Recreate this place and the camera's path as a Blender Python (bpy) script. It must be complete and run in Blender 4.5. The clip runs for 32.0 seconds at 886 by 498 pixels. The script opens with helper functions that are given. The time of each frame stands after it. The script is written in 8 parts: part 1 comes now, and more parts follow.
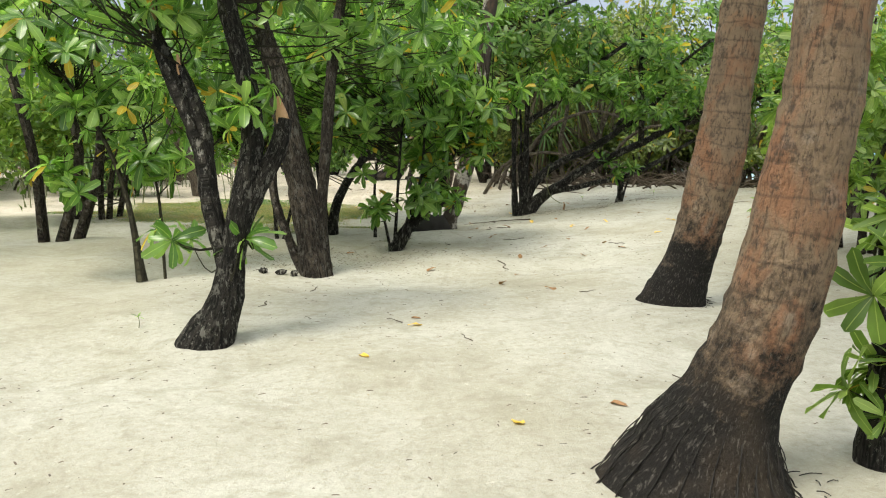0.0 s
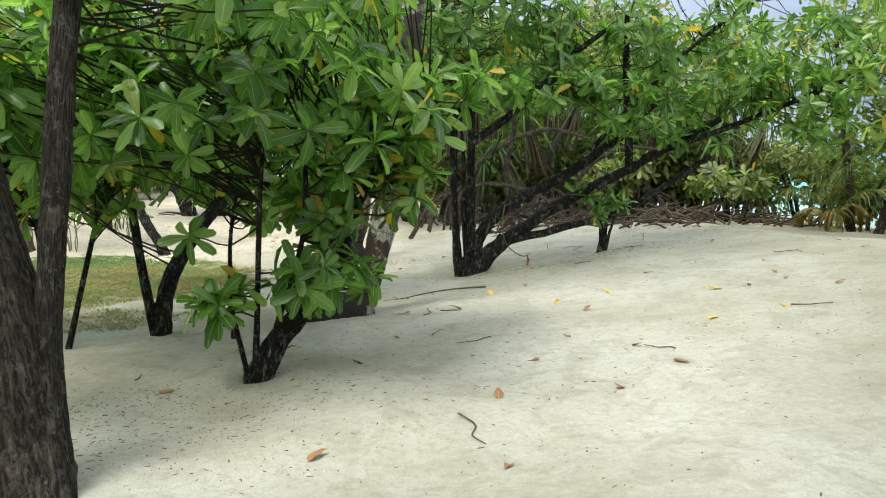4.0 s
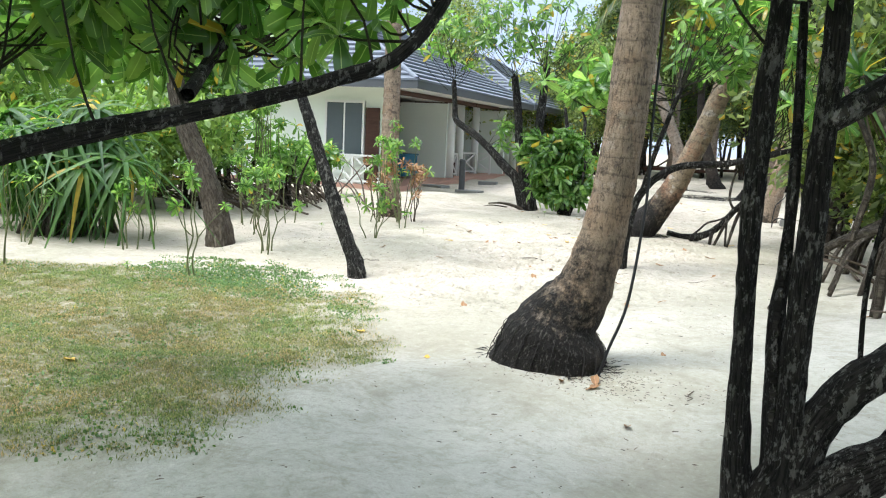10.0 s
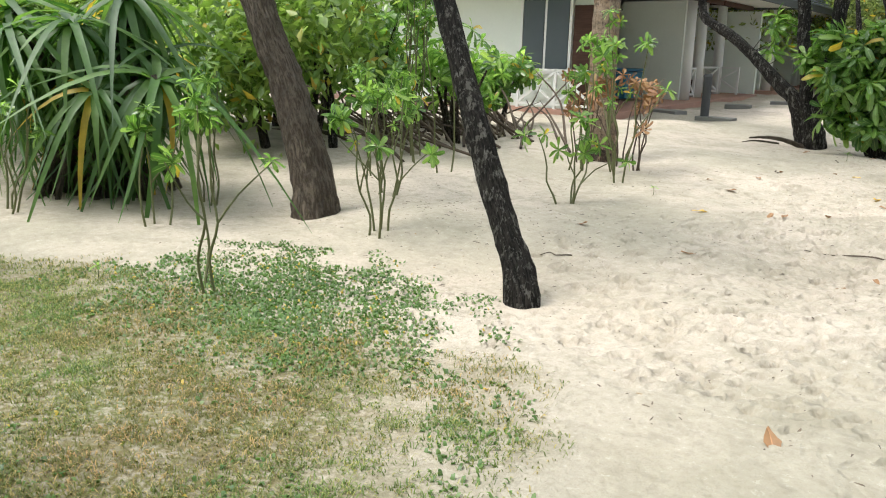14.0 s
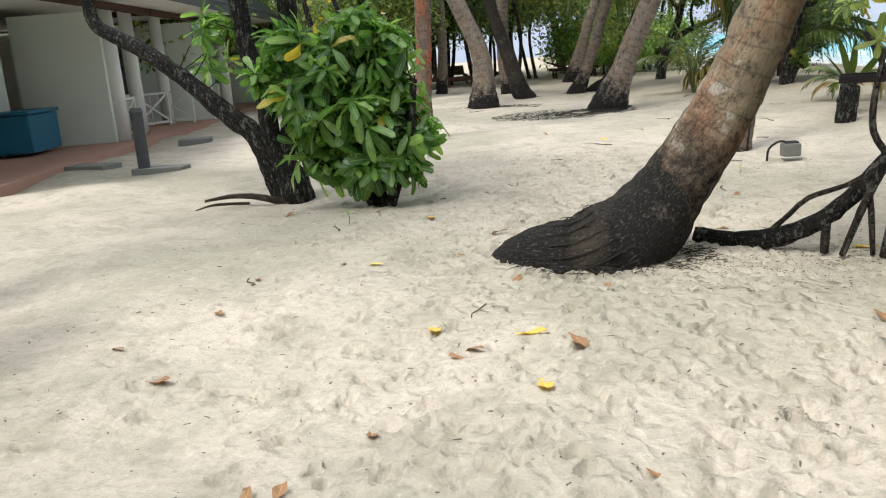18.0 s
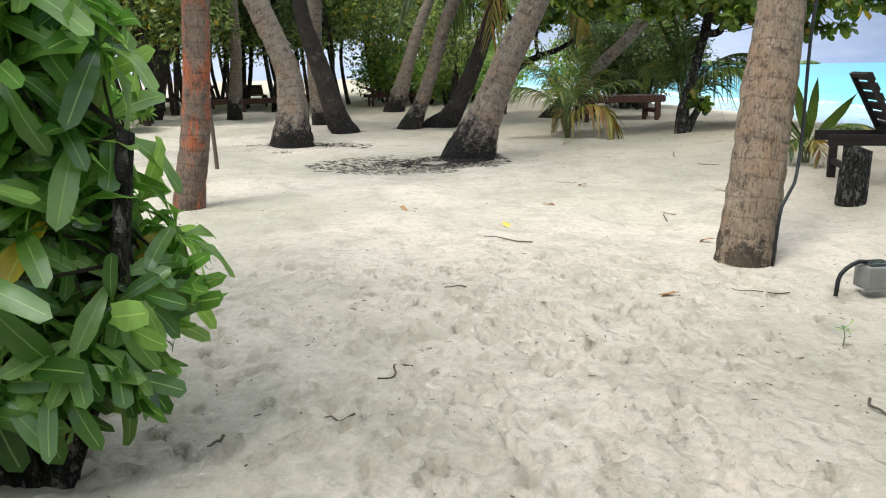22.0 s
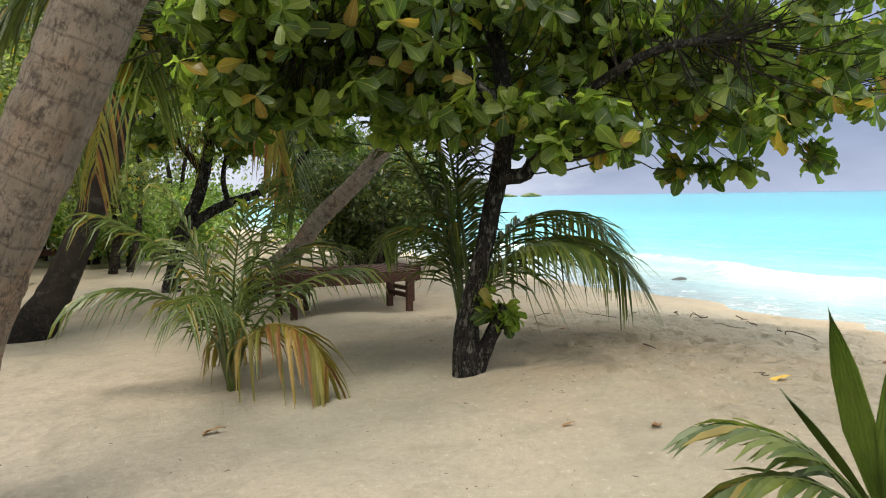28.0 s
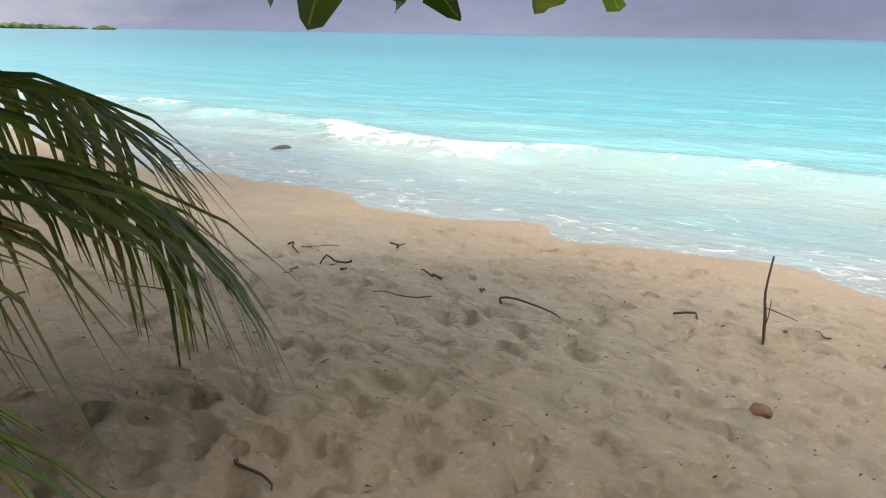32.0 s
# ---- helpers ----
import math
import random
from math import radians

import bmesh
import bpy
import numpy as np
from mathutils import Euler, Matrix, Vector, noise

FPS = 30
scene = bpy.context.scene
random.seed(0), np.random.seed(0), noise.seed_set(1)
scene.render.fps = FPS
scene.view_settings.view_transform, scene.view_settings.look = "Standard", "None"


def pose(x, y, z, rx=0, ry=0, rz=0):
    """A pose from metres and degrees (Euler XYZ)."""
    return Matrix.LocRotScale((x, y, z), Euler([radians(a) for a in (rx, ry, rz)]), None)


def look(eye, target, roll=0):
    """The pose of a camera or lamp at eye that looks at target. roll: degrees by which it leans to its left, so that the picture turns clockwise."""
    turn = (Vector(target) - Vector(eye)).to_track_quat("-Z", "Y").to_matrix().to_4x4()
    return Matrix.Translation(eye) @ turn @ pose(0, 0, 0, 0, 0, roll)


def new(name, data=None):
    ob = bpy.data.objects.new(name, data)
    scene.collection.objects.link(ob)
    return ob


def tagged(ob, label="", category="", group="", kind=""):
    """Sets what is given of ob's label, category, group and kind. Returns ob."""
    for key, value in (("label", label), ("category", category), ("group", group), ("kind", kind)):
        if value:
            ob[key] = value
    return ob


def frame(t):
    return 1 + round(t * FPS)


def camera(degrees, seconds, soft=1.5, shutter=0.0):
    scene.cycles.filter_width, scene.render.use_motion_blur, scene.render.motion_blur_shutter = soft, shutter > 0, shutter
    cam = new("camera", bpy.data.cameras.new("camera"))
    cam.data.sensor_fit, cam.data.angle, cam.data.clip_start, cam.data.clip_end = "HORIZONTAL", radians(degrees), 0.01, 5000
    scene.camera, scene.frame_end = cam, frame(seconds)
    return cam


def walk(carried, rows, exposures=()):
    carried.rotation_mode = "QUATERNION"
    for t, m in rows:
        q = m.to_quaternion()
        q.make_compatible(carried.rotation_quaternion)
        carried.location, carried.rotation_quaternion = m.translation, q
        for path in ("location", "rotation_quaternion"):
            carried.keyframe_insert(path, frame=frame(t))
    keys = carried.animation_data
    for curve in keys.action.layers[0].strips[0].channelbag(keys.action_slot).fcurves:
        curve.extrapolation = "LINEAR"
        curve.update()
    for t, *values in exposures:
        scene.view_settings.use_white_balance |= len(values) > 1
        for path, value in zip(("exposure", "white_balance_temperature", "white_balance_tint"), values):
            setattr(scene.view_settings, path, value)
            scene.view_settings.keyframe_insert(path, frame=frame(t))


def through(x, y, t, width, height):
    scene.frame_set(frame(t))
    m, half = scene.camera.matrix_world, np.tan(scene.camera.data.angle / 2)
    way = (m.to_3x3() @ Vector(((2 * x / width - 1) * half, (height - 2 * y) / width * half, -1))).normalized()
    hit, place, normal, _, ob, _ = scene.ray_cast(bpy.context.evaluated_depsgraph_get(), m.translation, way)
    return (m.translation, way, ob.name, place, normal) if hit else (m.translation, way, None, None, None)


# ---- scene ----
cam = camera(57.5, 32.0, 1.1)
METRES, EYE, TILT, LEAN, TURN = 41.7, 1.5, 0.755, -1.54, 0.0
ROWS = [
    (0.0, 0.0, 0.0, 0.0, -0.21, -9.05, 1.31),
    (0.5, -0.0007, 0.0156, -0.0003, 2.43, -8.45, 1.97),
    (1.0, -0.0007, 0.0316, -0.0011, -0.92, -8.43, 2.77),
    (1.5, -0.001, 0.0469, -0.0015, -2.18, -10.33, 3.23),
    (2.0, -0.0018, 0.0608, -0.0022, -5.95, -13.55, 3.64),
    (2.5, -0.0021, 0.076, -0.0032, -5.92, -13.94, 4.66),
    (3.0, -0.004, 0.0916, -0.0032, -3.95, -9.51, 4.15),
    (3.5, -0.0006, 0.1081, -0.003, -4.56, -6.03, 3.52),
    (4.0, 0.0036, 0.1222, -0.0032, -6.01, -7.15, 2.28),
    (4.5, 0.0088, 0.1367, -0.0032, -11.98, -10.18, 2.17),
    (6.5, 0.0275, 0.195, -0.0023, -11.34, -7.87, 1.61),
    (7.0, 0.0331, 0.2097, -0.0038, -7.5, -9.3, 2.01),
    (7.5, 0.0392, 0.2244, -0.0041, -4.89, -9.31, 1.39),
    (8.0, 0.0452, 0.2393, -0.0042, -4.06, -8.65, -0.25),
    (8.5, 0.0506, 0.2546, -0.004, 2.26, -7.89, -1.14),
    (9.0, 0.0531, 0.2699, -0.0039, 7.22, -6.9, -0.75),
    (9.5, 0.0522, 0.2876, -0.0044, 18.01, -7.09, -0.92),
    (10.0, 0.0455, 0.3016, -0.0041, 27.26, -8.03, -0.93),
    (10.5, 0.0406, 0.3161, -0.0051, 35.59, -9.19, -1.1),
    (11.0, 0.0332, 0.3297, -0.006, 41.12, -10.6, -1.53),
    (11.5, 0.0273, 0.3425, -0.0066, 43.18, -10.7, -0.26),
    (12.0, 0.0199, 0.3563, -0.007, 44.8, -10.93, 0.04),
    (12.5, 0.0108, 0.3698, -0.0088, 43.86, -12.15, -0.44),
    (13.0, 0.0025, 0.3839, -0.0095, 45.98, -11.58, -0.28),
    (13.5, -0.007, 0.3963, -0.0097, 43.86, -13.63, -0.25),
    (15.5, -0.0401, 0.452, -0.0113, 35.78, -11.21, 4.25),
    (16.0, -0.0445, 0.4664, -0.0115, 30.13, -13.26, 5.89),
    (16.5, -0.0468, 0.4824, -0.0119, 25.66, -15.21, 5.96),
    (17.0, -0.0499, 0.4976, -0.0103, 17.55, -14.57, 6.04),
    (17.5, -0.0508, 0.5135, -0.0098, 12.14, -14.03, 5.21),
    (18.0, -0.054, 0.5286, -0.0098, 6.75, -14.16, 5.71),
    (18.5, -0.0552, 0.5437, -0.0105, 3.75, -14.66, 6.58),
    (19.0, -0.0585, 0.5594, -0.0106, 6.35, -13.25, 5.68),
    (19.5, -0.0613, 0.5742, -0.01, 6.32, -11.79, 5.92),
    (20.0, -0.0631, 0.5906, -0.0098, 7.24, -9.79, 4.54),
    (20.5, -0.0642, 0.6063, -0.0098, 3.23, -9.06, 2.47),
    (21.0, -0.0652, 0.6211, -0.0096, 0.94, -9.4, 1.72),
    (21.5, -0.0677, 0.6355, -0.0101, -3.25, -12.25, 2.19),
    (22.0, -0.0667, 0.6518, -0.0117, -7.03, -13.59, 2.22),
    (22.5, -0.0679, 0.6663, -0.0123, -5.11, -11.62, 3.27),
    (23.0, -0.0667, 0.6811, -0.0103, -5.26, -6.81, 2.7),
    (23.5, -0.0642, 0.6977, -0.0087, -1.84, -1.58, 1.83),
    (24.0, -0.0579, 0.7115, -0.0085, -1.87, 0.87, 1.78),
    (24.5, -0.0498, 0.7251, -0.0079, -3.36, 1.01, 0.3),
    (25.0, -0.0423, 0.7397, -0.0082, -9.17, 0.46, -1.23),
    (25.5, -0.0344, 0.7544, -0.0096, -14.37, -2.2, -2.18),
    (27.5, -0.0102, 0.8097, -0.0085, -23.9, -3.48, 2.18),
    (28.0, -0.0014, 0.8229, -0.0078, -24.69, -5.07, 1.91),
    (28.5, 0.0061, 0.8359, -0.008, -31.33, -7.88, 0.57),
    (29.0, 0.0156, 0.8474, -0.0085, -35.23, -8.34, 0.37),
    (29.5, 0.0238, 0.8613, -0.0088, -39.68, -8.58, -0.03),
    (30.0, 0.0351, 0.874, -0.0093, -44.74, -7.66, 0.19),
    (30.5, 0.044, 0.8873, -0.0103, -47.16, -9.9, -0.41),
    (31.0, 0.0526, 0.8973, -0.0093, -47.95, -8.08, 3.06),
    (31.5, 0.0644, 0.9074, -0.0107, -47.66, -11.36, 0.29),
    (32.0, 0.0757, 0.9176, -0.0119, -52.84, -16.67, -0.52),
]

# ---- light ----
EXPO = [(0.0, 0.46, 6950, 2), (2.0, 0.42, 6550, 1), (4.0, 0.54, 6500, 0), (7.0, 0.56, 6500, 3), (9.0, 1.01, 5900, 7), (10.0, 0.92, 5900, 5), (11.0, 0.64, 6700, 6), (13.0, 0.59, 6400, 6), (16.0, 0.52, 6500, 9), (17.0, 0.48, 6400, 7), (19.0, 0.49, 6200, 6), (20.0, 0.79, 6100, 5), (21.0, 0.81, 6000, 7), (22.0, 0.62, 6100, 5), (23.0, 0.72, 6700, 8), (24.0, 0.82, 6400, 7), (25.5, 0.84, 6400, 7), (27.5, 0.79, 6900, 7), (29.0, 0.23, 7150, 11), (31.0, 0.09, 7150, 14), (32.0, 0.06, 7050, 15)]
walk(cam, [(t, pose(0, 0, EYE, TILT, LEAN, TURN) @ pose(METRES * x, METRES * y, METRES * z, 90 + pitch, roll, yaw)) for t, x, y, z, yaw, pitch, roll in ROWS], EXPO)

SUN_EL, SUN_AZ = radians(60), radians(225)
world = bpy.data.worlds.new("world")
scene.world = world
world.use_nodes = True
wt = world.node_tree
wt.nodes.clear()


def wnode(kind, **kw):
    n = wt.nodes.new(kind)
    for k, v in kw.items():
        n.inputs[k].default_value = v
    return n


w_out = wnode("ShaderNodeOutputWorld")
w_bg = wnode("ShaderNodeBackground", Strength=0.94)
w_sky = wnode("ShaderNodeTexSky")
w_sky.sky_type, w_sky.sun_disc = "NISHITA", False
w_sky.sun_elevation, w_sky.sun_rotation = SUN_EL, SUN_AZ
w_scale = wnode("ShaderNodeVectorMath")
w_scale.operation = "SCALE"
w_scale.inputs["Scale"].default_value = 0.09
w_co = wnode("ShaderNodeTexCoord")
w_sep = wnode("ShaderNodeSeparateXYZ")
w_ramp = wnode("ShaderNodeValToRGB")
w_map = wnode("ShaderNodeMapping")
w_map.inputs["Scale"].default_value = (1.0, 1.0, 3.2)
w_noise = wnode("ShaderNodeTexNoise", Scale=2.6, Detail=7.0, Roughness=0.55)
w_cr = wnode("ShaderNodeValToRGB")
w_mul = wnode("ShaderNodeMixRGB", Fac=1.0)
w_mul.blend_type = "MULTIPLY"
w_bank = wnode("ShaderNodeValToRGB")
w_dot = wnode("ShaderNodeVectorMath")
w_dot.operation = "DOT_PRODUCT"
w_dot.inputs[1].default_value = (0.94, 0.25, -0.5)
w_puff = wnode("ShaderNodeTexNoise", Scale=5.5, Detail=8.0, Roughness=0.6)
w_add = wnode("ShaderNodeMath")
w_add.operation = "MULTIPLY_ADD"
w_add.inputs[1].default_value = 0.45
w_dark = wnode("ShaderNodeMixRGB", Fac=1.0)
w_dark.blend_type = "MULTIPLY"
w_mix = wnode("ShaderNodeMixRGB", Fac=0.86)
r = w_ramp.color_ramp
r.elements[0].position, r.elements[0].color = 0.0, (0.60, 0.655, 0.79, 1)
r.elements[1].position, r.elements[1].color = 1.0, (2.05, 2.1, 2.2, 1)
for p, c in ((0.05, (0.43, 0.48, 0.64, 1)), (0.25, (0.60, 0.66, 0.83, 1)), (0.5, (1.4, 1.45, 1.55, 1))):
    r.elements.new(p).color = c
r = w_cr.color_ramp
r.elements[0].position, r.elements[0].color = 0.35, (0.72, 0.74, 0.80, 1)
r.elements[1].position, r.elements[1].color = 0.70, (1.3, 1.28, 1.25, 1)
r = w_bank.color_ramp
r.elements[0].position, r.elements[0].color = 0.82, (1, 1, 1, 1)
r.elements[1].position, r.elements[1].color = 1.16, (0.50, 0.56, 0.70, 1)
for a, b in ((w_co.outputs["Generated"], w_dot.inputs[0]), (w_map.outputs[0], w_puff.inputs["Vector"]), (w_puff.outputs["Fac"], w_add.inputs[0]),
             (w_dot.outputs["Value"], w_add.inputs[2]), (w_add.outputs[0], w_bank.inputs[0]), (w_mul.outputs[0], w_dark.inputs[1]), (w_bank.outputs[0], w_dark.inputs[2])):
    wt.links.new(a, b)
for a, b in ((w_co.outputs["Generated"], w_sep.inputs[0]), (w_sep.outputs["Z"], w_ramp.inputs[0]), (w_co.outputs["Generated"], w_map.inputs[0]),
             (w_map.outputs[0], w_noise.inputs["Vector"]), (w_noise.outputs["Fac"], w_cr.inputs[0]), (w_ramp.outputs[0], w_mul.inputs[1]),
             (w_cr.outputs[0], w_mul.inputs[2]), (w_sky.outputs[0], w_scale.inputs[0]), (w_scale.outputs[0], w_mix.inputs[1]),
             (w_dark.outputs[0], w_mix.inputs[2]), (w_mix.outputs[0], w_bg.inputs["Color"]), (w_bg.outputs[0], w_out.inputs[0])):
    wt.links.new(a, b)
sun = new("sun", bpy.data.lights.new("sun", "SUN"))
sun.data.energy, sun.data.angle, sun.data.color = 2.8, radians(24), (1.0, 0.95, 0.87)
sun.matrix_world = look((0, 0, 30), (math.sin(SUN_AZ) * -20, math.cos(SUN_AZ) * -20, 30 - 20 * math.tan(SUN_EL)))

# ---- materials ----


class Nodes:
    """A small writer of node materials."""

    def __init__(self, name, rough=0.8, spec=0.3):
        self.m = bpy.data.materials.new(name)
        self.m.use_nodes = True
        self.t = self.m.node_tree
        self.b = self.t.nodes["Principled BSDF"]
        self.out = self.t.nodes["Material Output"]
        self.b.inputs["Roughness"].default_value = rough
        self.b.inputs["Specular IOR Level"].default_value = spec

    def n(self, kind, **kw):
        x = self.t.nodes.new(kind)
        for k, v in kw.items():
            x.inputs[k].default_value = v
        return x

    def l(self, a, b):
        self.t.links.new(a, b)

    def obj(self):
        return self.n("ShaderNodeTexCoord").outputs["Object"]

    def attr(self, name):
        a = self.n("ShaderNodeAttribute")
        a.attribute_name = name
        return a

    def stretch(self, v, s):
        m = self.n("ShaderNodeMapping")
        m.inputs["Scale"].default_value = s
        self.l(v, m.inputs[0])
        return m.outputs[0]

    def noise(self, scale, detail=5.0, rough=0.6, v=None, distort=0.0):
        x = self.n("ShaderNodeTexNoise", Scale=scale, Detail=detail, Roughness=rough, Distortion=distort)
        self.l(v if v is not None else self.obj(), x.inputs["Vector"])
        return x.outputs["Fac"]

    def ramp(self, fac, *stops):
        x = self.n("ShaderNodeValToRGB")
        e = x.color_ramp.elements
        for i, (p, c) in enumerate(stops):
            c = (c, c, c) if isinstance(c, (int, float)) else c
            el = e[i] if i < 2 else e.new(p)
            el.position, el.color = p, (*c, 1)
        self.l(fac, x.inputs[0])
        return x.outputs[0]

    def mix(self, fac, a, b, how="MIX"):
        x = self.n("ShaderNodeMixRGB")
        x.blend_type = how
        for i, v in enumerate((fac, a, b)):
            if isinstance(v, (int, float)):
                x.inputs[i].default_value = v if i == 0 else (v, v, v, 1)
            elif isinstance(v, tuple):
                x.inputs[i].default_value = (*v, 1)
            else:
                self.l(v, x.inputs[i])
        return x.outputs[0]

    def math(self, op, a, b=0.0):
        x = self.n("ShaderNodeMath")
        x.operation = op
        for i, v in enumerate((a, b)):
            if isinstance(v, (int, float)):
                x.inputs[i].default_value = v
            else:
                self.l(v, x.inputs[i])
        return x.outputs[0]

    def color(self, c):
        self.l(c, self.b.inputs["Base Color"])
        return self

    def bump(self, h, strength=0.5, dist=0.01):
        x = self.n("ShaderNodeBump", Strength=strength, Distance=dist)
        self.l(h, x.inputs["Height"])
        self.l(x.outputs[0], self.b.inputs["Normal"])
        return self


def sand_material():
    k = Nodes("sand", 0.95, 0.12)
    o = k.obj()
    s = k.n("ShaderNodeSeparateXYZ")
    k.l(o, s.inputs[0])
    big, mid, fine = k.noise(0.35, 5, 0.6), k.noise(2.6, 6, 0.65, distort=0.6), k.noise(60, 4, 0.7)
    speck = k.noise(140, 2, 0.6)
    # grey coral sand under the first trees, warm sand later on, tan sand on the beach
    late = k.n("ShaderNodeMapRange")
    k.l(k.math("ADD", s.outputs["Y"], k.math("MULTIPLY", s.outputs["X"], -0.9)), late.inputs[0])
    late.inputs[1].default_value, late.inputs[2].default_value = 17, 25
    beach = k.n("ShaderNodeMapRange")
    k.l(k.math("ADD", k.math("MULTIPLY", s.outputs["X"], 1.0), k.math("MULTIPLY", s.outputs["Y"], 0.35)), beach.inputs[0])
    beach.inputs[1].default_value, beach.inputs[2].default_value = 12.0, 17.0
    base = k.mix(late.outputs[0], (0.515, 0.50, 0.45), (0.575, 0.498, 0.42))
    base = k.mix(beach.outputs[0], base, (0.39, 0.315, 0.225))
    base = k.mix(k.ramp(big, (0.40, 0.0), (0.62, 0.8)), base, (0.36, 0.335, 0.265))
    base = k.mix(k.ramp(mid, (0.48, 0.0), (0.70, 0.6)), base, (0.27, 0.25, 0.19))
    wet = k.n("ShaderNodeMapRange")
    k.l(k.math("ADD", s.outputs["Z"], k.math("MULTIPLY", mid, 0.05)), wet.inputs[0])
    wet.inputs[1].default_value, wet.inputs[2].default_value, wet.inputs[3].default_value, wet.inputs[4].default_value = -0.29, -0.19, 0.25, 0.0
    base = k.mix(wet.outputs[0], base, (0.45, 0.37, 0.28))
    base = k.mix(k.ramp(fine, (0.35, 0.22), (0.6, 0.0)), base, (0.34, 0.29, 0.22))
    base = k.mix(k.ramp(speck, (0.66, 0.0), (0.72, 0.55)), base, (0.22, 0.17, 0.12))
    grit, crumb = k.noise(19, 7, 0.75), k.noise(5.5, 6, 0.7, distort=1.2)
    base = k.mix(k.ramp(grit, (0.50, 0.0), (0.68, 0.5)), base, (0.27, 0.24, 0.18))
    base = k.mix(k.ramp(crumb, (0.52, 0.0), (0.68, 0.5)), base, (0.30, 0.27, 0.21))
    base = k.mix(k.ramp(grit, (0.30, 0.35), (0.42, 0.0)), base, (0.78, 0.74, 0.66))
    lawn_ = k.math("MULTIPLY", k.attr("lawn").outputs["Fac"], k.ramp(k.noise(26, 5, 0.7), (0.36, 0.35), (0.56, 1.0)))
    thatch = k.ramp(k.noise(1.6, 5, 0.65), (0.38, (0.17, 0.175, 0.065)), (0.52, (0.22, 0.185, 0.095)), (0.66, (0.14, 0.17, 0.055)))
    base = k.mix(lawn_, base, k.mix(k.ramp(fine, (0.4, 0.7), (0.6, 0.0)), thatch, (0.13, 0.11, 0.055)))
    k.color(base)
    h = k.math("ADD", k.math("MULTIPLY", mid, 0.55), k.math("ADD", k.math("MULTIPLY", fine, 0.16), k.math("MULTIPLY", grit, 0.45)))
    warp = k.n("ShaderNodeVectorMath")
    warp.operation = "ADD"
    k.l(o, warp.inputs[0])
    shift = k.n("ShaderNodeTexNoise", Scale=3.0, Detail=3.0)
    k.l(o, shift.inputs["Vector"])
    k.l(k.mix(1.0, shift.outputs["Color"], (0.35, 0.35, 0.0), "MULTIPLY"), warp.inputs[1])
    for size, deep in ((5.5, 0.75), (11.0, 0.6)):
        dent = k.n("ShaderNodeTexVoronoi", Scale=size)
        dent.feature = "SMOOTH_F1"
        dent.inputs["Smoothness"].default_value = 0.25
        k.l(k.stretch(warp.outputs[0], (1.0, 0.7, 0.2)), dent.inputs["Vector"])
        pit = k.ramp(dent.outputs["Distance"], (0.06, 0.0), (0.5, 1.0))
        h = k.math("ADD", h, k.math("MULTIPLY", pit, k.math("MULTIPLY", k.attr("trod").outputs["Fac"], deep)))
    return k.bump(h, 1.0, 0.034).m


def leaf_material(name, c0, c1, c2, yellow=0.04, through=0.42, rough=0.36, old=(0.50, 0.36, 0.05)):
    k = Nodes(name, rough, 0.75)
    isl = k.n("ShaderNodeNewGeometry").outputs["Random Per Island"]
    col = k.ramp(isl, (0.0, c0), (0.5, c1), (1.0 - yellow - 0.001, c2), (1.0 - yellow, old))
    col = k.mix(0.35, col, k.ramp(k.noise(9, 3), (0.3, (0.4, 0.4, 0.4)), (0.75, (1.5, 1.5, 1.4))), "MULTIPLY")
    col = k.mix(k.ramp(k.attr("rib").outputs["Fac"], (0.0, 0.0), (0.9, 0.0), (1.0, 0.55)), col, (c2[0] * 2.0, c2[1] * 1.7, c2[2] * 2.0))
    k.color(col)
    tr = k.n("ShaderNodeBsdfTranslucent")
    k.l(k.mix(1.0, col, (1.6, 1.65, 1.05), "MULTIPLY"), tr.inputs["Color"])
    mx = k.n("ShaderNodeMixShader", Fac=through)
    k.l(k.b.outputs[0], mx.inputs[1])
    k.l(tr.outputs[0], mx.inputs[2])
    k.l(mx.outputs[0], k.out.inputs["Surface"])
    return k.m


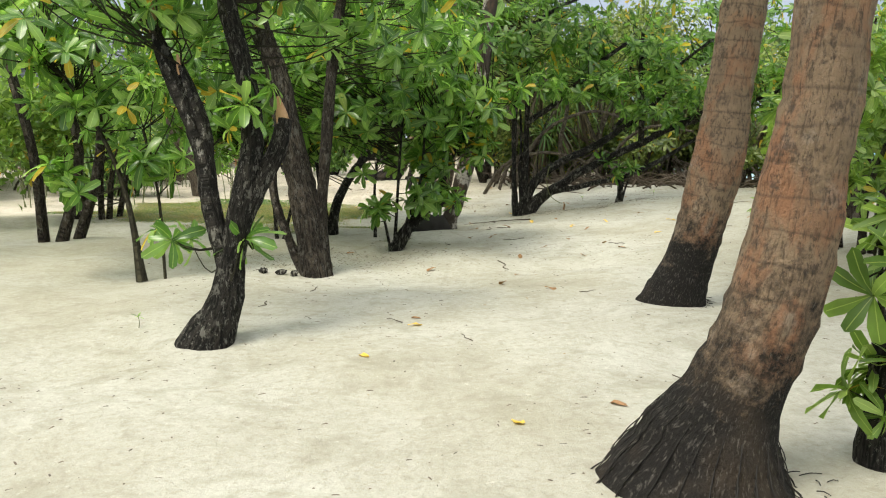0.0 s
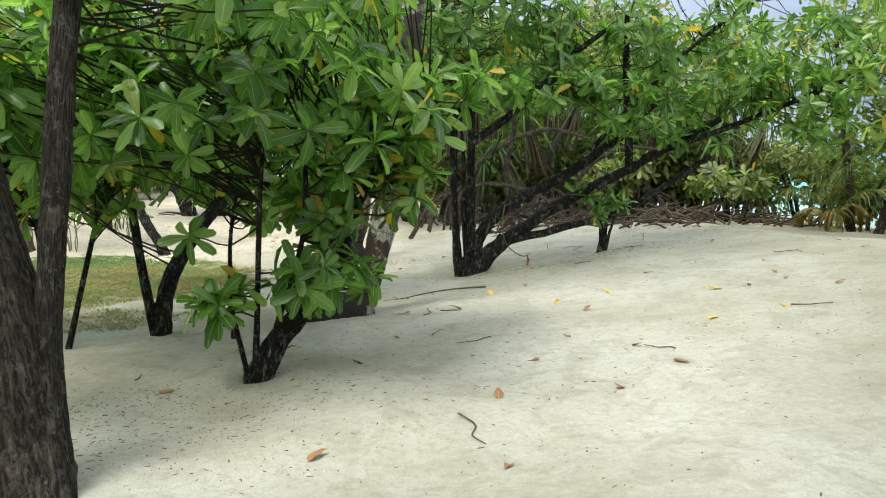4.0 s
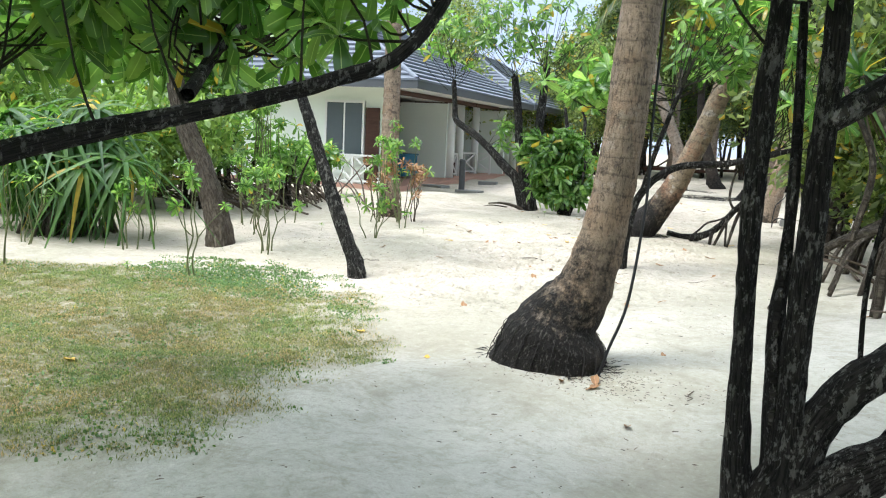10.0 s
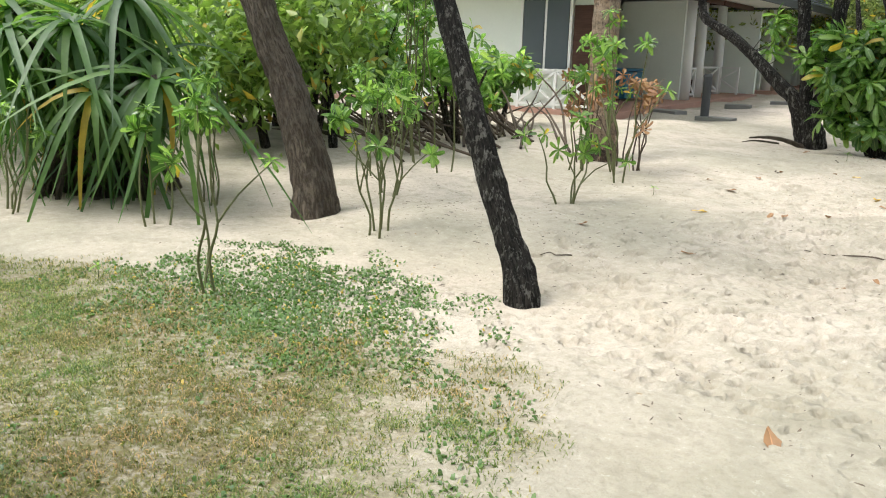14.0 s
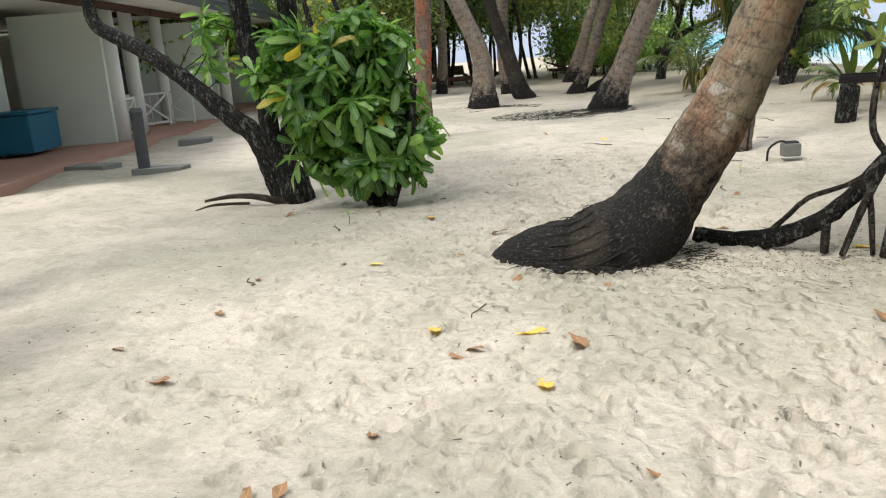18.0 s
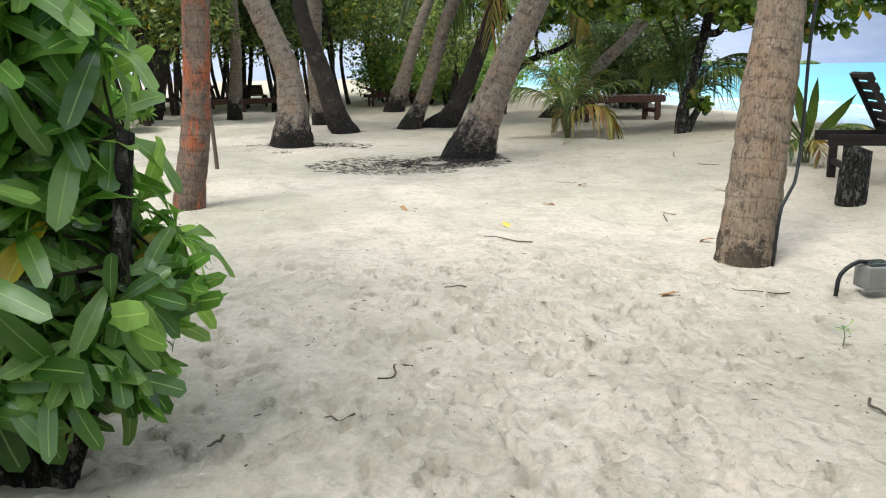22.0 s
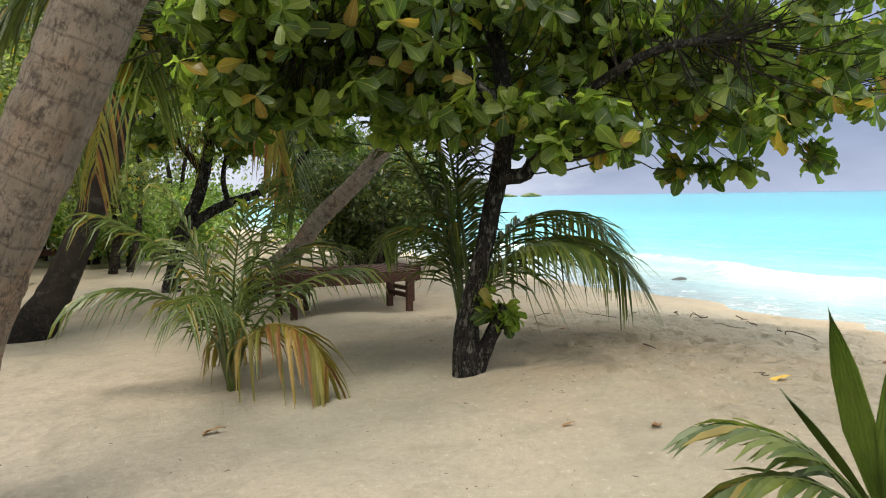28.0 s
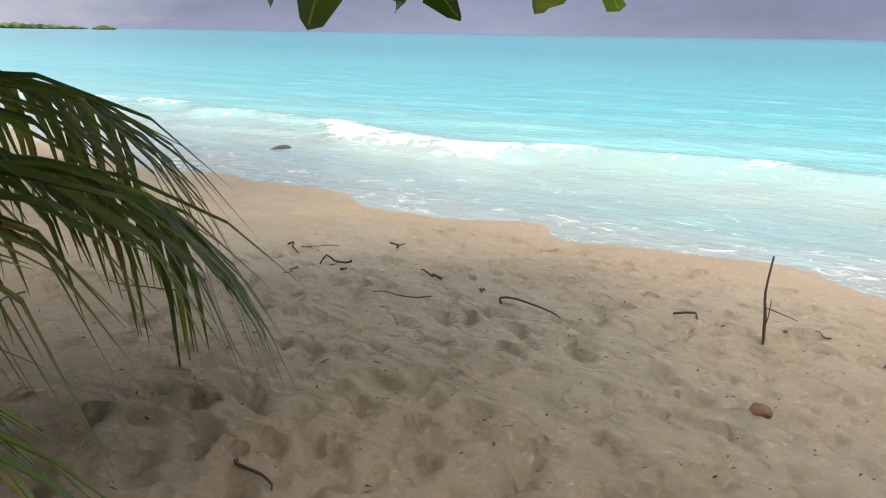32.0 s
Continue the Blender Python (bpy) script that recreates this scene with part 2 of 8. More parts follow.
def palm_bark(name, base, orange, amount, black_to, black_amt=1.0, pale=0.15, split=0.6):
    k = Nodes(name, 0.85, 0.2)
    al, ar = k.attr("along").outputs["Fac"], k.attr("around").outputs["Fac"]
    v = k.n("ShaderNodeCombineXYZ")
    k.l(ar, v.inputs[0])
    k.l(al, v.inputs[1])
    v = v.outputs[0]
    blotch, fine = k.noise(4.5, 6, 0.65), k.noise(45, 5, 0.7)
    crack = k.noise(1.0, 4, 0.7, k.stretch(v, (60, 10, 1)), 0.3)
    ring = k.math("FRACT", k.math("ADD", k.math("MULTIPLY", al, 7.0), k.math("MULTIPLY", k.noise(2.5, 3), 0.9)))
    col = k.mix(k.ramp(k.noise(7, 4), (0.35, 0.0), (0.7, 0.8)), base, tuple(x * 0.62 for x in base))
    col = k.mix(k.math("MULTIPLY", k.ramp(k.noise(1.0, 4, 0.6, k.stretch(v, (4.5, 2.2, 1)), 0.5), (0.5, 0.0), (0.62, 1.0)), amount), col, orange)
    col = k.mix(k.ramp(k.noise(3.2, 6, 0.65) if pale > 0.7 else blotch, (0.5 if pale > 0.7 else 0.58, 0.0), (0.55 if pale > 0.7 else 0.64, pale)), col, (0.55, 0.51, 0.46))
    torn = k.ramp(k.noise(5, 5, 0.75), (0.36, 0.0), (0.52, 1.0))
    col = k.mix(k.math("MULTIPLY", torn, k.ramp(ring, (0.0, 0.5), (0.10, 0.0), (0.93, 0.0), (1.0, 0.5))), col, (0.055, 0.042, 0.034))
    col = k.mix(k.ramp(k.noise(11, 6, 0.75), (0.52, 0.0), (0.64, 0.8)), col, (0.075, 0.058, 0.048))
    col = k.mix(k.ramp(k.noise(28, 6, 0.8, k.stretch(k.obj(), (1, 1, 0.5))), (0.55, 0.0), (0.63, 0.75)), col, (0.045, 0.036, 0.03))
    col = k.mix(k.ramp(crack, (0.38, split), (0.47, 0.0)), col, (0.06, 0.045, 0.035))
    dark = k.n("ShaderNodeMapRange")
    k.l(k.math("ADD", k.math("ADD", al, k.math("MULTIPLY", k.math("SUBTRACT", k.noise(17, 6, 0.8), 0.5), 1.5)), k.math("MULTIPLY", k.math("SUBTRACT", blotch, 0.5), 1.5)), dark.inputs[0])
    dark.inputs[1].default_value, dark.inputs[2].default_value, dark.inputs[3].default_value, dark.inputs[4].default_value = black_to * 0.6, black_to * 1.15, black_amt, 0.0
    col = k.mix(dark.outputs[0], col, k.mix(k.ramp(k.noise(1.0, 5, 0.75, k.stretch(v, (120, 26, 1)), 0.4), (0.54, 0.0), (0.72, 0.9)), (0.014, 0.012, 0.011), (0.15, 0.135, 0.12)))
    col = k.mix(k.ramp(k.noise(1.3, 3), (0.55, 0.0), (0.8, 0.5)), col, tuple(x * 0.5 for x in base))
    k.color(col)
    h = k.math("ADD", k.math("MULTIPLY", crack, 0.8), k.math("ADD", k.math("MULTIPLY", fine, 0.5), k.math("MULTIPLY", k.noise(11, 6, 0.75), -0.5)))
    return k.bump(h, 1.0, 0.035).m


def tree_bark(name, dark, light, fleck=0.35):
    k = Nodes(name, 0.9, 0.2)
    al, ar = k.attr("along").outputs["Fac"], k.attr("around").outputs["Fac"]
    v = k.n("ShaderNodeCombineXYZ")
    k.l(ar, v.inputs[0])
    k.l(al, v.inputs[1])
    v = v.outputs[0]
    ridge = k.noise(1.0, 5, 0.7, k.stretch(v, (42, 9, 1)), 0.5)
    plate = k.ramp(ridge, (0.42, 0.0), (0.56, 1.0))
    col = k.mix(plate, dark, light)
    col = k.mix(k.ramp(k.noise(7, 5, 0.7, k.stretch(k.obj(), (1, 1, 0.3))), (0.45, 0.0), (0.65, 0.6)), col, tuple(x * 0.8 for x in dark))
    col = k.mix(k.ramp(k.noise(16, 5, 0.7, k.stretch(k.obj(), (1, 1, 0.45))), (0.56, 0.0), (0.61, fleck)), col, (0.36, 0.34, 0.30))
    col = k.mix(k.ramp(k.noise(38, 5, 0.75, k.stretch(k.obj(), (1, 1, 0.4)), 0.5), (0.56, 0.0), (0.64, fleck)), col, (0.40, 0.385, 0.35))
    col = k.mix(k.ramp(k.noise(3, 4), (0.4, 0.45), (0.7, 0.0)), col, tuple(x * 0.5 for x in dark))
    k.color(col)
    return k.bump(k.math("ADD", k.math("MULTIPLY", plate, 0.35), k.math("ADD", ridge, k.math("MULTIPLY", k.noise(40, 4), 0.4))), 1.0, 0.06).m


def plain(name, c, rough=0.7, var=0.25, scale=8, bump=0.3, dist=0.006, metal=0.0, spec=0.3):
    k = Nodes(name, rough, spec)
    k.b.inputs["Metallic"].default_value = metal
    a, b = k.noise(scale, 6, 0.65), k.noise(scale * 9, 4, 0.6)
    col = k.mix(k.ramp(a, (0.3, var), (0.7, 0.0)), c, tuple(x * 0.55 for x in c))
    col = k.mix(k.ramp(b, (0.35, var * 0.6), (0.6, 0.0)), col, tuple(x * 0.6 for x in c))
    k.color(col)
    return k.bump(b, bump, dist).m


def wood_material(name, c, along=(1, 14, 14)):
    k = Nodes(name, 0.78, 0.2)
    g = k.noise(3.0, 6, 0.65, k.stretch(k.obj(), along), 0.6)
    col = k.mix(k.ramp(g, (0.3, 0.0), (0.7, 1.0)), tuple(x * 0.55 for x in c), c)
    col = k.mix(0.4, col, k.ramp(k.n("ShaderNodeObjectInfo").outputs["Random"], (0.0, 0.6), (1.0, 1.3)), "MULTIPLY")
    k.color(col)
    return k.bump(g, 0.4, 0.004).m


def sea_material():
    k = Nodes("sea_water", 0.16, 0.5)
    o = k.obj()
    s = k.n("ShaderNodeSeparateXYZ")
    k.l(o, s.inputs[0])
    off = k.attr("offshore").outputs["Fac"]
    wob = k.noise(0.5, 4, 0.6)
    d = k.math("ADD", off, k.math("MULTIPLY", k.math("SUBTRACT", wob, 0.5), 2.2))
    lane = k.noise(0.05, 5, 0.55, k.stretch(o, (2.0, 0.35, 1)))
    depth = k.ramp(k.math("DIVIDE", d, 60.0), (0.0, (0.44, 0.38, 0.30)), (0.03, (0.38, 0.42, 0.36)), (0.065, (0.29, 0.46, 0.43)), (0.11, (0.21, 0.56, 0.55)), (0.22, (0.115, 0.54, 0.565)), (0.55, (0.08, 0.49, 0.535)), (1.0, (0.05, 0.40, 0.46)))
    col = k.mix(k.ramp(lane, (0.42, 0.0), (0.70, 0.5)), depth, (0.05, 0.42, 0.52))
    far = k.n("ShaderNodeMapRange")
    k.l(off, far.inputs[0])
    far.inputs[1].default_value, far.inputs[2].default_value = 300, 1600
    col = k.mix(far.outputs[0], col, (0.05, 0.20, 0.34))
    rip = k.noise(2.2, 4, 0.6, k.stretch(o, (1.0, 0.45, 1)))
    col = k.mix(k.ramp(rip, (0.5, 0.0), (0.75, 0.35)), col, (0.42, 0.78, 0.80))
    lace = k.noise(3.2, 7, 0.72, k.stretch(o, (1.0, 0.6, 1)), 1.6)
    zone = k.ramp(k.math("DIVIDE", d, 30.0), (0.0, 0.45), (0.03, 0.34), (0.08, 0.26), (0.15, 0.26), (0.20, 0.0), (0.45, 0.0))
    crest = k.attr("crest").outputs["Fac"]
    foam = k.ramp(k.math("ADD", lace, k.math("ADD", k.math("MULTIPLY", zone, 0.36), k.math("MULTIPLY", crest, 0.31))), (0.72, 0.0), (0.86, 0.95))
    col = k.mix(foam, col, (0.76, 0.78, 0.78))
    k.color(col)
    rg = k.mix(foam, 0.16, 0.7)
    k.l(rg, k.b.inputs["Roughness"])
    h = k.math("ADD", k.noise(1.1, 5, 0.6, k.stretch(o, (1.0, 0.4, 1))), k.math("MULTIPLY", k.noise(6, 4), 0.25))
    return k.bump(h, 0.5, 0.16).m


SAND = sand_material()
NAUPAKA = leaf_material("naupaka_leaf", (0.05, 0.12, 0.025), (0.125, 0.25, 0.052), (0.29, 0.43, 0.13), 0.03, 0.58, 0.28)
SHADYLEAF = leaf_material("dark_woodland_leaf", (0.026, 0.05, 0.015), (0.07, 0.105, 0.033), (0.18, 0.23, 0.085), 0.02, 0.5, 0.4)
NAUPAKA_FAR = leaf_material("woodland_leaf", (0.055, 0.088, 0.026), (0.16, 0.215, 0.068), (0.33, 0.38, 0.145), 0.04, 0.58, 0.42)
LIME = leaf_material("lime_leaf", (0.085, 0.16, 0.026), (0.18, 0.29, 0.058), (0.33, 0.44, 0.125), 0.02, 0.45, 0.45)
ALMOND = leaf_material("almond_leaf", (0.052, 0.10, 0.02), (0.13, 0.20, 0.038), (0.27, 0.34, 0.075), 0.05, 0.66, 0.36, (0.36, 0.24, 0.05))
PANDAN = leaf_material("pandanus_leaf", (0.03, 0.085, 0.018), (0.065, 0.15, 0.03), (0.13, 0.23, 0.055), 0.03, 0.45, 0.55)
PANDAN_DRY = leaf_material("dry_leaf", (0.06, 0.045, 0.027), (0.10, 0.075, 0.045), (0.17, 0.13, 0.07), 0.1, 0.2, 0.7, (0.10, 0.12, 0.04))
FROND = leaf_material("frond_leaf", (0.045, 0.08, 0.017), (0.09, 0.135, 0.027), (0.17, 0.205, 0.045), 0.06, 0.34, 0.42, (0.28, 0.22, 0.05))
FROND_OLD = leaf_material("old_frond_leaf", (0.16, 0.16, 0.03), (0.26, 0.22, 0.04), (0.34, 0.22, 0.06), 0.2, 0.35, 0.5, (0.22, 0.10, 0.03))
GRASS = leaf_material("grass_blade", (0.11, 0.15, 0.04), (0.17, 0.195, 0.06), (0.26, 0.25, 0.10), 0.25, 0.35, 0.7, (0.42, 0.33, 0.17))


def weave(mat):
    """Broad patches of straw, olive and green over a grass material."""
    t_ = mat.node_tree
    b_ = t_.nodes["Principled BSDF"]
    src = b_.inputs["Base Color"].links[0].from_socket
    co, no = t_.nodes.new("ShaderNodeTexCoord"), t_.nodes.new("ShaderNodeTexNoise")
    no.inputs["Scale"].default_value, no.inputs["Detail"].default_value = 1.3, 6.0
    ra, mx = t_.nodes.new("ShaderNodeValToRGB"), t_.nodes.new("ShaderNodeMixRGB")
    ra.color_ramp.elements[0].position, ra.color_ramp.elements[0].color = 0.36, (0.55, 0.95, 0.5, 1)
    ra.color_ramp.elements[1].position, ra.color_ramp.elements[1].color = 0.62, (1.05, 0.82, 0.72, 1)
    mx.blend_type = "MULTIPLY"
    mx.inputs[0].default_value = 1.0
    t_.links.new(co.outputs["Object"], no.inputs["Vector"])
    t_.links.new(no.outputs["Fac"], ra.inputs[0])
    t_.links.new(src, mx.inputs[1])
    t_.links.new(ra.outputs[0], mx.inputs[2])
    t_.links.new(mx.outputs[0], b_.inputs["Base Color"])


weave(GRASS)
WEED = leaf_material("creeping_weed", (0.06, 0.13, 0.025), (0.09, 0.18, 0.035), (0.14, 0.23, 0.05), 0.03, 0.3, 0.5)
DEADLEAF = leaf_material("fallen_leaf", (0.20, 0.09, 0.04), (0.28, 0.14, 0.06), (0.34, 0.20, 0.08), 0.05, 0.1, 0.7, (0.30, 0.20, 0.08))
YELLOWLEAF = leaf_material("yellow_fallen_leaf", (0.70, 0.42, 0.04), (0.74, 0.48, 0.07), (0.72, 0.50, 0.12), 0.05, 0.15, 0.55, (0.6, 0.35, 0.06))
BARK_BLACK = tree_bark("black_bark", (0.012, 0.011, 0.010), (0.068, 0.06, 0.052), 0.65)
BARK_BROWN = tree_bark("brown_bark", (0.022, 0.018, 0.015), (0.14, 0.112, 0.088), 0.4)
BARK_GREY = tree_bark("grey_bark", (0.11, 0.085, 0.065), (0.27, 0.22, 0.17), 0.2)
ROOTMAT = plain("root_fibre", (0.032, 0.028, 0.026), 0.85, 0.5, 30)
TWIG = tree_bark("twig_bark", (0.045, 0.04, 0.028), (0.12, 0.11, 0.07), 0.1)
STEM = plain("green_stem", (0.14, 0.15, 0.065), 0.6, 0.4, 20)
DRYWOOD = plain("dry_twig", (0.10, 0.075, 0.055), 0.85, 0.4, 25)
ROOT = tree_bark("prop_root", (0.075, 0.06, 0.046), (0.27, 0.225, 0.175), 0.15)
FRESHWOOD = plain("torn_wood", (0.50, 0.30, 0.17), 0.8, 0.5, 30)
HUSK = plain("coconut_husk", (0.24, 0.14, 0.08), 0.85, 0.5, 18, 0.6, 0.01)
CHAIRWOOD = wood_material("red_brown_wood", (0.085, 0.042, 0.031))
DARKWOOD = wood_material("dark_stained_wood", (0.028, 0.022, 0.022))
WALLPAINT = plain("pale_green_plaster", (0.78, 0.83, 0.76), 0.8, 0.08, 2, 0.15)
WHITEPAINT = plain("white_paint", (0.80, 0.80, 0.77), 0.6, 0.08, 4, 0.1)
ROOFTILE = plain("slate_roof_tile", (0.17, 0.185, 0.225), 0.38, 0.3, 6, 0.3)
FASCIA = plain("dark_fascia", (0.10, 0.105, 0.115), 0.6, 0.2, 5)
BEAM = wood_material("dark_beam", (0.11, 0.06, 0.045))
FLOORTILE = plain("terracotta_floor", (0.46, 0.27, 0.21), 0.6, 0.25, 5)
BLUEBIN = plain("blue_plastic", (0.02, 0.14, 0.24), 0.45, 0.12, 4, 0.1)
DARKPAINT = plain("dark_grey_paint", (0.07, 0.072, 0.075), 0.6, 0.3, 10)
CURTAIN = plain("grey_shutter", (0.10, 0.12, 0.13), 0.5, 0.15, 6)
CONCRETE = plain("concrete", (0.22, 0.215, 0.2), 0.85, 0.35, 12)
CABLE = plain("black_cable", (0.015, 0.015, 0.016), 0.5, 0.1, 10)
REDPLASTIC = plain("red_plastic", (0.55, 0.04, 0.04), 0.4, 0.1, 5)
SEA = sea_material()
k = Nodes("window_glass", 0.06, 0.5)
k.color(k.ramp(k.noise(2), (0.3, (0.03, 0.035, 0.04)), (0.7, (0.06, 0.07, 0.075))))
GLASS = k.m

# ---- helpers of this place ----
rng = np.random.default_rng(7)


def link(name, V, F, mat, parent=None, label="", attrs=None, smooth=True):
    """One mesh object from arrays."""
    me = bpy.data.meshes.new(name)
    V = np.asarray(V, dtype=float)
    me.from_pydata(V.tolist(), [], F.tolist() if isinstance(F, np.ndarray) else F)
    for key, val in (attrs or {}).items():
        a = me.attributes.new(key, "FLOAT", "POINT")
        a.data.foreach_set("value", np.asarray(val, dtype=np.float32))
    if smooth:
        me.polygons.foreach_set("use_smooth", np.ones(len(me.polygons), dtype=bool))
    me.materials.append(mat)
    ob = new(name, me)
    if parent is not None:
        ob.parent = parent
        ob.matrix_parent_inverse = parent.matrix_basis.inverted()
    if label:
        ob["label"] = label
    return ob


def part(name, bm, mat, parent, label="", smooth=False):
    me = bpy.data.meshes.new(name)
    bm.to_mesh(me)
    bm.free()
    me.materials.append(mat)
    if smooth:
        for p in me.polygons:
            p.use_smooth = True
    ob = new(name, me)
    ob.parent = parent
    if label:
        ob["label"] = label
    return ob


def thing(name, loc, label, category, group="", kind="", turn=0):
    ob = new(name)
    ob.matrix_basis = pose(*loc, 0, 0, turn)
    return tagged(ob, label, category, group, kind)


def box(bm, x, y, z, sx, sy, sz, m=None, bevel=0.0):
    """A box with its centre at x, y, z."""
    mat = Matrix.Translation((x, y, z)) @ (m or Matrix()) @ Matrix.Diagonal((sx, sy, sz, 1))
    got = bmesh.ops.create_cube(bm, size=1, matrix=mat)
    if bevel:
        ed = {e for v in got["verts"] for e in v.link_edges}
        bmesh.ops.bevel(bm, geom=list(ed), offset=bevel, segments=2, affect="EDGES", profile=0.7)
    return bm


def boxed(*a, **k2):
    return box(bmesh.new(), *a, **k2)


def spline(P, step):
    """Points (with radius) along a smooth curve through P."""
    P = np.asarray(P, dtype=float)
    Q = np.vstack([2 * P[0] - P[1], P, 2 * P[-1] - P[-2]])
    out = []
    for i in range(1, len(Q) - 2):
        n = max(2, int(np.linalg.norm(Q[i + 1][:3] - Q[i][:3]) / step))
        for s in np.arange(n) / n:
            a, b, c, d = Q[i - 1], Q[i], Q[i + 1], Q[i + 2]
            out.append(0.5 * (2 * b + (c - a) * s + (2 * a - 5 * b + 4 * c - d) * s * s + (3 * b - a - 3 * c + d) * s ** 3))
    out.append(P[-1])
    return np.array(out)


def tube(P, sides=10, step=0.1, rough=0.0, rings=0.0, seed=0, flare=0.0, off=0.0):
    """A tapered limb through P (x, y, z, radius): vertices, faces and its bark coordinates."""
    C = spline(P, step) if step else np.asarray(P, dtype=float)
    pts, rad = C[:, :3], np.maximum(C[:, 3], 0.002)
    tan = np.gradient(pts, axis=0)
    tan /= np.linalg.norm(tan, axis=1)[:, None] + 1e-9
    up = np.array([0.0, 1.0, 0.0]) if abs(tan[0][1]) < 0.8 else np.array([1.0, 0, 0])
    along = np.concatenate([[0], np.cumsum(np.linalg.norm(np.diff(pts, axis=0), axis=1))])
    ang = np.arange(sides) * 2 * math.pi / sides
    V, al, ar = [], [], []
    g = np.random.default_rng(seed)
    ph = g.uniform(0, 6.28, 6)
    for i in range(len(pts)):
        u = up - tan[i] * (up @ tan[i])
        u /= np.linalg.norm(u) + 1e-9
        up = u
        v = np.cross(tan[i], u)
        rr = rad[i] * (1 + rough * (0.5 * np.sin(2 * ang + ph[0] + 1.3 * along[i]) + 0.35 * np.sin(3 * ang + ph[1] - 2.1 * along[i]) + 0.3 * np.sin(along[i] * 5 + ph[2])))
        rr = rr * (1 + rough * 0.35 * g.standard_normal(sides))
        if rings:
            rr = rr * (1 + rings * (((along[i] * 7) % 1.0) - 0.5) + 0.25 * rings * g.standard_normal(sides))
        if flare:
            rr = rr * (1 + flare * np.exp(-max(0, along[i] - off) / 0.25) * (0.6 + 0.4 * np.sin(5 * ang + ph[3])))
        V.append(pts[i] + np.outer(np.cos(ang) * rr, u) + np.outer(np.sin(ang) * rr, v))
        al += [along[i] - off] * sides
        ar += list(np.minimum(ang, 2 * math.pi - ang) * 0.16)
    n = len(pts)
    V = np.vstack(V + [pts[-1][None] + tan[-1] * rad[-1] * 0.3])
    i, j = np.meshgrid(np.arange(n - 1), np.arange(sides), indexing="ij")
    j2 = (j + 1) % sides
    F = np.stack([i * sides + j, i * sides + j2, (i + 1) * sides + j2, (i + 1) * sides + j], -1).reshape(-1, 4).tolist()
    F += [[(n - 1) * sides + a, (n - 1) * sides + (a + 1) % sides, n * sides] for a in range(sides)]
    return V, F, np.array(al + [along[-1] - off]), np.array(ar + [0.0])


def limb(name, P, mat, parent, label="", **kw):
    V, F, al, ar = tube(P, **kw)
    return link(name, V, F, mat, parent, label, {"along": al, "around": ar})


def limbs(name, lines, mat, parent, label="", **kw):
    """Many thin stems as one part."""
    VV, FF, AL, AR, n = [], [], [], [], 0
    for P in lines:
        V, F, al, ar = tube(P, **kw)
        VV.append(V)
        FF += [[a + n for a in f_] for f_ in F]
        AL.append(al)
        AR.append(ar)
        n += len(V)
    return link(name, np.vstack(VV), FF, mat, parent, label, {"along": np.concatenate(AL), "around": np.concatenate(AR)})


def blade(length, width, rows=5, droop=0.35, fold=0.25, shape="obovate", wave=0.0):
    """A leaf along +x, its vertices, faces and midrib mark."""
    s = np.linspace(0, 1, rows)
    if shape == "obovate":
        wd = np.interp(s, [0, 0.25, 0.5, 0.75, 1], [0.10, 0.38, 0.78, 1.0, 0.72]) if rows > 3 else np.array([0.12, 0.85, 0.75])
    else:
        wd = np.clip(np.array([0.55, 1.0, 0.9, 0.6, 0.05]), 0, 1) if rows == 5 else np.interp(s, [0, 0.15, 0.6, 1], [0.6, 1, 0.75, 0.04])
    x = length * (s - 0.10 * droop * s * s)
    z = -droop * length * s * s * 0.6
    V, rib = [], []
    for i in range(rows):
        for sgn in (-1, 0, 1):
            V.append((x[i], sgn * wd[i] * width / 2, z[i] + abs(sgn) * fold * wd[i] * width / 2 + (wave * width * math.sin(i * 2.3 + sgn) if sgn else 0)))
            rib.append(1.0 if sgn == 0 else 0.0)
    if shape == "obovate":
        V.append((length * (1.06 - 0.1 * droop), 0, -droop * length * 0.66))
        rib.append(0.6)
    F = []
    for i in range(rows - 1):
        for a in (0, 1):
            F.append([i * 3 + a, i * 3 + a + 1, i * 3 + a + 4, i * 3 + a + 3])
    if shape == "obovate":
        e = (rows - 1) * 3
        F += [[e, e + 1, len(V) - 1, len(V) - 1], [e + 1, e + 2, len(V) - 1, len(V) - 1]]
    return np.array(V), F, rib


def rotz(V, a):
    c, s = math.cos(a), math.sin(a)
    return V @ np.array([[c, s, 0], [-s, c, 0], [0, 0, 1]])


def roty(V, a):
    c, s = math.cos(a), math.sin(a)
    return V @ np.array([[c, 0, -s], [0, 1, 0], [s, 0, c]])


def rosette(n, length, width, seed, lo=-10, hi=62, rows=5, droop=0.5):
    """A whorl of leaves round +z."""
    g = np.random.default_rng(seed)
    VV, FF, R, base = [], [], [], 0
    for i in range(n):
        sc = g.uniform(0.72, 1.12)
        V, F, rib = blade(length * sc, width * sc * g.uniform(0.85, 1.1), rows, droop * g.uniform(0.3, 1.7), g.uniform(0.1, 0.42), wave=0.13)
        el = radians(lo + (hi - lo) * ((i + 0.5) / n) ** 1.3 + g.uniform(-10, 10))
        V = roty(V, -el)
        V = rotz(V, i * 2.399 + g.uniform(-0.3, 0.3))
        VV.append(V)
        FF += [[a + base for a in f_] for f_ in F]
        R += rib
        base += len(V)
    FF = [f_ if f_[2] != f_[3] else f_[:3] for f_ in FF]
    return np.vstack(VV), FF, np.array(R)


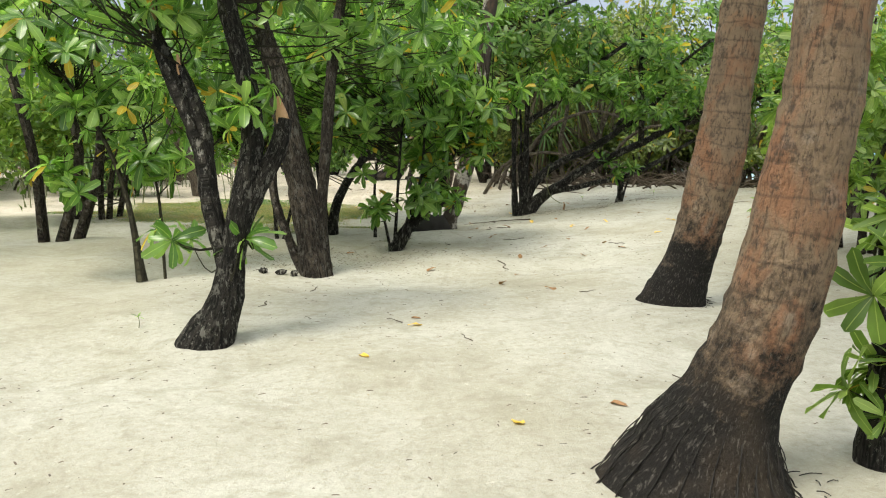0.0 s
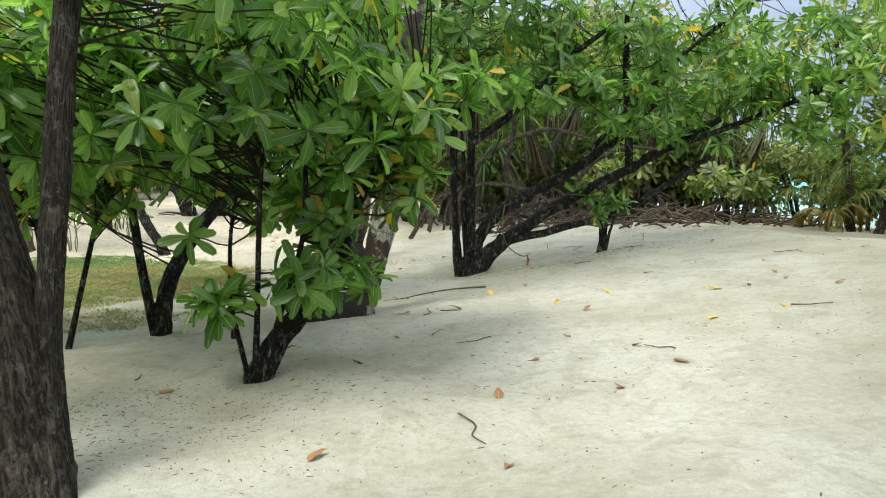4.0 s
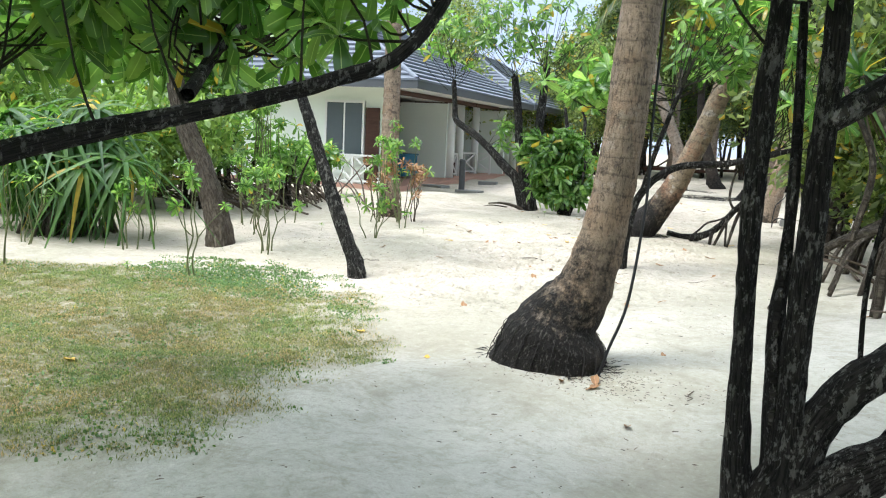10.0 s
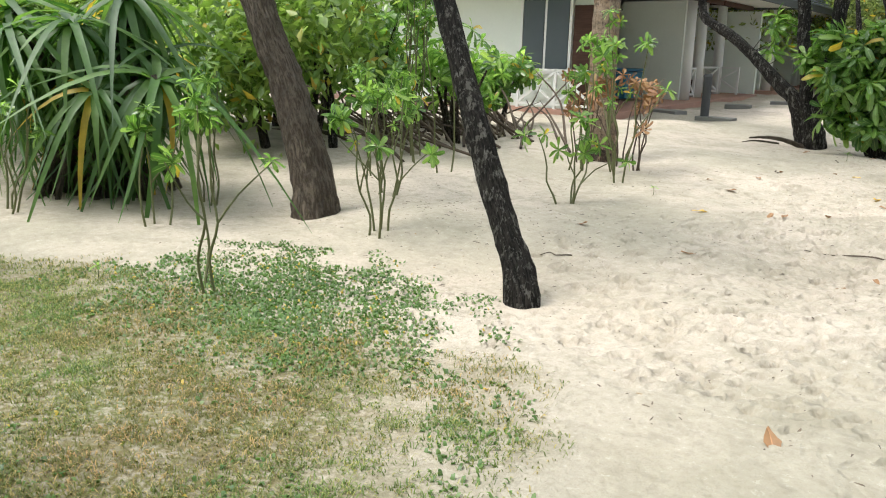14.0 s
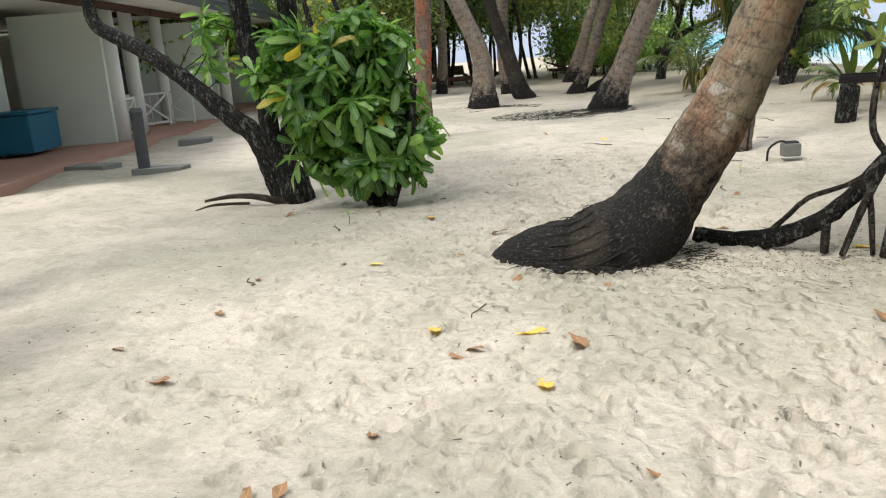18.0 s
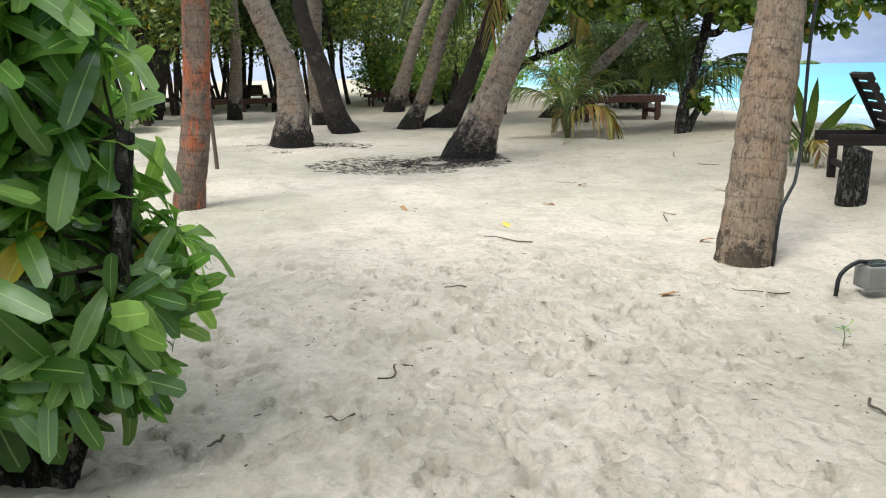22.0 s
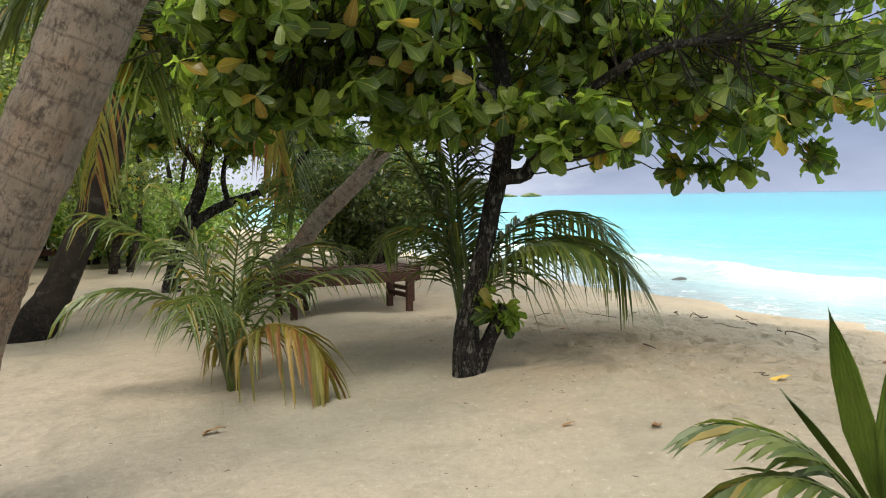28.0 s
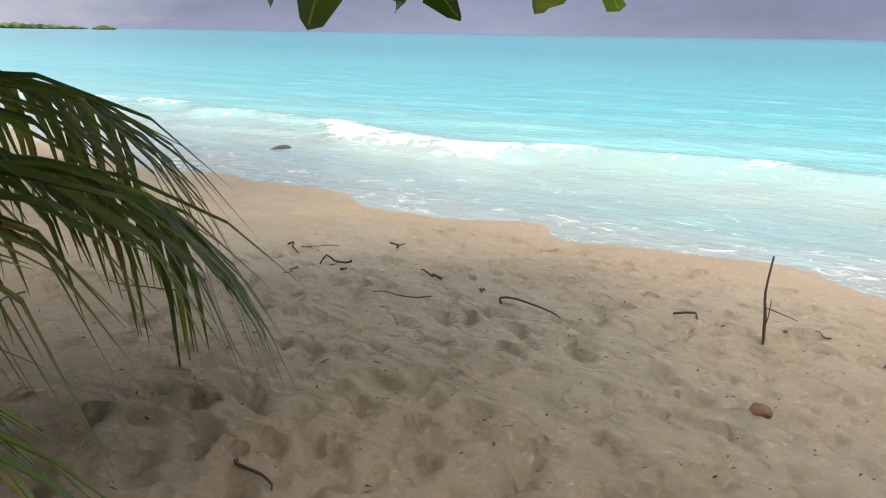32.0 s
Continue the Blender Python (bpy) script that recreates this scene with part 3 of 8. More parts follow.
def sprig(n, length, width, spread, seed):
    """A loose spray of small folded leaves."""
    g = np.random.default_rng(seed)
    V, F = [], []
    for i in range(n):
        c = g.normal(0, spread * 0.6, 3) * [1, 1, 0.8]
        d = c + g.normal(0, 0.18, 3) + [0, 0, -0.05]
        d = d / np.linalg.norm(d)
        sd = np.cross(d, g.normal(0, 1, 3))
        sd = sd / np.linalg.norm(sd)
        sc = g.uniform(0.7, 1.25)
        m = c + d * length * sc * 0.55
        up = np.cross(d, sd) * width * 0.25
        V += [c, m + sd * width * sc / 2 + up, c + d * length * sc, m - sd * width * sc / 2 + up]
        F += [[4 * i, 4 * i + 1, 4 * i + 2], [4 * i, 4 * i + 2, 4 * i + 3]]
    return np.array(V), F, np.zeros(4 * n)


ROS = {"naupaka": [rosette(11, 0.215, 0.086, 10 + i, -25, 62, 4, 0.6) for i in range(5)],
       "almond": [rosette(8, 0.225, 0.122, 30 + i, -60, 25, 5, 0.5) for i in range(4)],
       "large": [rosette(13, 0.26, 0.086, 20 + i, -55, 58, 6, 0.95) for i in range(5)],
       "sprig": [sprig(20, 0.165, 0.078, 0.31, 80 + i) for i in range(6)],
       "far": [rosette(8, 0.25, 0.125, 50 + i, -20, 60, 3) for i in range(4)]}


def scatter(templates, pos, axis, size, seed):
    """Whorls set at pos along axis, as arrays."""
    g = np.random.default_rng(seed)
    N = len(pos)
    ax = axis / (np.linalg.norm(axis, axis=1)[:, None] + 1e-9)
    ref = np.where(np.abs(ax[:, 2:3]) < 0.9, [[0, 0, 1.0]], [[1.0, 0, 0]])
    e1 = np.cross(ref, ax)
    e1 /= np.linalg.norm(e1, axis=1)[:, None]
    e2 = np.cross(ax, e1)
    a = g.uniform(0, 6.28, N)[:, None]
    f1, f2 = e1 * np.cos(a) + e2 * np.sin(a), -e1 * np.sin(a) + e2 * np.cos(a)
    which = g.integers(0, len(templates), N)
    VV, FF, RR, base = [], [], [], 0
    for t_, (TV, TF, TR) in enumerate(templates):
        idx = np.nonzero(which == t_)[0]
        if not len(idx):
            continue
        B = np.stack([f1[idx], f2[idx], ax[idx]], 1) * size[idx][:, None, None]
        W = np.einsum("tk,nkj->ntj", TV, B) + pos[idx][:, None, :]
        VV.append(W.reshape(-1, 3))
        for q in range(len(idx)):
            o = base + q * len(TV)
            FF += [[v + o for v in f_] for f_ in TF]
        RR.append(np.tile(TR, len(idx)))
        base += len(idx) * len(TV)
    return np.vstack(VV), FF, np.concatenate(RR)


def blob_points(blobs, seed, shell=0.55, thick=1.0):
    """Places and outward ways of whorls in ellipsoids (x, y, z, rx, ry, rz, count)."""
    g = np.random.default_rng(seed)
    P, A = [], []
    for x, y, z, rx, ry, rz, n in blobs:
        n = n * thick
        d = g.standard_normal((int(n), 3))
        d /= np.linalg.norm(d, axis=1)[:, None]
        rad = (g.uniform(shell ** 3, 1, int(n)) ** (1 / 3))[:, None] * (1 + 0.15 * g.standard_normal((int(n), 1)))
        P.append(np.array([x, y, z]) + d * rad * np.array([rx, ry, rz]))
        A.append(d * np.array([0.8, 0.8, 0.5]) + np.array([0, 0, 0.65]) + 0.35 * g.standard_normal((int(n), 3)))
    return np.vstack(P), np.vstack(A)


def crown(parent, blobs, kind, mat, seed, size=1.0, twigs=None, shell=0.55, name="crown", label="", droop=0.0, floor=None, thick=1.0):
    P, A = blob_points(blobs, seed, shell, thick)
    A[:, 2] -= droop
    if floor is not None:
        P = P[P[:, 2] > floor] if np.isscalar(floor) else P
        A = A[:len(P)]
    g = np.random.default_rng(seed + 1)
    V, F, R = scatter(ROS[kind], P, A, size * g.uniform(0.75, 1.25, len(P)), seed + 2)
    link(name, V, F, mat, parent, label, {"rib": R})
    if twigs is not None:
        joints = np.vstack([spline(s, 0.15)[:, :3] for s in twigs])
        lines = []
        for p, a in zip(P, A):
            dist = np.linalg.norm(joints - p, axis=1) + 0.7 * np.maximum(0, joints[:, 2] - p[2])
            j = joints[np.argsort(dist)[g.integers(0, min(4, len(dist)))]]
            if np.linalg.norm(j - p) > 1.2:
                j = p + (j - p) * 1.2 / np.linalg.norm(j - p)
            m1 = j + (p - j) * 0.5 + g.normal(0, 0.06, 3) + [0, 0, -0.06]
            m2 = p + (m1 - p) * 0.45 + g.normal(0, 0.02, 3)
            lines.append([(*j, 0.008), (*m1, 0.006), (*m2, 0.005), (*p, 0.003)])
        limbs("branchwork", lines, TWIG, parent, "", sides=4, step=0.22)["kind"] = "stuff"


# ---- ground ----
def ramp01(a, b, x):
    s = np.clip((x - a) / (b - a), 0, 1)
    return s * s * (3 - 2 * s)


SWELLS = ((-0.266, -3, 20, 7, 6), (0.298, 6, 16, 3, 9), (0.265, 5, 40, 4, 6), (-0.156, 1, 30, 4, 5), (-0.081, -1, 10, 3, 4), (0.065, -6, 48, 8, 6), (-0.085, -4.4, 30.4, 2.2, 2.0), (-0.10, 1.2, 16.4, 1.5, 1.2), (0.06, 5.9, 39.7, 2.4, 1.9))


def shore(y):
    """Where the water's edge lies."""
    return 10.1 + 3.0 * (1 - ramp01(16, 32, y)) - 0.006 * np.maximum(0, y - 75) ** 2


def ground(x, y):
    x, y = np.asarray(x, dtype=float), np.asarray(y, dtype=float)
    z = -0.01 + sum(a * np.exp(-((x - cx) / sx) ** 2 - ((y - cy) / sy) ** 2) for a, cx, cy, sx, sy in SWELLS)
    low = -0.3 - 0.11 * (x - shore(y))
    h = np.clip(0.5 + 0.5 * (low - z) / 0.14, 0, 1)
    z = low * (1 - h) + z * h - 0.14 * h * (1 - h)
    far = np.hypot(x + 40, y - 20)
    return np.maximum(z - 3 * ramp01(190, 260, far), -4.0)


def gz(x, y):
    return float(ground(x, y))


def lines_of(*spans):
    out = []
    for a, b, s in spans:
        out.append(np.arange(a, b, s))
    return np.unique(np.concatenate(out).round(4))


gx = lines_of((-400, -60, 40), (-60, -16, 2.0), (-16, -6, 0.25), (-6, -4.6, 0.08), (-4.6, 1.0, 0.028), (1.0, 3.4, 0.08), (3.4, 9.4, 0.045), (9.4, 14, 0.14), (14, 60, 3), (60, 240, 60))
gy = lines_of((-400, -40, 60), (-40, 1, 2.0), (1, 20, 0.13), (20, 33, 0.028), (33, 37.3, 0.08), (37.3, 43.4, 0.045), (43.4, 60, 0.3), (60, 110, 2.0), (110, 500, 60))
GX, GY = np.meshgrid(gx, gy, indexing="ij")
GZ = ground(GX, GY)
# uneven, trodden sand
for i in range(60):
    fx, fy, ph = rng.normal(0, 2.2), rng.normal(0, 2.2), rng.uniform(0, 6.28)
    GZ += 0.0042 * np.sin(fx * GX + fy * GY + ph)


PIT, RIM = np.zeros_like(GZ), np.zeros_like(GZ)


def tread(n, place, deep, big=1.0):
    """Footprints: shallow pits with a raised rim; a later one does not deepen an earlier one."""
    for _ in range(n):
        x, y = place()
        a, ln, wd, dp = rng.uniform(0, 6.28) if rng.random() < 0.4 else rng.normal(1.5, 0.5), big * rng.uniform(0.07, 0.15), big * rng.uniform(0.045, 0.075), deep * rng.uniform(0.35, 1.1)
        i0, i1, j0, j1 = np.searchsorted(gx, x - 0.4), np.searchsorted(gx, x + 0.4), np.searchsorted(gy, y - 0.4), np.searchsorted(gy, y + 0.4)
        X, Y = GX[i0:i1, j0:j1] - x, GY[i0:i1, j0:j1] - y
        u, v = X * math.cos(a) + Y * math.sin(a), -X * math.sin(a) + Y * math.cos(a)
        v = v + rng.normal(0, 1.5) * u * u
        q, sg = np.sqrt((u / ln) ** 2 + (v / wd) ** 2), rng.choice((-1, 1))
        PIT[i0:i1, j0:j1] = np.minimum(PIT[i0:i1, j0:j1], -dp * np.exp(-q ** 5) * np.clip(0.75 + 0.6 * sg * u / ln, 0.1, 1.4))
        RIM[i0:i1, j0:j1] = np.maximum(RIM[i0:i1, j0:j1], 0.3 * dp * np.exp(-((q - 1.35) / 0.3) ** 2))


tread(1500, lambda: (rng.normal(-1.9, 1.15), rng.uniform(20.3, 32.8)), 0.085, 0.55)
tread(1100, lambda: (rng.normal(-2.1, 1.7), rng.uniform(20.3, 32.8)), 0.055, 0.42)
tread(300, lambda: (rng.normal(1.5, 2.4), rng.uniform(8, 20)), 0.02, 1.1)
tread(520, lambda: (rng.uniform(3.6, 9.2), rng.normal(39.5, 1.7)), 0.08, 0.8)
tread(500, lambda: (rng.uniform(3.2, 9.2), rng.normal(39.6, 1.9)), 0.05, 0.65)
GZ += PIT + RIM


def surf(x, y):
    """The height of the trodden sand."""
    i_, j_ = int(np.searchsorted(gx, x)) - 1, int(np.searchsorted(gy, y)) - 1
    u, v = (x - gx[i_]) / (gx[i_ + 1] - gx[i_]), (y - gy[j_]) / (gy[j_ + 1] - gy[j_])
    return float((GZ[i_, j_] * (1 - u) + GZ[i_ + 1, j_] * u) * (1 - v) + (GZ[i_, j_ + 1] * (1 - u) + GZ[i_ + 1, j_ + 1] * u) * v)


ni, nj = len(gx), len(gy)
i, j = np.meshgrid(np.arange(ni - 1), np.arange(nj - 1), indexing="ij")
F = np.stack([i * nj + j, (i + 1) * nj + j, (i + 1) * nj + j + 1, i * nj + j + 1], -1).reshape(-1, 4)


def lawn_cover(x, y):
    """How thick the grass stands, 0 to 1."""
    q = np.hypot((x + 4.3) / 3.2, (y - 16.8) / 3.3)
    wob = 0.16 * np.sin(1.9 * x + 0.7 * y) + 0.13 * np.sin(2.7 * y - 1.1 * x + 1.0) + 0.10 * np.sin(5.1 * x + 3.3 * y) + 0.08 * np.sin(7.9 * y - 4.2 * x)
    patch = np.hypot((x + 3.0) / 1.9, (y - 13.7) / 1.2)
    return np.clip(np.maximum(3.0 * (1.04 - q + 0.45 * wob), 1.2 * (0.8 - patch + wob)), 0, 1)


def trodden(x, y):
    """How much feet have churned the sand, 0 to 1."""
    a_ = np.exp(-((x + 1.9) / 1.8) ** 2) * ramp01(18.5, 21.5, y) * (1 - ramp01(31, 36, y))
    b_ = np.exp(-((y - 39.5 - 0.3 * (x - 6)) / 2.2) ** 4) * ramp01(3.0, 4.6, x) * (1 - ramp01(8.6, 9.6, x))
    return np.clip(a_ + b_ + 0.12, 0, 1)


tagged(link("ground", np.stack([GX, GY, GZ], -1).reshape(-1, 3), F, SAND, attrs={"lawn": lawn_cover(GX, GY).ravel(), "trod": trodden(GX, GY).ravel()}), "pale coral sand, trodden, with scattered twigs and leaves", "sand", kind="structure")

# ---- sea ----
dx = np.concatenate([np.arange(-4, 22, 0.12), np.arange(22, 60, 1.0), np.geomspace(60, 4800, 24)])
sy = np.concatenate([-np.geomspace(4800, 60, 20), np.arange(-50, 24, 3.0), np.arange(24, 62, 0.2), np.arange(62, 130, 3.0), np.geomspace(135, 4800, 20)])
D, Y = np.meshgrid(dx, sy, indexing="ij")
X = shore(np.clip(Y, -200, 95)) + D
wig = 0.8 * np.sin(Y * 0.35 + 1.0) + 0.35 * np.sin(Y * 0.9) + 0.15 * np.sin(Y * 2.3)
wave = np.exp(-((D - 4.6 - wig) / np.where(D < 4.6 + wig, 0.35, 1.1)) ** 2)
near = np.exp(-((Y - 40) / 14) ** 2)
swell = 0.045 * np.sin(D * 1.7 + 0.5 * np.sin(Y * 0.3)) * np.exp(-np.maximum(D, 0) / 30) + 0.018 * np.sin(D * 4.1 + Y * 1.2) * np.exp(-np.maximum(D, 0) / 14)
Z = -0.30 + 0.17 * wave * (0.55 + 0.45 * near) + swell * ramp01(0, 3, D)
Z = np.where(D < 0, -0.30 - 0.02 * D * 0, Z)
ni, nj = D.shape
i, j = np.meshgrid(np.arange(ni - 1), np.arange(nj - 1), indexing="ij")
F = np.stack([i * nj + j, (i + 1) * nj + j, (i + 1) * nj + j + 1, i * nj + j + 1], -1).reshape(-1, 4)
tagged(link("water", np.stack([X, Y, Z], -1).reshape(-1, 3), F, SEA, attrs={"offshore": D.ravel(), "crest": (wave * np.clip(0.55 + 0.35 * np.sin(Y * 0.55 + 0.6) + 0.25 * np.sin(Y * 1.7) + 0.2 * np.sin(Y * 4.3), 0.15, 1)).ravel()}), "turquoise lagoon with a small breaking wave and foam", "sea", kind="structure")

# far islet on the horizon
for az, dist, w_, h_ in ((24.9, 900, 75, 7), (30.8, 900, 9, 5)):
    cx, cy = 3 + dist * math.sin(radians(az)), 38 + dist * math.cos(radians(az))
    bm = bmesh.new()
    for q in range(60):
        u = rng.uniform(-1, 1)
        s_ = h_ * (1 - 0.6 * u * u) * rng.uniform(0.6, 1.1)
        bmesh.ops.create_icosphere(bm, subdivisions=1, radius=1, matrix=Matrix.Translation((cx + u * w_ * math.cos(radians(az)), cy - u * w_ * math.sin(radians(az)), s_ * 0.3)) @ Matrix.Diagonal((w_ * 0.07 + 1, 6, s_ * 0.5, 1)))
    me = bpy.data.meshes.new("backdrop_islet")
    bm.to_mesh(me)
    bm.free()
    me.materials.append(NAUPAKA_FAR)
    tagged(new("backdrop_islet", me), "low wooded islet far off on the horizon", "island", kind="structure")


# ---- palms ----
def frond_mesh(name, length, pairs, rise, bend, mat, leaf=0.3, seed=0, hang=0.6, start=0.18, wide=0.03):
    """A feather frond that leaves its crown at rise degrees towards +x and bends down by bend degrees; its leaflets hang."""
    g = np.random.default_rng(seed)
    s = np.linspace(0, 1, 26)
    ang = radians(rise) - radians(bend) * s ** 1.2
    step = length / 25
    rx, rz = np.concatenate([[0], np.cumsum(np.cos(ang[:-1]) * step)]), np.concatenate([[0], np.cumsum(np.sin(ang[:-1]) * step)])
    V, F, al, ar = tube(np.stack([rx, 0.02 * length * np.sin(3 * s + seed), rz, 0.014 * (1 - 0.85 * s) * length ** 0.5], -1), sides=5, step=0)
    VV, FF, RR, n = [V], list(F), [np.zeros(len(V))], len(V)
    for q in range(pairs):
        t_ = start + (1 - start) * (q + 0.5) / pairs
        a = np.interp(t_, s, ang)
        base = np.array([np.interp(t_, s, rx), 0.02 * length * math.sin(3 * t_ + seed), np.interp(t_, s, rz)])
        tan = np.array([math.cos(a), 0, math.sin(a)])
        for side in (-1, 1):
            ln = length * leaf * (0.45 + 0.55 * math.sin(math.pi * min(1.0, 0.12 + 0.82 * t_)) ** 0.7) * g.uniform(0.85, 1.12)
            f_ = radians(64 - 38 * t_ + g.uniform(-7, 7))
            d = tan * math.cos(f_) + np.array([0, side, 0.12]) * math.sin(f_)
            w = np.cross(d, [0, 0, 1.0])
            w = w / (np.linalg.norm(w) + 1e-6) * 0.75 + np.array([0, 0, 0.55 * side * g.uniform(0.4, 1.0)])
            hg = hang * g.uniform(0.6, 1.4)
            rows = []
            for u, wd in ((0, 0.5), (0.3, 1.0), (0.65, 0.75), (1.0, 0.06)):
                p = base + d * ln * u * (1 - 0.28 * hg * u) + np.array([0, 0, -hg * ln * 0.75 * u * u])
                rows += [p - w * wide * wd / 2, p + np.array([0, 0, -wide * 0.25 * wd]), p + w * wide * wd / 2]
            FF += [[n + r * 3 + c, n + r * 3 + c + 1, n + r * 3 + c + 4, n + r * 3 + c + 3] for r in range(3) for c in (0, 1)]
            VV.append(np.array(rows))
            RR.append(np.zeros(12))
            n += 12
    me = bpy.data.meshes.new(name)
    me.from_pydata(np.vstack(VV).tolist(), [], FF)
    a = me.attributes.new("rib", "FLOAT", "POINT")
    a.data.foreach_set("value", np.concatenate(RR).astype(np.float32))
    me.materials.append(mat)
    return me


FRONDS = [frond_mesh("frond", 3.5, 58, r_, b_, FROND, 0.25, 3 + i, 0.8, wide=0.066) for i, (r_, b_) in enumerate(((74, 70), (60, 85), (48, 85), (36, 85), (22, 75), (8, 65), (-8, 60), (-24, 50)))]
FRONDS_OLD = [frond_mesh("frond", 2.8, 36, -45, 35, FROND_OLD, 0.22, 9, 1.0, wide=0.045), frond_mesh("frond", 2.6, 36, -62, 24, FROND_OLD, 0.22, 10, 1.0, wide=0.045)]
YOUNG = [frond_mesh("frond", 1.9, 25, r_, b_, FROND, 0.36, 20 + i, 0.75, 0.3, 0.034) for i, (r_, b_) in enumerate(((89, 30), (88, 50), (86, 70), (84, 85), (82, 100), (80, 112)))]
YOUNG_OLD = [frond_mesh("frond", 1.45, 26, 80, 165, FROND_OLD, 0.40, 29, 1.1, 0.25, 0.05), frond_mesh("frond", 1.3, 24, 76, 150, FROND_OLD, 0.40, 28, 1.2, 0.25, 0.05)]


def fronds(parent, top, n, meshes, old=0, oldmeshes=None, size=1.0, seed=0, az0=0.0):
    g = np.random.default_rng(seed)
    for q in range(n + old):
        me = meshes[int(q * len(meshes) / n)] if q < n else oldmeshes[q % len(oldmeshes)]
        ob = new("frond", me)
        ob.parent = parent
        ob.matrix_parent_inverse = parent.matrix_basis.inverted()
        ob.matrix_basis = Matrix.Translation(top) @ pose(0, 0, 0, 0, 0, math.degrees(az0) + q * 137.5 + g.uniform(-12, 12)) @ pose(0, 0, 0, 0, g.uniform(-6, 6), 0) @ Matrix.Scale(size * g.uniform(0.85, 1.1), 4)
        if q >= n:
            ob["label"] = "browned hanging frond"


def root_fibres(parent, x, y, r0, r1, n, stretch_x=1.0, label="mat of black root fibres", cx=0.0):
    lines = []
    for _ in range(n):
        a, d = rng.uniform(0, 6.28), rng.uniform(r0, r1) ** 1.0
        px, py = x + cx * d + d * math.cos(a) * stretch_x, y + d * math.sin(a)
        ln, b = rng.uniform(0.03, 0.12), a + rng.normal(0, 0.9)
        z = gz(px, py)
        lines.append([(px, py, z + 0.004, 0.003), (px + ln * 0.5 * math.cos(b), py + ln * 0.5 * math.sin(b), z + 0.014, 0.003), (px + ln * math.cos(b), py + ln * math.sin(b), z + 0.008, 0.002)])
    ob = limbs("root_mat", lines, ROOTMAT, parent, label, sides=3, step=0.2)
    ob["kind"] = "stuff"


def root_skirt(parent, V, al, sides, n, seed, high=0.42):
    """Short matted rootlets that hug the swollen foot of a palm."""
    g = np.random.default_rng(seed + 900)
    rows = len(al) // sides
    R = V[:rows * sides].reshape(rows, sides, 3)
    A = al[:rows * sides].reshape(rows, sides)[:, 0]
    lines = []
    for _ in range(n):
        j, top = g.integers(0, sides), g.uniform(-0.05, high) * g.uniform(0.5, 1.0)
        i1 = int(np.argmin(np.abs(A - top)))
        i0 = max(0, int(np.argmin(np.abs(A - (top - g.uniform(0.03, 0.10))))))
        c1, c0 = R[i1].mean(0), R[i0].mean(0)
        j2 = j
        p1, p0 = R[i1, j], R[i0, j2]
        o1, o0 = p1 + (p1 - c1) * 0.02, p0 + (p0 - c0) * g.uniform(0.01, 0.03)
        if o0[2] < gz(o0[0], o0[1]) - 0.02:
            o0[2] = gz(o0[0], o0[1]) - 0.015
        if o1[2] < gz(o1[0], o1[1]):
            continue
        m_ = (o1 + o0) / 2 + (p1 - c1) * 0.02
        lines.append([(*o1, 0.0022), (*m_, 0.003), (*o0, 0.0018)])
    if lines:
        limbs("root_skirt", lines, ROOTMAT, parent, "matted black rootlets", sides=3, step=0.2)["kind"] = "stuff"


def palm(P, mat, label, height=7.5, n=13, seed=0, flare=0.07, fibres=70, old=2, lean=1.0, fr=1.0, sides=22, under=0.0, skirt=0):
    """A coconut palm through P (x, y, z, radius), carried on to its crown."""
    P = [tuple(p) for p in P]
    if P[0][2] > -0.2:
        P[0] = (P[0][0], P[0][1], gz(P[0][0], P[0][1]) - 0.06, P[0][3])
    foot = np.array(P[0][:3]) - np.array(P[1][:3])
    foot = np.array(P[0][:3]) + foot / np.linalg.norm(foot) * 0.4
    P.insert(0, (*foot, P[0][3] * 1.02))
    a, b = np.array(P[-2][:3]), np.array(P[-1][:3])
    d = (b - a) / np.linalg.norm(b - a)
    p, r_ = b.copy(), P[-1][3]
    while p[2] < height:
        d = d * np.array([0.93, 0.93, 1.0]) * lean + np.array([0, 0, 0.06])
        d /= np.linalg.norm(d)
        p = p + d * 0.8
        r_ = max(0.085, r_ * 0.95)
        P.append((*p, r_))
    t_ = thing("coconut_palm", (P[1][0], P[1][1], P[1][2]), label, "palm tree", "coconut palms")
    V, F, al, ar = tube(P, sides=sides, step=0.055, rough=0.05, rings=0.04, seed=seed, flare=flare, off=0.4 + under)
    link("trunk", V, F, mat, t_, "", {"along": al, "around": ar})
    if skirt:
        root_skirt(t_, V, al, sides, skirt, seed)
    if n:
        fronds(t_, p, n, FRONDS, old, FRONDS_OLD, fr, seed)
        bm = bmesh.new()
        for q in range(5):
            bmesh.ops.create_icosphere(bm, subdivisions=2, radius=0.11, matrix=Matrix.Translation(p + np.array([0.2 * math.cos(q * 1.3), 0.2 * math.sin(q * 1.3), -0.2])) @ Matrix.Diagonal((1, 1, 1.25, 1)))
        ob = part("coconuts", bm, STEM, t_, "green coconuts", True)
        ob.matrix_parent_inverse = t_.matrix_basis.inverted()
    if fibres:
        root_fibres(t_, P[1][0], P[1][1], P[1][3] * 0.8, P[1][3] * 1.3, fibres)
    return t_


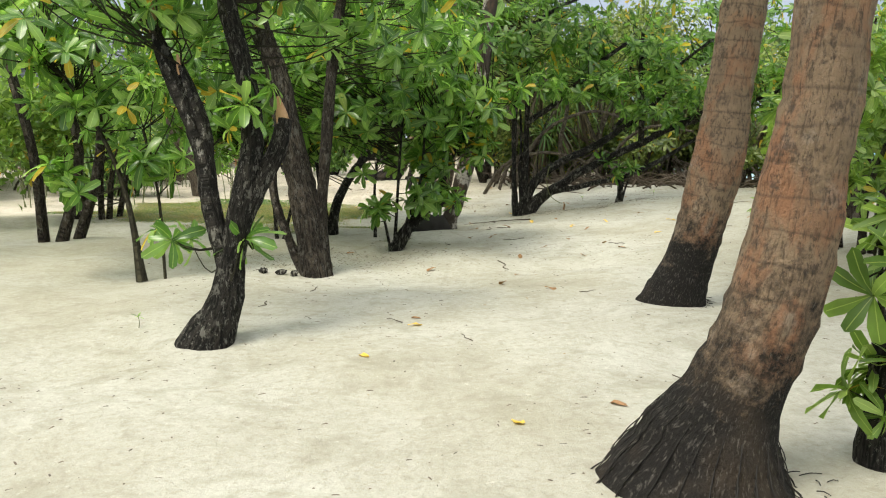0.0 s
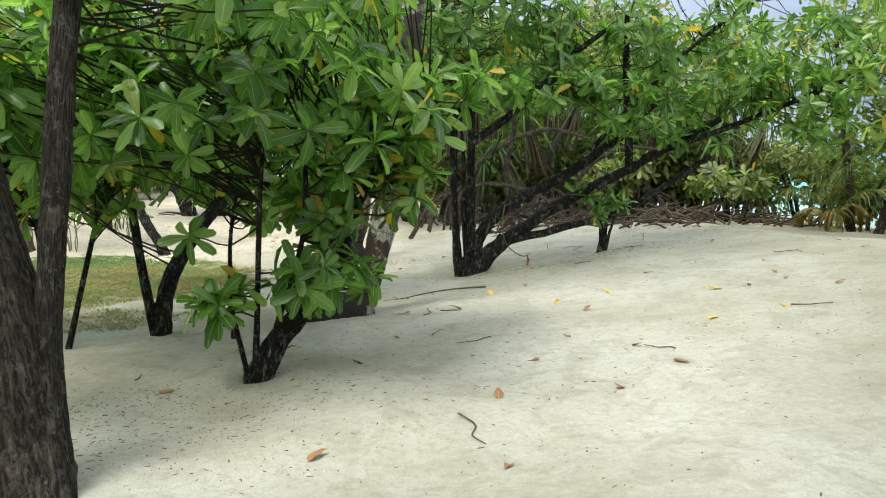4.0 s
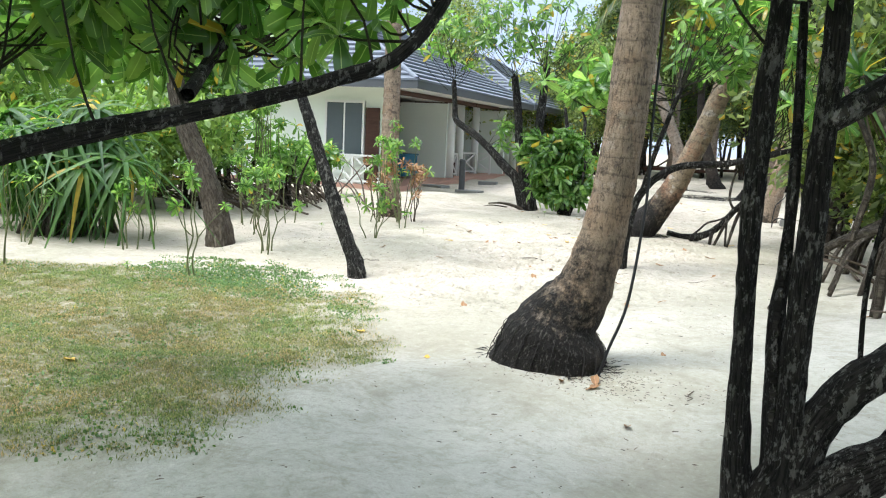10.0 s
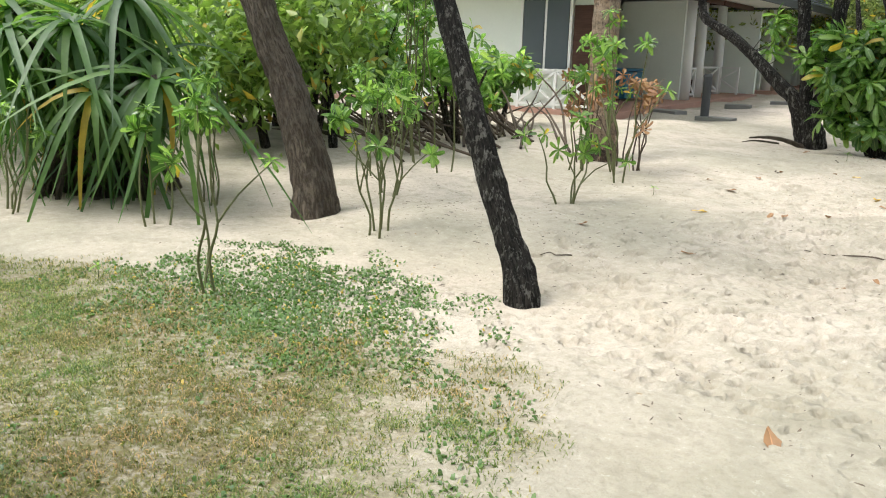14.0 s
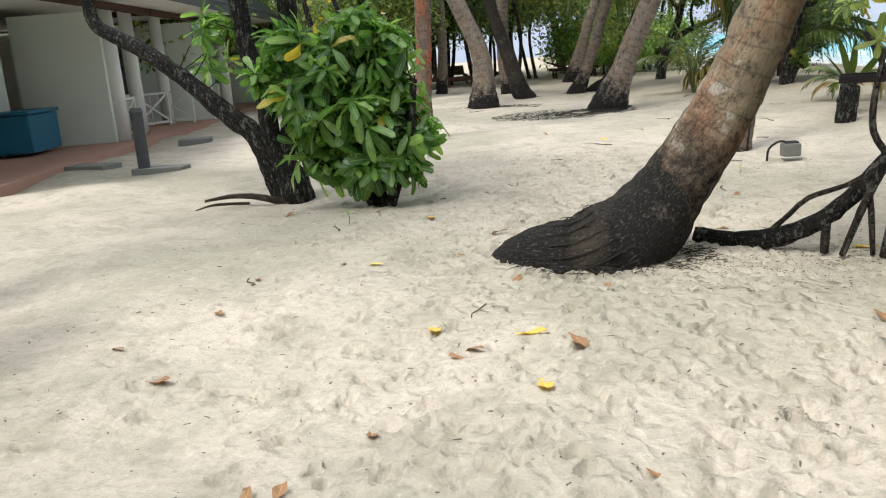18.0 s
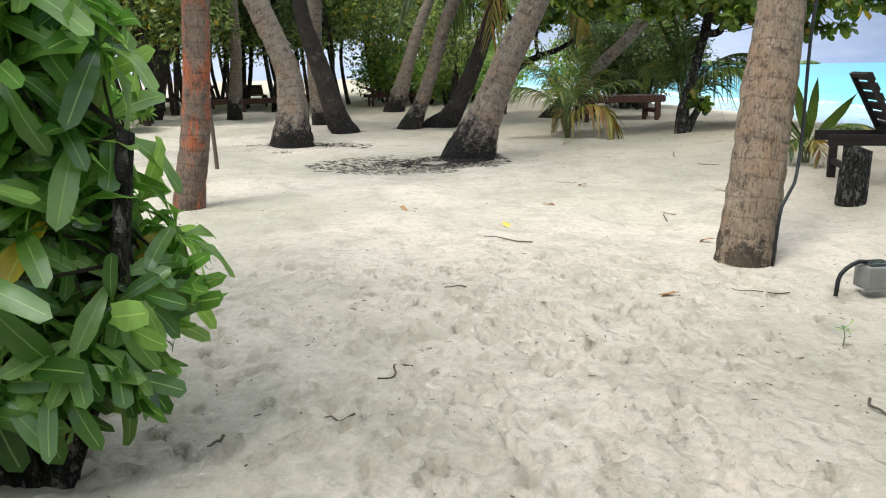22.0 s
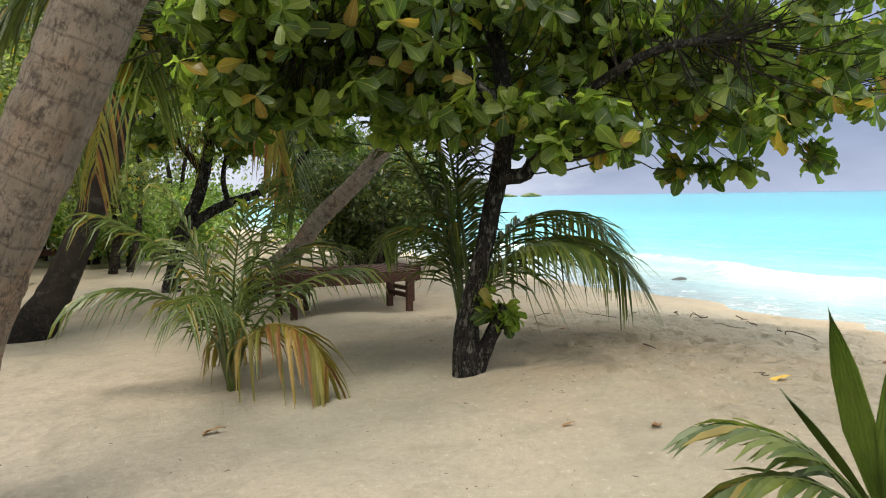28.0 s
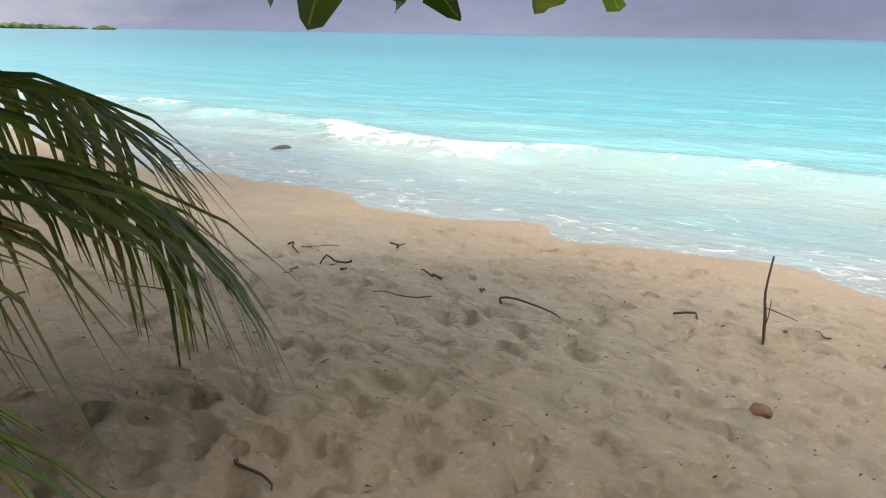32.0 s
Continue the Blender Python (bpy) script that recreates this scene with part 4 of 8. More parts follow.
PB_ORANGE = palm_bark("palm_bark_orange", (0.29, 0.205, 0.14), (0.32, 0.135, 0.07), 0.6, 0.95)
PB_LOW = palm_bark("palm_bark_low", (0.33, 0.255, 0.175), (0.31, 0.14, 0.075), 0.6, 1.4, pale=0.5, split=0.4)
PB_BAND = palm_bark("palm_bark_banded", (0.24, 0.17, 0.13), (0.45, 0.13, 0.055), 1.0, 0.10, 0.3)
PB_TAN = palm_bark("palm_bark_tan", (0.33, 0.25, 0.18), (0.38, 0.22, 0.12), 0.3, 0.95)
PB_CLEAN = palm_bark("palm_bark_clean", (0.33, 0.25, 0.18), (0.36, 0.20, 0.11), 0.35, 0.12, 0.8)
PB_GREY = palm_bark("palm_bark_grey", (0.30, 0.245, 0.195), (0.36, 0.19, 0.10), 0.3, 0.6, split=0.5)
PB_BLACK = palm_bark("palm_bark_black", (0.045, 0.038, 0.033), (0.10, 0.07, 0.05), 0.3, 0.5)
PB_PALE = palm_bark("palm_bark_pale", (0.075, 0.06, 0.05), (0.26, 0.13, 0.08), 0.3, 0.05, 0.3, 0.85)

palm([(1.14, 3.34, 0, 0.43), (1.17, 3.34, 0.12, 0.32), (1.25, 3.32, 0.39, 0.215), (1.34, 3.28, 0.65, 0.185), (1.4, 3.26, 0.89, 0.174), (1.44, 3.25, 1.13, 0.169), (1.46, 3.24, 1.36, 0.158), (1.49, 3.22, 1.58, 0.15), (1.52, 3.21, 2.01, 0.138)], PB_ORANGE, "coconut palm with rust-orange bark and a black swollen foot", 7.4, seed=1, skirt=1100)
palm([(2.05, 7.06, 0, 0.285), (2.18, 7.0, 0.36, 0.215), (2.27, 6.96, 0.73, 0.21), (2.34, 6.93, 1.09, 0.215), (2.40, 6.92, 1.43, 0.205), (2.43, 6.92, 1.77, 0.19), (2.47, 6.92, 2.1, 0.18)], PB_ORANGE, "leaning coconut palm with reddish ringed bark in sand", 7.8, seed=2)
palm_w = palm([(0.12, 13.13, 0.0, 0.155), (0.16, 13.14, 0.1, 0.125), (0.23, 13.16, 0.25, 0.125), (0.28, 13.17, 0.4, 0.125), (0.32, 13.18, 0.55, 0.13), (0.36, 13.2, 0.7, 0.138), (0.4, 13.21, 0.85, 0.14), (0.44, 13.22, 1.0, 0.137), (0.48, 13.23, 1.15, 0.137), (0.61, 13.29, 2.05, 0.125), (0.68, 13.35, 2.55, 0.12)], PB_PALE, "slim leaning palm with whitish peeling bark", 7.0, seed=3, skirt=0)
limb("root_boss", [(0.14, 13.13, gz(0.14, 13.13) - 0.02, 0.17), (-0.10, 13.06, gz(-0.10, 13.06) + 0.04, 0.21), (-0.37, 12.98, gz(-0.37, 12.98) + 0.0, 0.19), (-0.57, 12.93, gz(-0.57, 12.93) - 0.12, 0.1)], ROOTMAT, palm_w, "black mound of matted roots", sides=18, step=0.04, rough=0.16)
palm_e = palm([(-0.17, 18.6, 0, 0.45), (-0.12, 18.62, 0.0, 0.40), (-0.07, 18.63, 0.17, 0.31), (0.06, 18.66, 0.38, 0.235), (0.14, 18.69, 0.66, 0.195), (0.2, 18.71, 0.98, 0.17), (0.27, 18.75, 1.62, 0.155), (0.31, 18.8, 2.46, 0.15), (0.33, 18.85, 3.0, 0.15)], PB_TAN, "tan coconut palm with a broad black foot", 8.5, seed=4, fibres=200, skirt=1100)
limb("cable", [(0.47, 18.98, 3.3, 0.011), (0.45, 18.95, 2.28, 0.011), (0.46, 18.82, 1.63, 0.011), (0.49, 18.72, 1.15, 0.011), (0.46, 18.52, 0.39, 0.012), (0.36, 18.42, 0.0, 0.012), (0.28, 18.4, -0.3, 0.012)], CABLE, palm_e, "black cable hanging by the trunk", sides=6, step=0.08)
palm([(-6.33, 26.37, 0, 0.22), (-6.4, 26.45, 0.4, 0.195), (-6.47, 26.53, 0.87, 0.185), (-6.55, 26.66, 1.69, 0.175), (-6.62, 26.77, 2.50, 0.165)], PB_CLEAN, "upright palm with cracked tan bark beside the bungalow", 7.6, seed=5, fibres=0)
palm_b = palm([(-2.7, 27.9, -0.45, 0.17), (-2.5, 27.84, -0.25, 0.21), (-2.3, 27.76, -0.2, 0.275), (-2.01, 27.68, -0.18, 0.31), (-1.77, 27.68, -0.08, 0.335), (-1.58, 27.7, 0.07, 0.295), (-1.42, 27.73, 0.27, 0.245), (-1.27, 27.73, 0.48, 0.22), (-1.15, 27.71, 0.68, 0.212), (-1.02, 27.7, 0.93, 0.204), (-0.93, 27.68, 1.13, 0.194), (-0.83, 27.67, 1.36, 0.19), (-0.62, 27.67, 1.9, 0.18)], PB_LOW, "palm bent low over the sand, black foot, orange bark", 6.5, seed=6, fibres=0, flare=0.0, under=0.75, skirt=1100)
root_fibres(palm_b, -1.85, 27.62, 0.3, 0.46, 420, 1.6)
palm_v = palm([(0.10, 32.64, 0, 0.20), (0.19, 32.72, 0.38, 0.19), (0.28, 32.82, 0.99, 0.185), (0.38, 32.91, 1.56, 0.17), (0.46, 32.98, 2.04, 0.165), (0.57, 33.04, 2.41, 0.16)], PB_CLEAN, "grey palm with a black cable fixed to its trunk", 7.5, seed=7, fibres=0)
limb("cable", [(0.72, 32.85, 2.5, 0.012), (0.58, 32.8, 1.6, 0.012), (0.52, 32.72, 0.8, 0.012), (0.42, 32.6, 0.45, 0.012), (0.28, 32.5, 0.3, 0.012), (0.22, 32.46, -0.12, 0.012)], CABLE, palm_v, "black cable", sides=6, step=0.08)
palm([(-4.31, 35.2, 0, 0.155), (-4.27, 35.21, 0.26, 0.146), (-4.2, 35.22, 0.64, 0.135), (-4.16, 35.23, 1.02, 0.128), (-4.13, 35.24, 1.41, 0.125), (-4.11, 35.25, 1.8, 0.125), (-4.10, 35.26, 2.2, 0.124), (-4.09, 35.27, 2.59, 0.122), (-4.09, 35.28, 3.39, 0.12)], PB_BAND, "slender palm banded in orange and grey", 8.2, seed=8, fibres=12, old=0)
palm_r = palm([(-1.0, 38.9, 0, 0.36), (-0.84, 38.87, 0.38, 0.295), (-0.70, 38.84, 0.7, 0.24), (-0.45, 38.76, 1.33, 0.208), (-0.17, 38.68, 1.95, 0.2), (0.09, 38.6, 2.56, 0.19), (0.36, 38.5, 3.15, 0.19), (0.62, 38.42, 3.78, 0.185), (0.90, 38.34, 4.4, 0.18)], PB_GREY, "tall grey palm leaning seaward from a matted black foot", 9.0, seed=9, fibres=300, skirt=1100)
root_fibres(palm_r, -1.5, 38.3, 0.15, 1.1, 1900, 1.25, cx=-0.35)
palm_p = palm([(-3.66, 41.09, 0, 0.36), (-3.64, 41.07, 0.35, 0.31), (-3.62, 41.07, 0.71, 0.265), (-3.68, 41.06, 1.34, 0.205), (-4.0, 41.04, 2.14, 0.19), (-4.34, 41.03, 2.93, 0.185), (-4.65, 41.02, 3.72, 0.18), (-4.86, 41.0, 4.52, 0.175), (-5.08, 40.99, 5.31, 0.17)], PB_GREY, "grey palm curving away above a dark collar", 9.5, seed=10, fibres=300, skirt=1100)
root_fibres(palm_p, -3.62, 41.0, 0.25, 0.9, 900, 1.4)
palm([(-2.70, 44.1, 0, 0.27), (-2.9, 44.1, 0.3, 0.24), (-3.2, 44.08, 1.30, 0.19), (-3.5, 44.06, 2.31, 0.15), (-3.61, 44.03, 3.32, 0.125), (-3.6, 44, 4.32, 0.12), (-3.61, 43.94, 6.33, 0.12)], PB_BLACK, "black-stemmed palm bowed at the foot", 7.6, seed=11, fibres=30, old=7)
palm_q = palm([(-3.28, 46.1, 0, 0.21), (-3.36, 46.06, 1.28, 0.18), (-3.35, 46.03, 2.42, 0.18), (-3.21, 45.99, 3.57, 0.18), (-3.04, 45.95, 4.71, 0.17), (-2.57, 45.9, 5.85, 0.15), (-2.0, 45.85, 6.99, 0.15)], PB_GREY, "grey palm with a dark band round its trunk", 8.4, seed=12, fibres=20)
limb("band", [(-3.27, 46.01, 2.93, 0.205), (-3.26, 46.01, 3.01, 0.205)], CABLE, palm_q, "dark strap", sides=18, step=0)
palm([(-1.40, 44.6, 0, 0.24), (-1.15, 44.58, 0.5, 0.165), (-0.86, 44.55, 1.29, 0.145), (-0.54, 44.51, 2.33, 0.14), (-0.04, 44.46, 3.37, 0.135), (0.49, 44.42, 4.41, 0.13), (1.17, 44.36, 5.45, 0.13), (1.85, 44.31, 6.49, 0.15)], PB_GREY, "brown-grey palm leaning over towards the sea", 7.8, seed=13, fibres=20)
palm([(-0.75, 44.88, 0, 0.30), (-0.4, 44.86, 0.35, 0.22), (0.05, 44.82, 1.28, 0.17), (0.43, 44.78, 2.34, 0.16), (0.75, 44.74, 3.4, 0.155), (1.05, 44.7, 4.2, 0.14)], PB_BLACK, "short dark palm with a skirt of hanging fronds", 4.9, n=18, seed=14, fibres=20, old=3, fr=1.15)
palm([(-5.61, 49.11, 0, 0.2), (-5.47, 49.06, 1.53, 0.15), (-5.45, 49.03, 2.6, 0.13), (-5.47, 48.95, 5.3, 0.13), (-5.5, 48.9, 7.0, 0.115)], PB_GREY, "thin upright palm among the far loungers", 7.6, old=6, seed=15, fibres=0, sides=14)
palm([(-1.26, 51.99, 0, 0.32), (-0.86, 51.95, 1.2, 0.2), (-0.51, 51.91, 2.29, 0.17), (-0.07, 51.86, 3.38, 0.15), (0.5, 51.8, 4.6, 0.14)], PB_GREY, "pale palm leaning in front of the far thicket", 8.0, seed=16, fibres=0, sides=14)
palm([(-7.7, 49.3, 0, 0.2), (-7.41, 49.26, 1.26, 0.18), (-7.2, 49.22, 2.35, 0.14), (-7.1, 49.2, 4, 0.13)], PB_BLACK, "dark palm stem in front of the second bungalow", 8.4, seed=17, fibres=0, sides=14)
palm([(2.35, 47.25, 0, 0.22), (2.8, 47.12, 0.5, 0.17), (3.23, 47.01, 0.88, 0.15), (3.5, 46.93, 1.26, 0.145), (4.18, 46.7, 1.95, 0.135), (4.55, 46.58, 2.4, 0.13), (5.6, 46.3, 3.6, 0.125), (6.7, 46.0, 4.8, 0.12)], PB_GREY, "palm leaning out over the beach behind the bench", 5.4, seed=18, fibres=0, sides=14)


def young_palm(x, y, n, seed, label, size=1.0, old=2, az0=0.0):
    t_ = thing("young_coconut_palm", (x, y, gz(x, y)), label, "young palm", "young coconut palms")
    top = Vector((x, y, gz(x, y) - 0.02))
    fronds(t_, top, n, YOUNG, old, YOUNG_OLD, size, seed, az0)
    g = np.random.default_rng(seed)
    for a in g.uniform(0, 6.28, n):
        limb("stalk", [(x + g.normal(0, 0.02), y + g.normal(0, 0.02), top[2] - 0.03, 0.022 * size), (x + 0.12 * size * math.cos(a), y + 0.12 * size * math.sin(a), top[2] + 0.42 * size, 0.013 * size)], STEM, t_, sides=6, step=0.1)
    return t_


young_palm(1.06, 40.9, 10, 41, "young coconut palm with yellowing lower fronds", 0.98, 2)
p_ = thing("young_coconut_palm", (2.78, 36.4, gz(2.78, 36.4)), "coconut seedling with broad pleated leaves and yellowed fronds", "young palm", "young coconut palms")


def pleated(base, tip, width, face, mat=FROND):
    """An undivided leaf with pleats, from base to tip, its upper side turned to face (radians)."""
    rows, cols = 12, 15
    base, tip = Vector(base), Vector(tip)
    up = (tip - base).normalized()
    front = Vector((math.cos(face), math.sin(face), 0))
    front = (front - up * front.dot(up)).normalized()
    side, length = up.cross(front), (tip - base).length
    V = []
    for i_ in range(rows):
        u = i_ / (rows - 1)
        w = width / 2 * np.interp(u, [0, 0.15, 0.45, 0.75, 0.92, 1], [0.10, 0.45, 1.0, 0.8, 0.35, 0.03])
        for j_ in range(cols):
            v = j_ / (cols - 1) * 2 - 1
            V.append(base + up * length * u * (1 - 0.06 * abs(v)) + side * v * w + front * (0.012 * (j_ % 2) + 0.10 * abs(v) * w + 0.22 * length * u * (1 - u)))
    F_ = [[i_ * cols + j_, i_ * cols + j_ + 1, (i_ + 1) * cols + j_ + 1, (i_ + 1) * cols + j_] for i_ in range(rows - 1) for j_ in range(cols - 1)]
    link("broad_leaf", np.array(V), F_, mat, p_, "undivided pleated young leaf", {"rib": np.zeros(len(V))}, smooth=False)


for tip, width, face in (((2.598, 36.537, 1.186), 0.125, 0.75), ((2.83, 36.36, 1.16), 0.12, 1.0), ((3.25, 36.2, 0.95), 0.13, 0.7), ((2.44, 36.62, 0.85), 0.04, 0.5)):
    pleated((2.78, 36.4, gz(2.78, 36.4) + 0.2), tip, width, face)
for q, (az, rise, bend, ln, mt) in enumerate(((134, 68, 86, 0.9, FROND), (152, 62, 105, 0.78, FROND), (170, 58, 120, 0.62, FROND_OLD), (215, 64, 130, 0.55, FROND), (-45, 66, 95, 0.85, FROND), (-65, 60, 125, 0.8, FROND_OLD), (-30, 55, 80, 0.85, FROND), (120, 64, 75, 0.8, FROND), (260, 62, 140, 0.65, FROND_OLD))):
    ob = new("frond", frond_mesh("frond", ln, 11, rise, bend, mt, 0.42, 170 + q, 0.5, 0.36, 0.05))
    ob.parent = p_
    ob.matrix_basis = pose(0.01 * math.cos(q), 0.01 * math.sin(q), 0.12, 0, 0, az)
for q in range(6):
    a_ = q * 1.05
    limb("stalk", [(2.78 + 0.03 * math.cos(a_), 36.4 + 0.03 * math.sin(a_), gz(2.78, 36.4) - 0.03, 0.016), (2.78 + 0.07 * math.cos(a_), 36.4 + 0.07 * math.sin(a_), gz(2.78, 36.4) + 0.32, 0.009)], STEM, p_, sides=6, step=0.08)
p_ = young_palm(3.0, 40.6, 0, 43, "young coconut palm growing close behind the almond trunk", 1.25, 0)
for q, (az, rise, bend, ln) in enumerate(((16, 81, 124, 2.7), (6, 76, 130, 2.5), (165, 90, 25, 2.9), (100, 90, 30, 3.0), (130, 88, 50, 2.7), (60, 88, 40, 2.9), (60, 88, 92, 2.4), (-70, 82, 110, 2.0), (95, 84, 130, 2.4))):
    ob = new("frond", frond_mesh("frond", ln, 52, rise, bend, FROND, 0.42 if q < 2 else 0.27, 70 + q, 0.85 if q < 2 else 0.7, 0.26, 0.036))
    ob.parent = p_
    ob.matrix_basis = pose(0, 0, 0, 0, 0, az)
young_palm(8.6, 18.9, 6, 44, "coconut seedling with an orange-yellow stem at the beach edge", 0.8, 3)


# ---- broadleaf trees and shrubs ----
def tree(name, label, category, stems, blobs, bark, leaf, kind, seed, size=1.0, twigs=True, group="", shell=0.55, droop=0.0, rough=0.13, thick=0.95):
    """stems: polylines of (x, y, z, radius); the first point of each stem that starts low is set into the ground."""
    S = []
    for s in stems:
        s = [tuple(p) for p in s]
        if s[0][2] < 0.35 and len(s) and abs(s[0][2] - gz(s[0][0], s[0][1])) < 0.4:
            s[0] = (s[0][0], s[0][1], gz(s[0][0], s[0][1]) - 0.05, s[0][3])
            if s[0][3] > 0.06:
                d_ = np.array(s[1][:3]) - np.array(s[0][:3])
                s.insert(0, (s[0][0] - 0.3 * d_[0], s[0][1] - 0.3 * d_[1], s[0][2] - 0.25, s[0][3] * 1.05))
        S.append(s)
    b = S[0][1] if S[0][0][3] > 0.06 and len(S[0]) > 2 else S[0][0]
    t_ = thing(name, (b[0], b[1], b[2]), label, category, group)
    for q, s in enumerate(S):
        r0 = s[0][3]
        limb("trunk" if q == 0 else "branch", s, bark, t_, sides=(14 if r0 > 0.08 else 9) if twigs else 7, step=(0.07 if r0 > 0.06 else 0.12) if twigs else 0.3, rough=rough, seed=seed + q, flare=0.35 if q == 0 else 0)
    if blobs:
        crown(t_, blobs, kind, leaf, seed, size, S if twigs else None, shell, droop=droop, thick=thick)
    return t_


# first black-barked trees
tree_a = tree("naupaka_tree", "black-barked leaning tree with torn branch stubs", "tree",
     [[(-1.73, 5.802, 0.0, 0.195), (-1.593, 5.855, 0.223, 0.132), (-1.54, 5.897, 0.55, 0.105), (-1.498, 5.94, 0.804, 0.105), (-1.435, 5.982, 1.089, 0.105), (-1.393, 6.024, 1.384, 0.084), (-1.414, 6.077, 1.753, 0.082), (-1.498, 6.13, 2.122, 0.074), (-1.583, 6.182, 2.46, 0.069), (-1.688, 6.33, 3.083, 0.053)],
      [(-1.572, 5.887, 0.498, 0.079), (-1.688, 5.961, 0.93, 0.076), (-1.751, 6.013, 1.342, 0.072), (-1.888, 6.066, 1.669, 0.063), (-2.047, 6.119, 2.038, 0.053), (-2.121, 6.151, 2.27, 0.032)],
      [(-1.73, 6.003, 1.183, 0.063), (-1.751, 6.045, 1.5, 0.055), (-1.867, 6.087, 1.838, 0.044), (-1.92, 6.108, 1.975, 0.021)],
      [(-1.498, 5.94, 0.804, 0.09), (-1.371, 5.992, 1.078, 0.084), (-1.213, 6.035, 1.342, 0.076), (-1.15, 6.066, 1.584, 0.058)]],
     [(-1.58, 6.33, 3.083, 1.1, 0.8, 0.75, 95), (-2.43, 6.435, 2.766, 0.9, 0.7, 0.6, 50), (-0.95, 6.541, 2.555, 0.5, 0.5, 0.5, 22), (-2.0, 6.119, 0.709, 0.22, 0.25, 0.15, 5), (-1.32, 6.013, 0.709, 0.15, 0.2, 0.12, 4), (-1.48, 5.908, 1.764, 0.25, 0.2, 0.2, 6)],
     BARK_BLACK, NAUPAKA, "naupaka", 101, 0.95, thick=0.7)
for stub in ([(-1.161, 6.056, 1.5, 0.053), (-1.176, 6.072, 1.627, 0.036), (-1.203, 6.082, 1.753, 0.008)], [(-1.92, 6.108, 1.901, 0.03), (-1.931, 6.114, 1.985, 0.019), (-1.946, 6.119, 2.059, 0.005)], [(-2.11, 6.151, 2.186, 0.038), (-2.142, 6.161, 2.397, 0.021), (-2.163, 6.172, 2.502, 0.005)]):
    limb("torn_stub", stub, FRESHWOOD, tree_a, "split orange wood", sides=8, step=0.05, rough=0.3)
tree("naupaka_tree", "dark furrowed tree leaning back, bark torn orange", "tree",
     [[(-1.38, 8.89, 0, 0.20), (-1.43, 8.95, 0.26, 0.17), (-1.52, 9.02, 0.76, 0.165), (-1.64, 9.1, 1.26, 0.15), (-1.72, 9.15, 1.64, 0.13), (-1.83, 9.23, 2.14, 0.12), (-2.02, 9.3, 2.63, 0.11), (-2.3, 9.4, 3.4, 0.08)],
      [(-1.28, 8.9, 0, 0.085), (-1.32, 9.0, 0.57, 0.065), (-1.27, 9.11, 1.39, 0.062), (-1.22, 9.22, 2.14, 0.06), (-1.11, 9.34, 2.95, 0.055), (-0.9, 9.5, 4.0, 0.04)],
      [(-1.5, 8.91, 0, 0.07), (-1.70, 8.96, 0.32, 0.055), (-1.85, 9.02, 0.76, 0.05), (-1.87, 9.08, 1.13, 0.04)]],
     [(-1.6, 9.6, 3.6, 1.7, 1.1, 0.9, 50), (-2.9, 9.6, 3.2, 1.2, 0.9, 0.9, 45), (-0.6, 9.7, 2.7, 0.9, 0.7, 0.7, 60), (-2.6, 9.2, 2.3, 0.6, 0.5, 0.4, 25)],
     BARK_BROWN, NAUPAKA, "naupaka", 111, 1.0, thick=0.6)
tree("naupaka_shrub", "leafy naupaka clump leaning from a dark stem", "shrub",
     [[(-0.62, 10.85, 0, 0.09), (-0.45, 10.9, 0.18, 0.075), (-0.15, 11.0, 0.5, 0.06), (0.05, 11.1, 0.9, 0.05), (0.1, 11.2, 1.6, 0.04)],
      [(-0.62, 10.85, 0, 0.03), (-0.58, 10.85, 0.5, 0.02), (-0.55, 10.85, 1.0, 0.018), (-0.5, 10.9, 1.7, 0.015)],
      [(-0.58, 10.8, 0, 0.03), (-0.4, 10.8, 0.45, 0.02), (-0.25, 10.8, 0.9, 0.018), (-0.2, 10.9, 1.6, 0.015)],
      [(-0.66, 10.9, 0, 0.02), (-0.75, 10.9, 0.3, 0.016), (-0.8, 10.95, 0.6, 0.012)], [(0.05, 11.1, 0.9, 0.03), (0.35, 11.1, 1.5, 0.02), (0.7, 11.3, 1.9, 0.012)]],
     [(-0.75, 10.8, 0.42, 0.22, 0.2, 0.2, 9), (-0.15, 10.9, 0.62, 0.35, 0.3, 0.25, 22), (-0.6, 11.0, 1.95, 1.3, 0.9, 0.8, 130), (-1.9, 11.2, 2.0, 1.1, 0.9, 0.8, 95), (0.0, 11.2, 2.6, 0.9, 0.8, 0.8, 60), (-1.2, 11.3, 3.2, 1.7, 1.0, 0.9, 60), (-0.1, 10.9, 1.2, 0.4, 0.4, 0.3, 22), (0.5, 11.1, 1.65, 0.28, 0.25, 0.35, 20), (0.5, 11.1, 1.2, 0.18, 0.2, 0.2, 8), (0.9, 11.5, 2.0, 0.3, 0.3, 0.2, 10)],
     BARK_BLACK, NAUPAKA, "naupaka", 121, 1.0, thick=0.7)
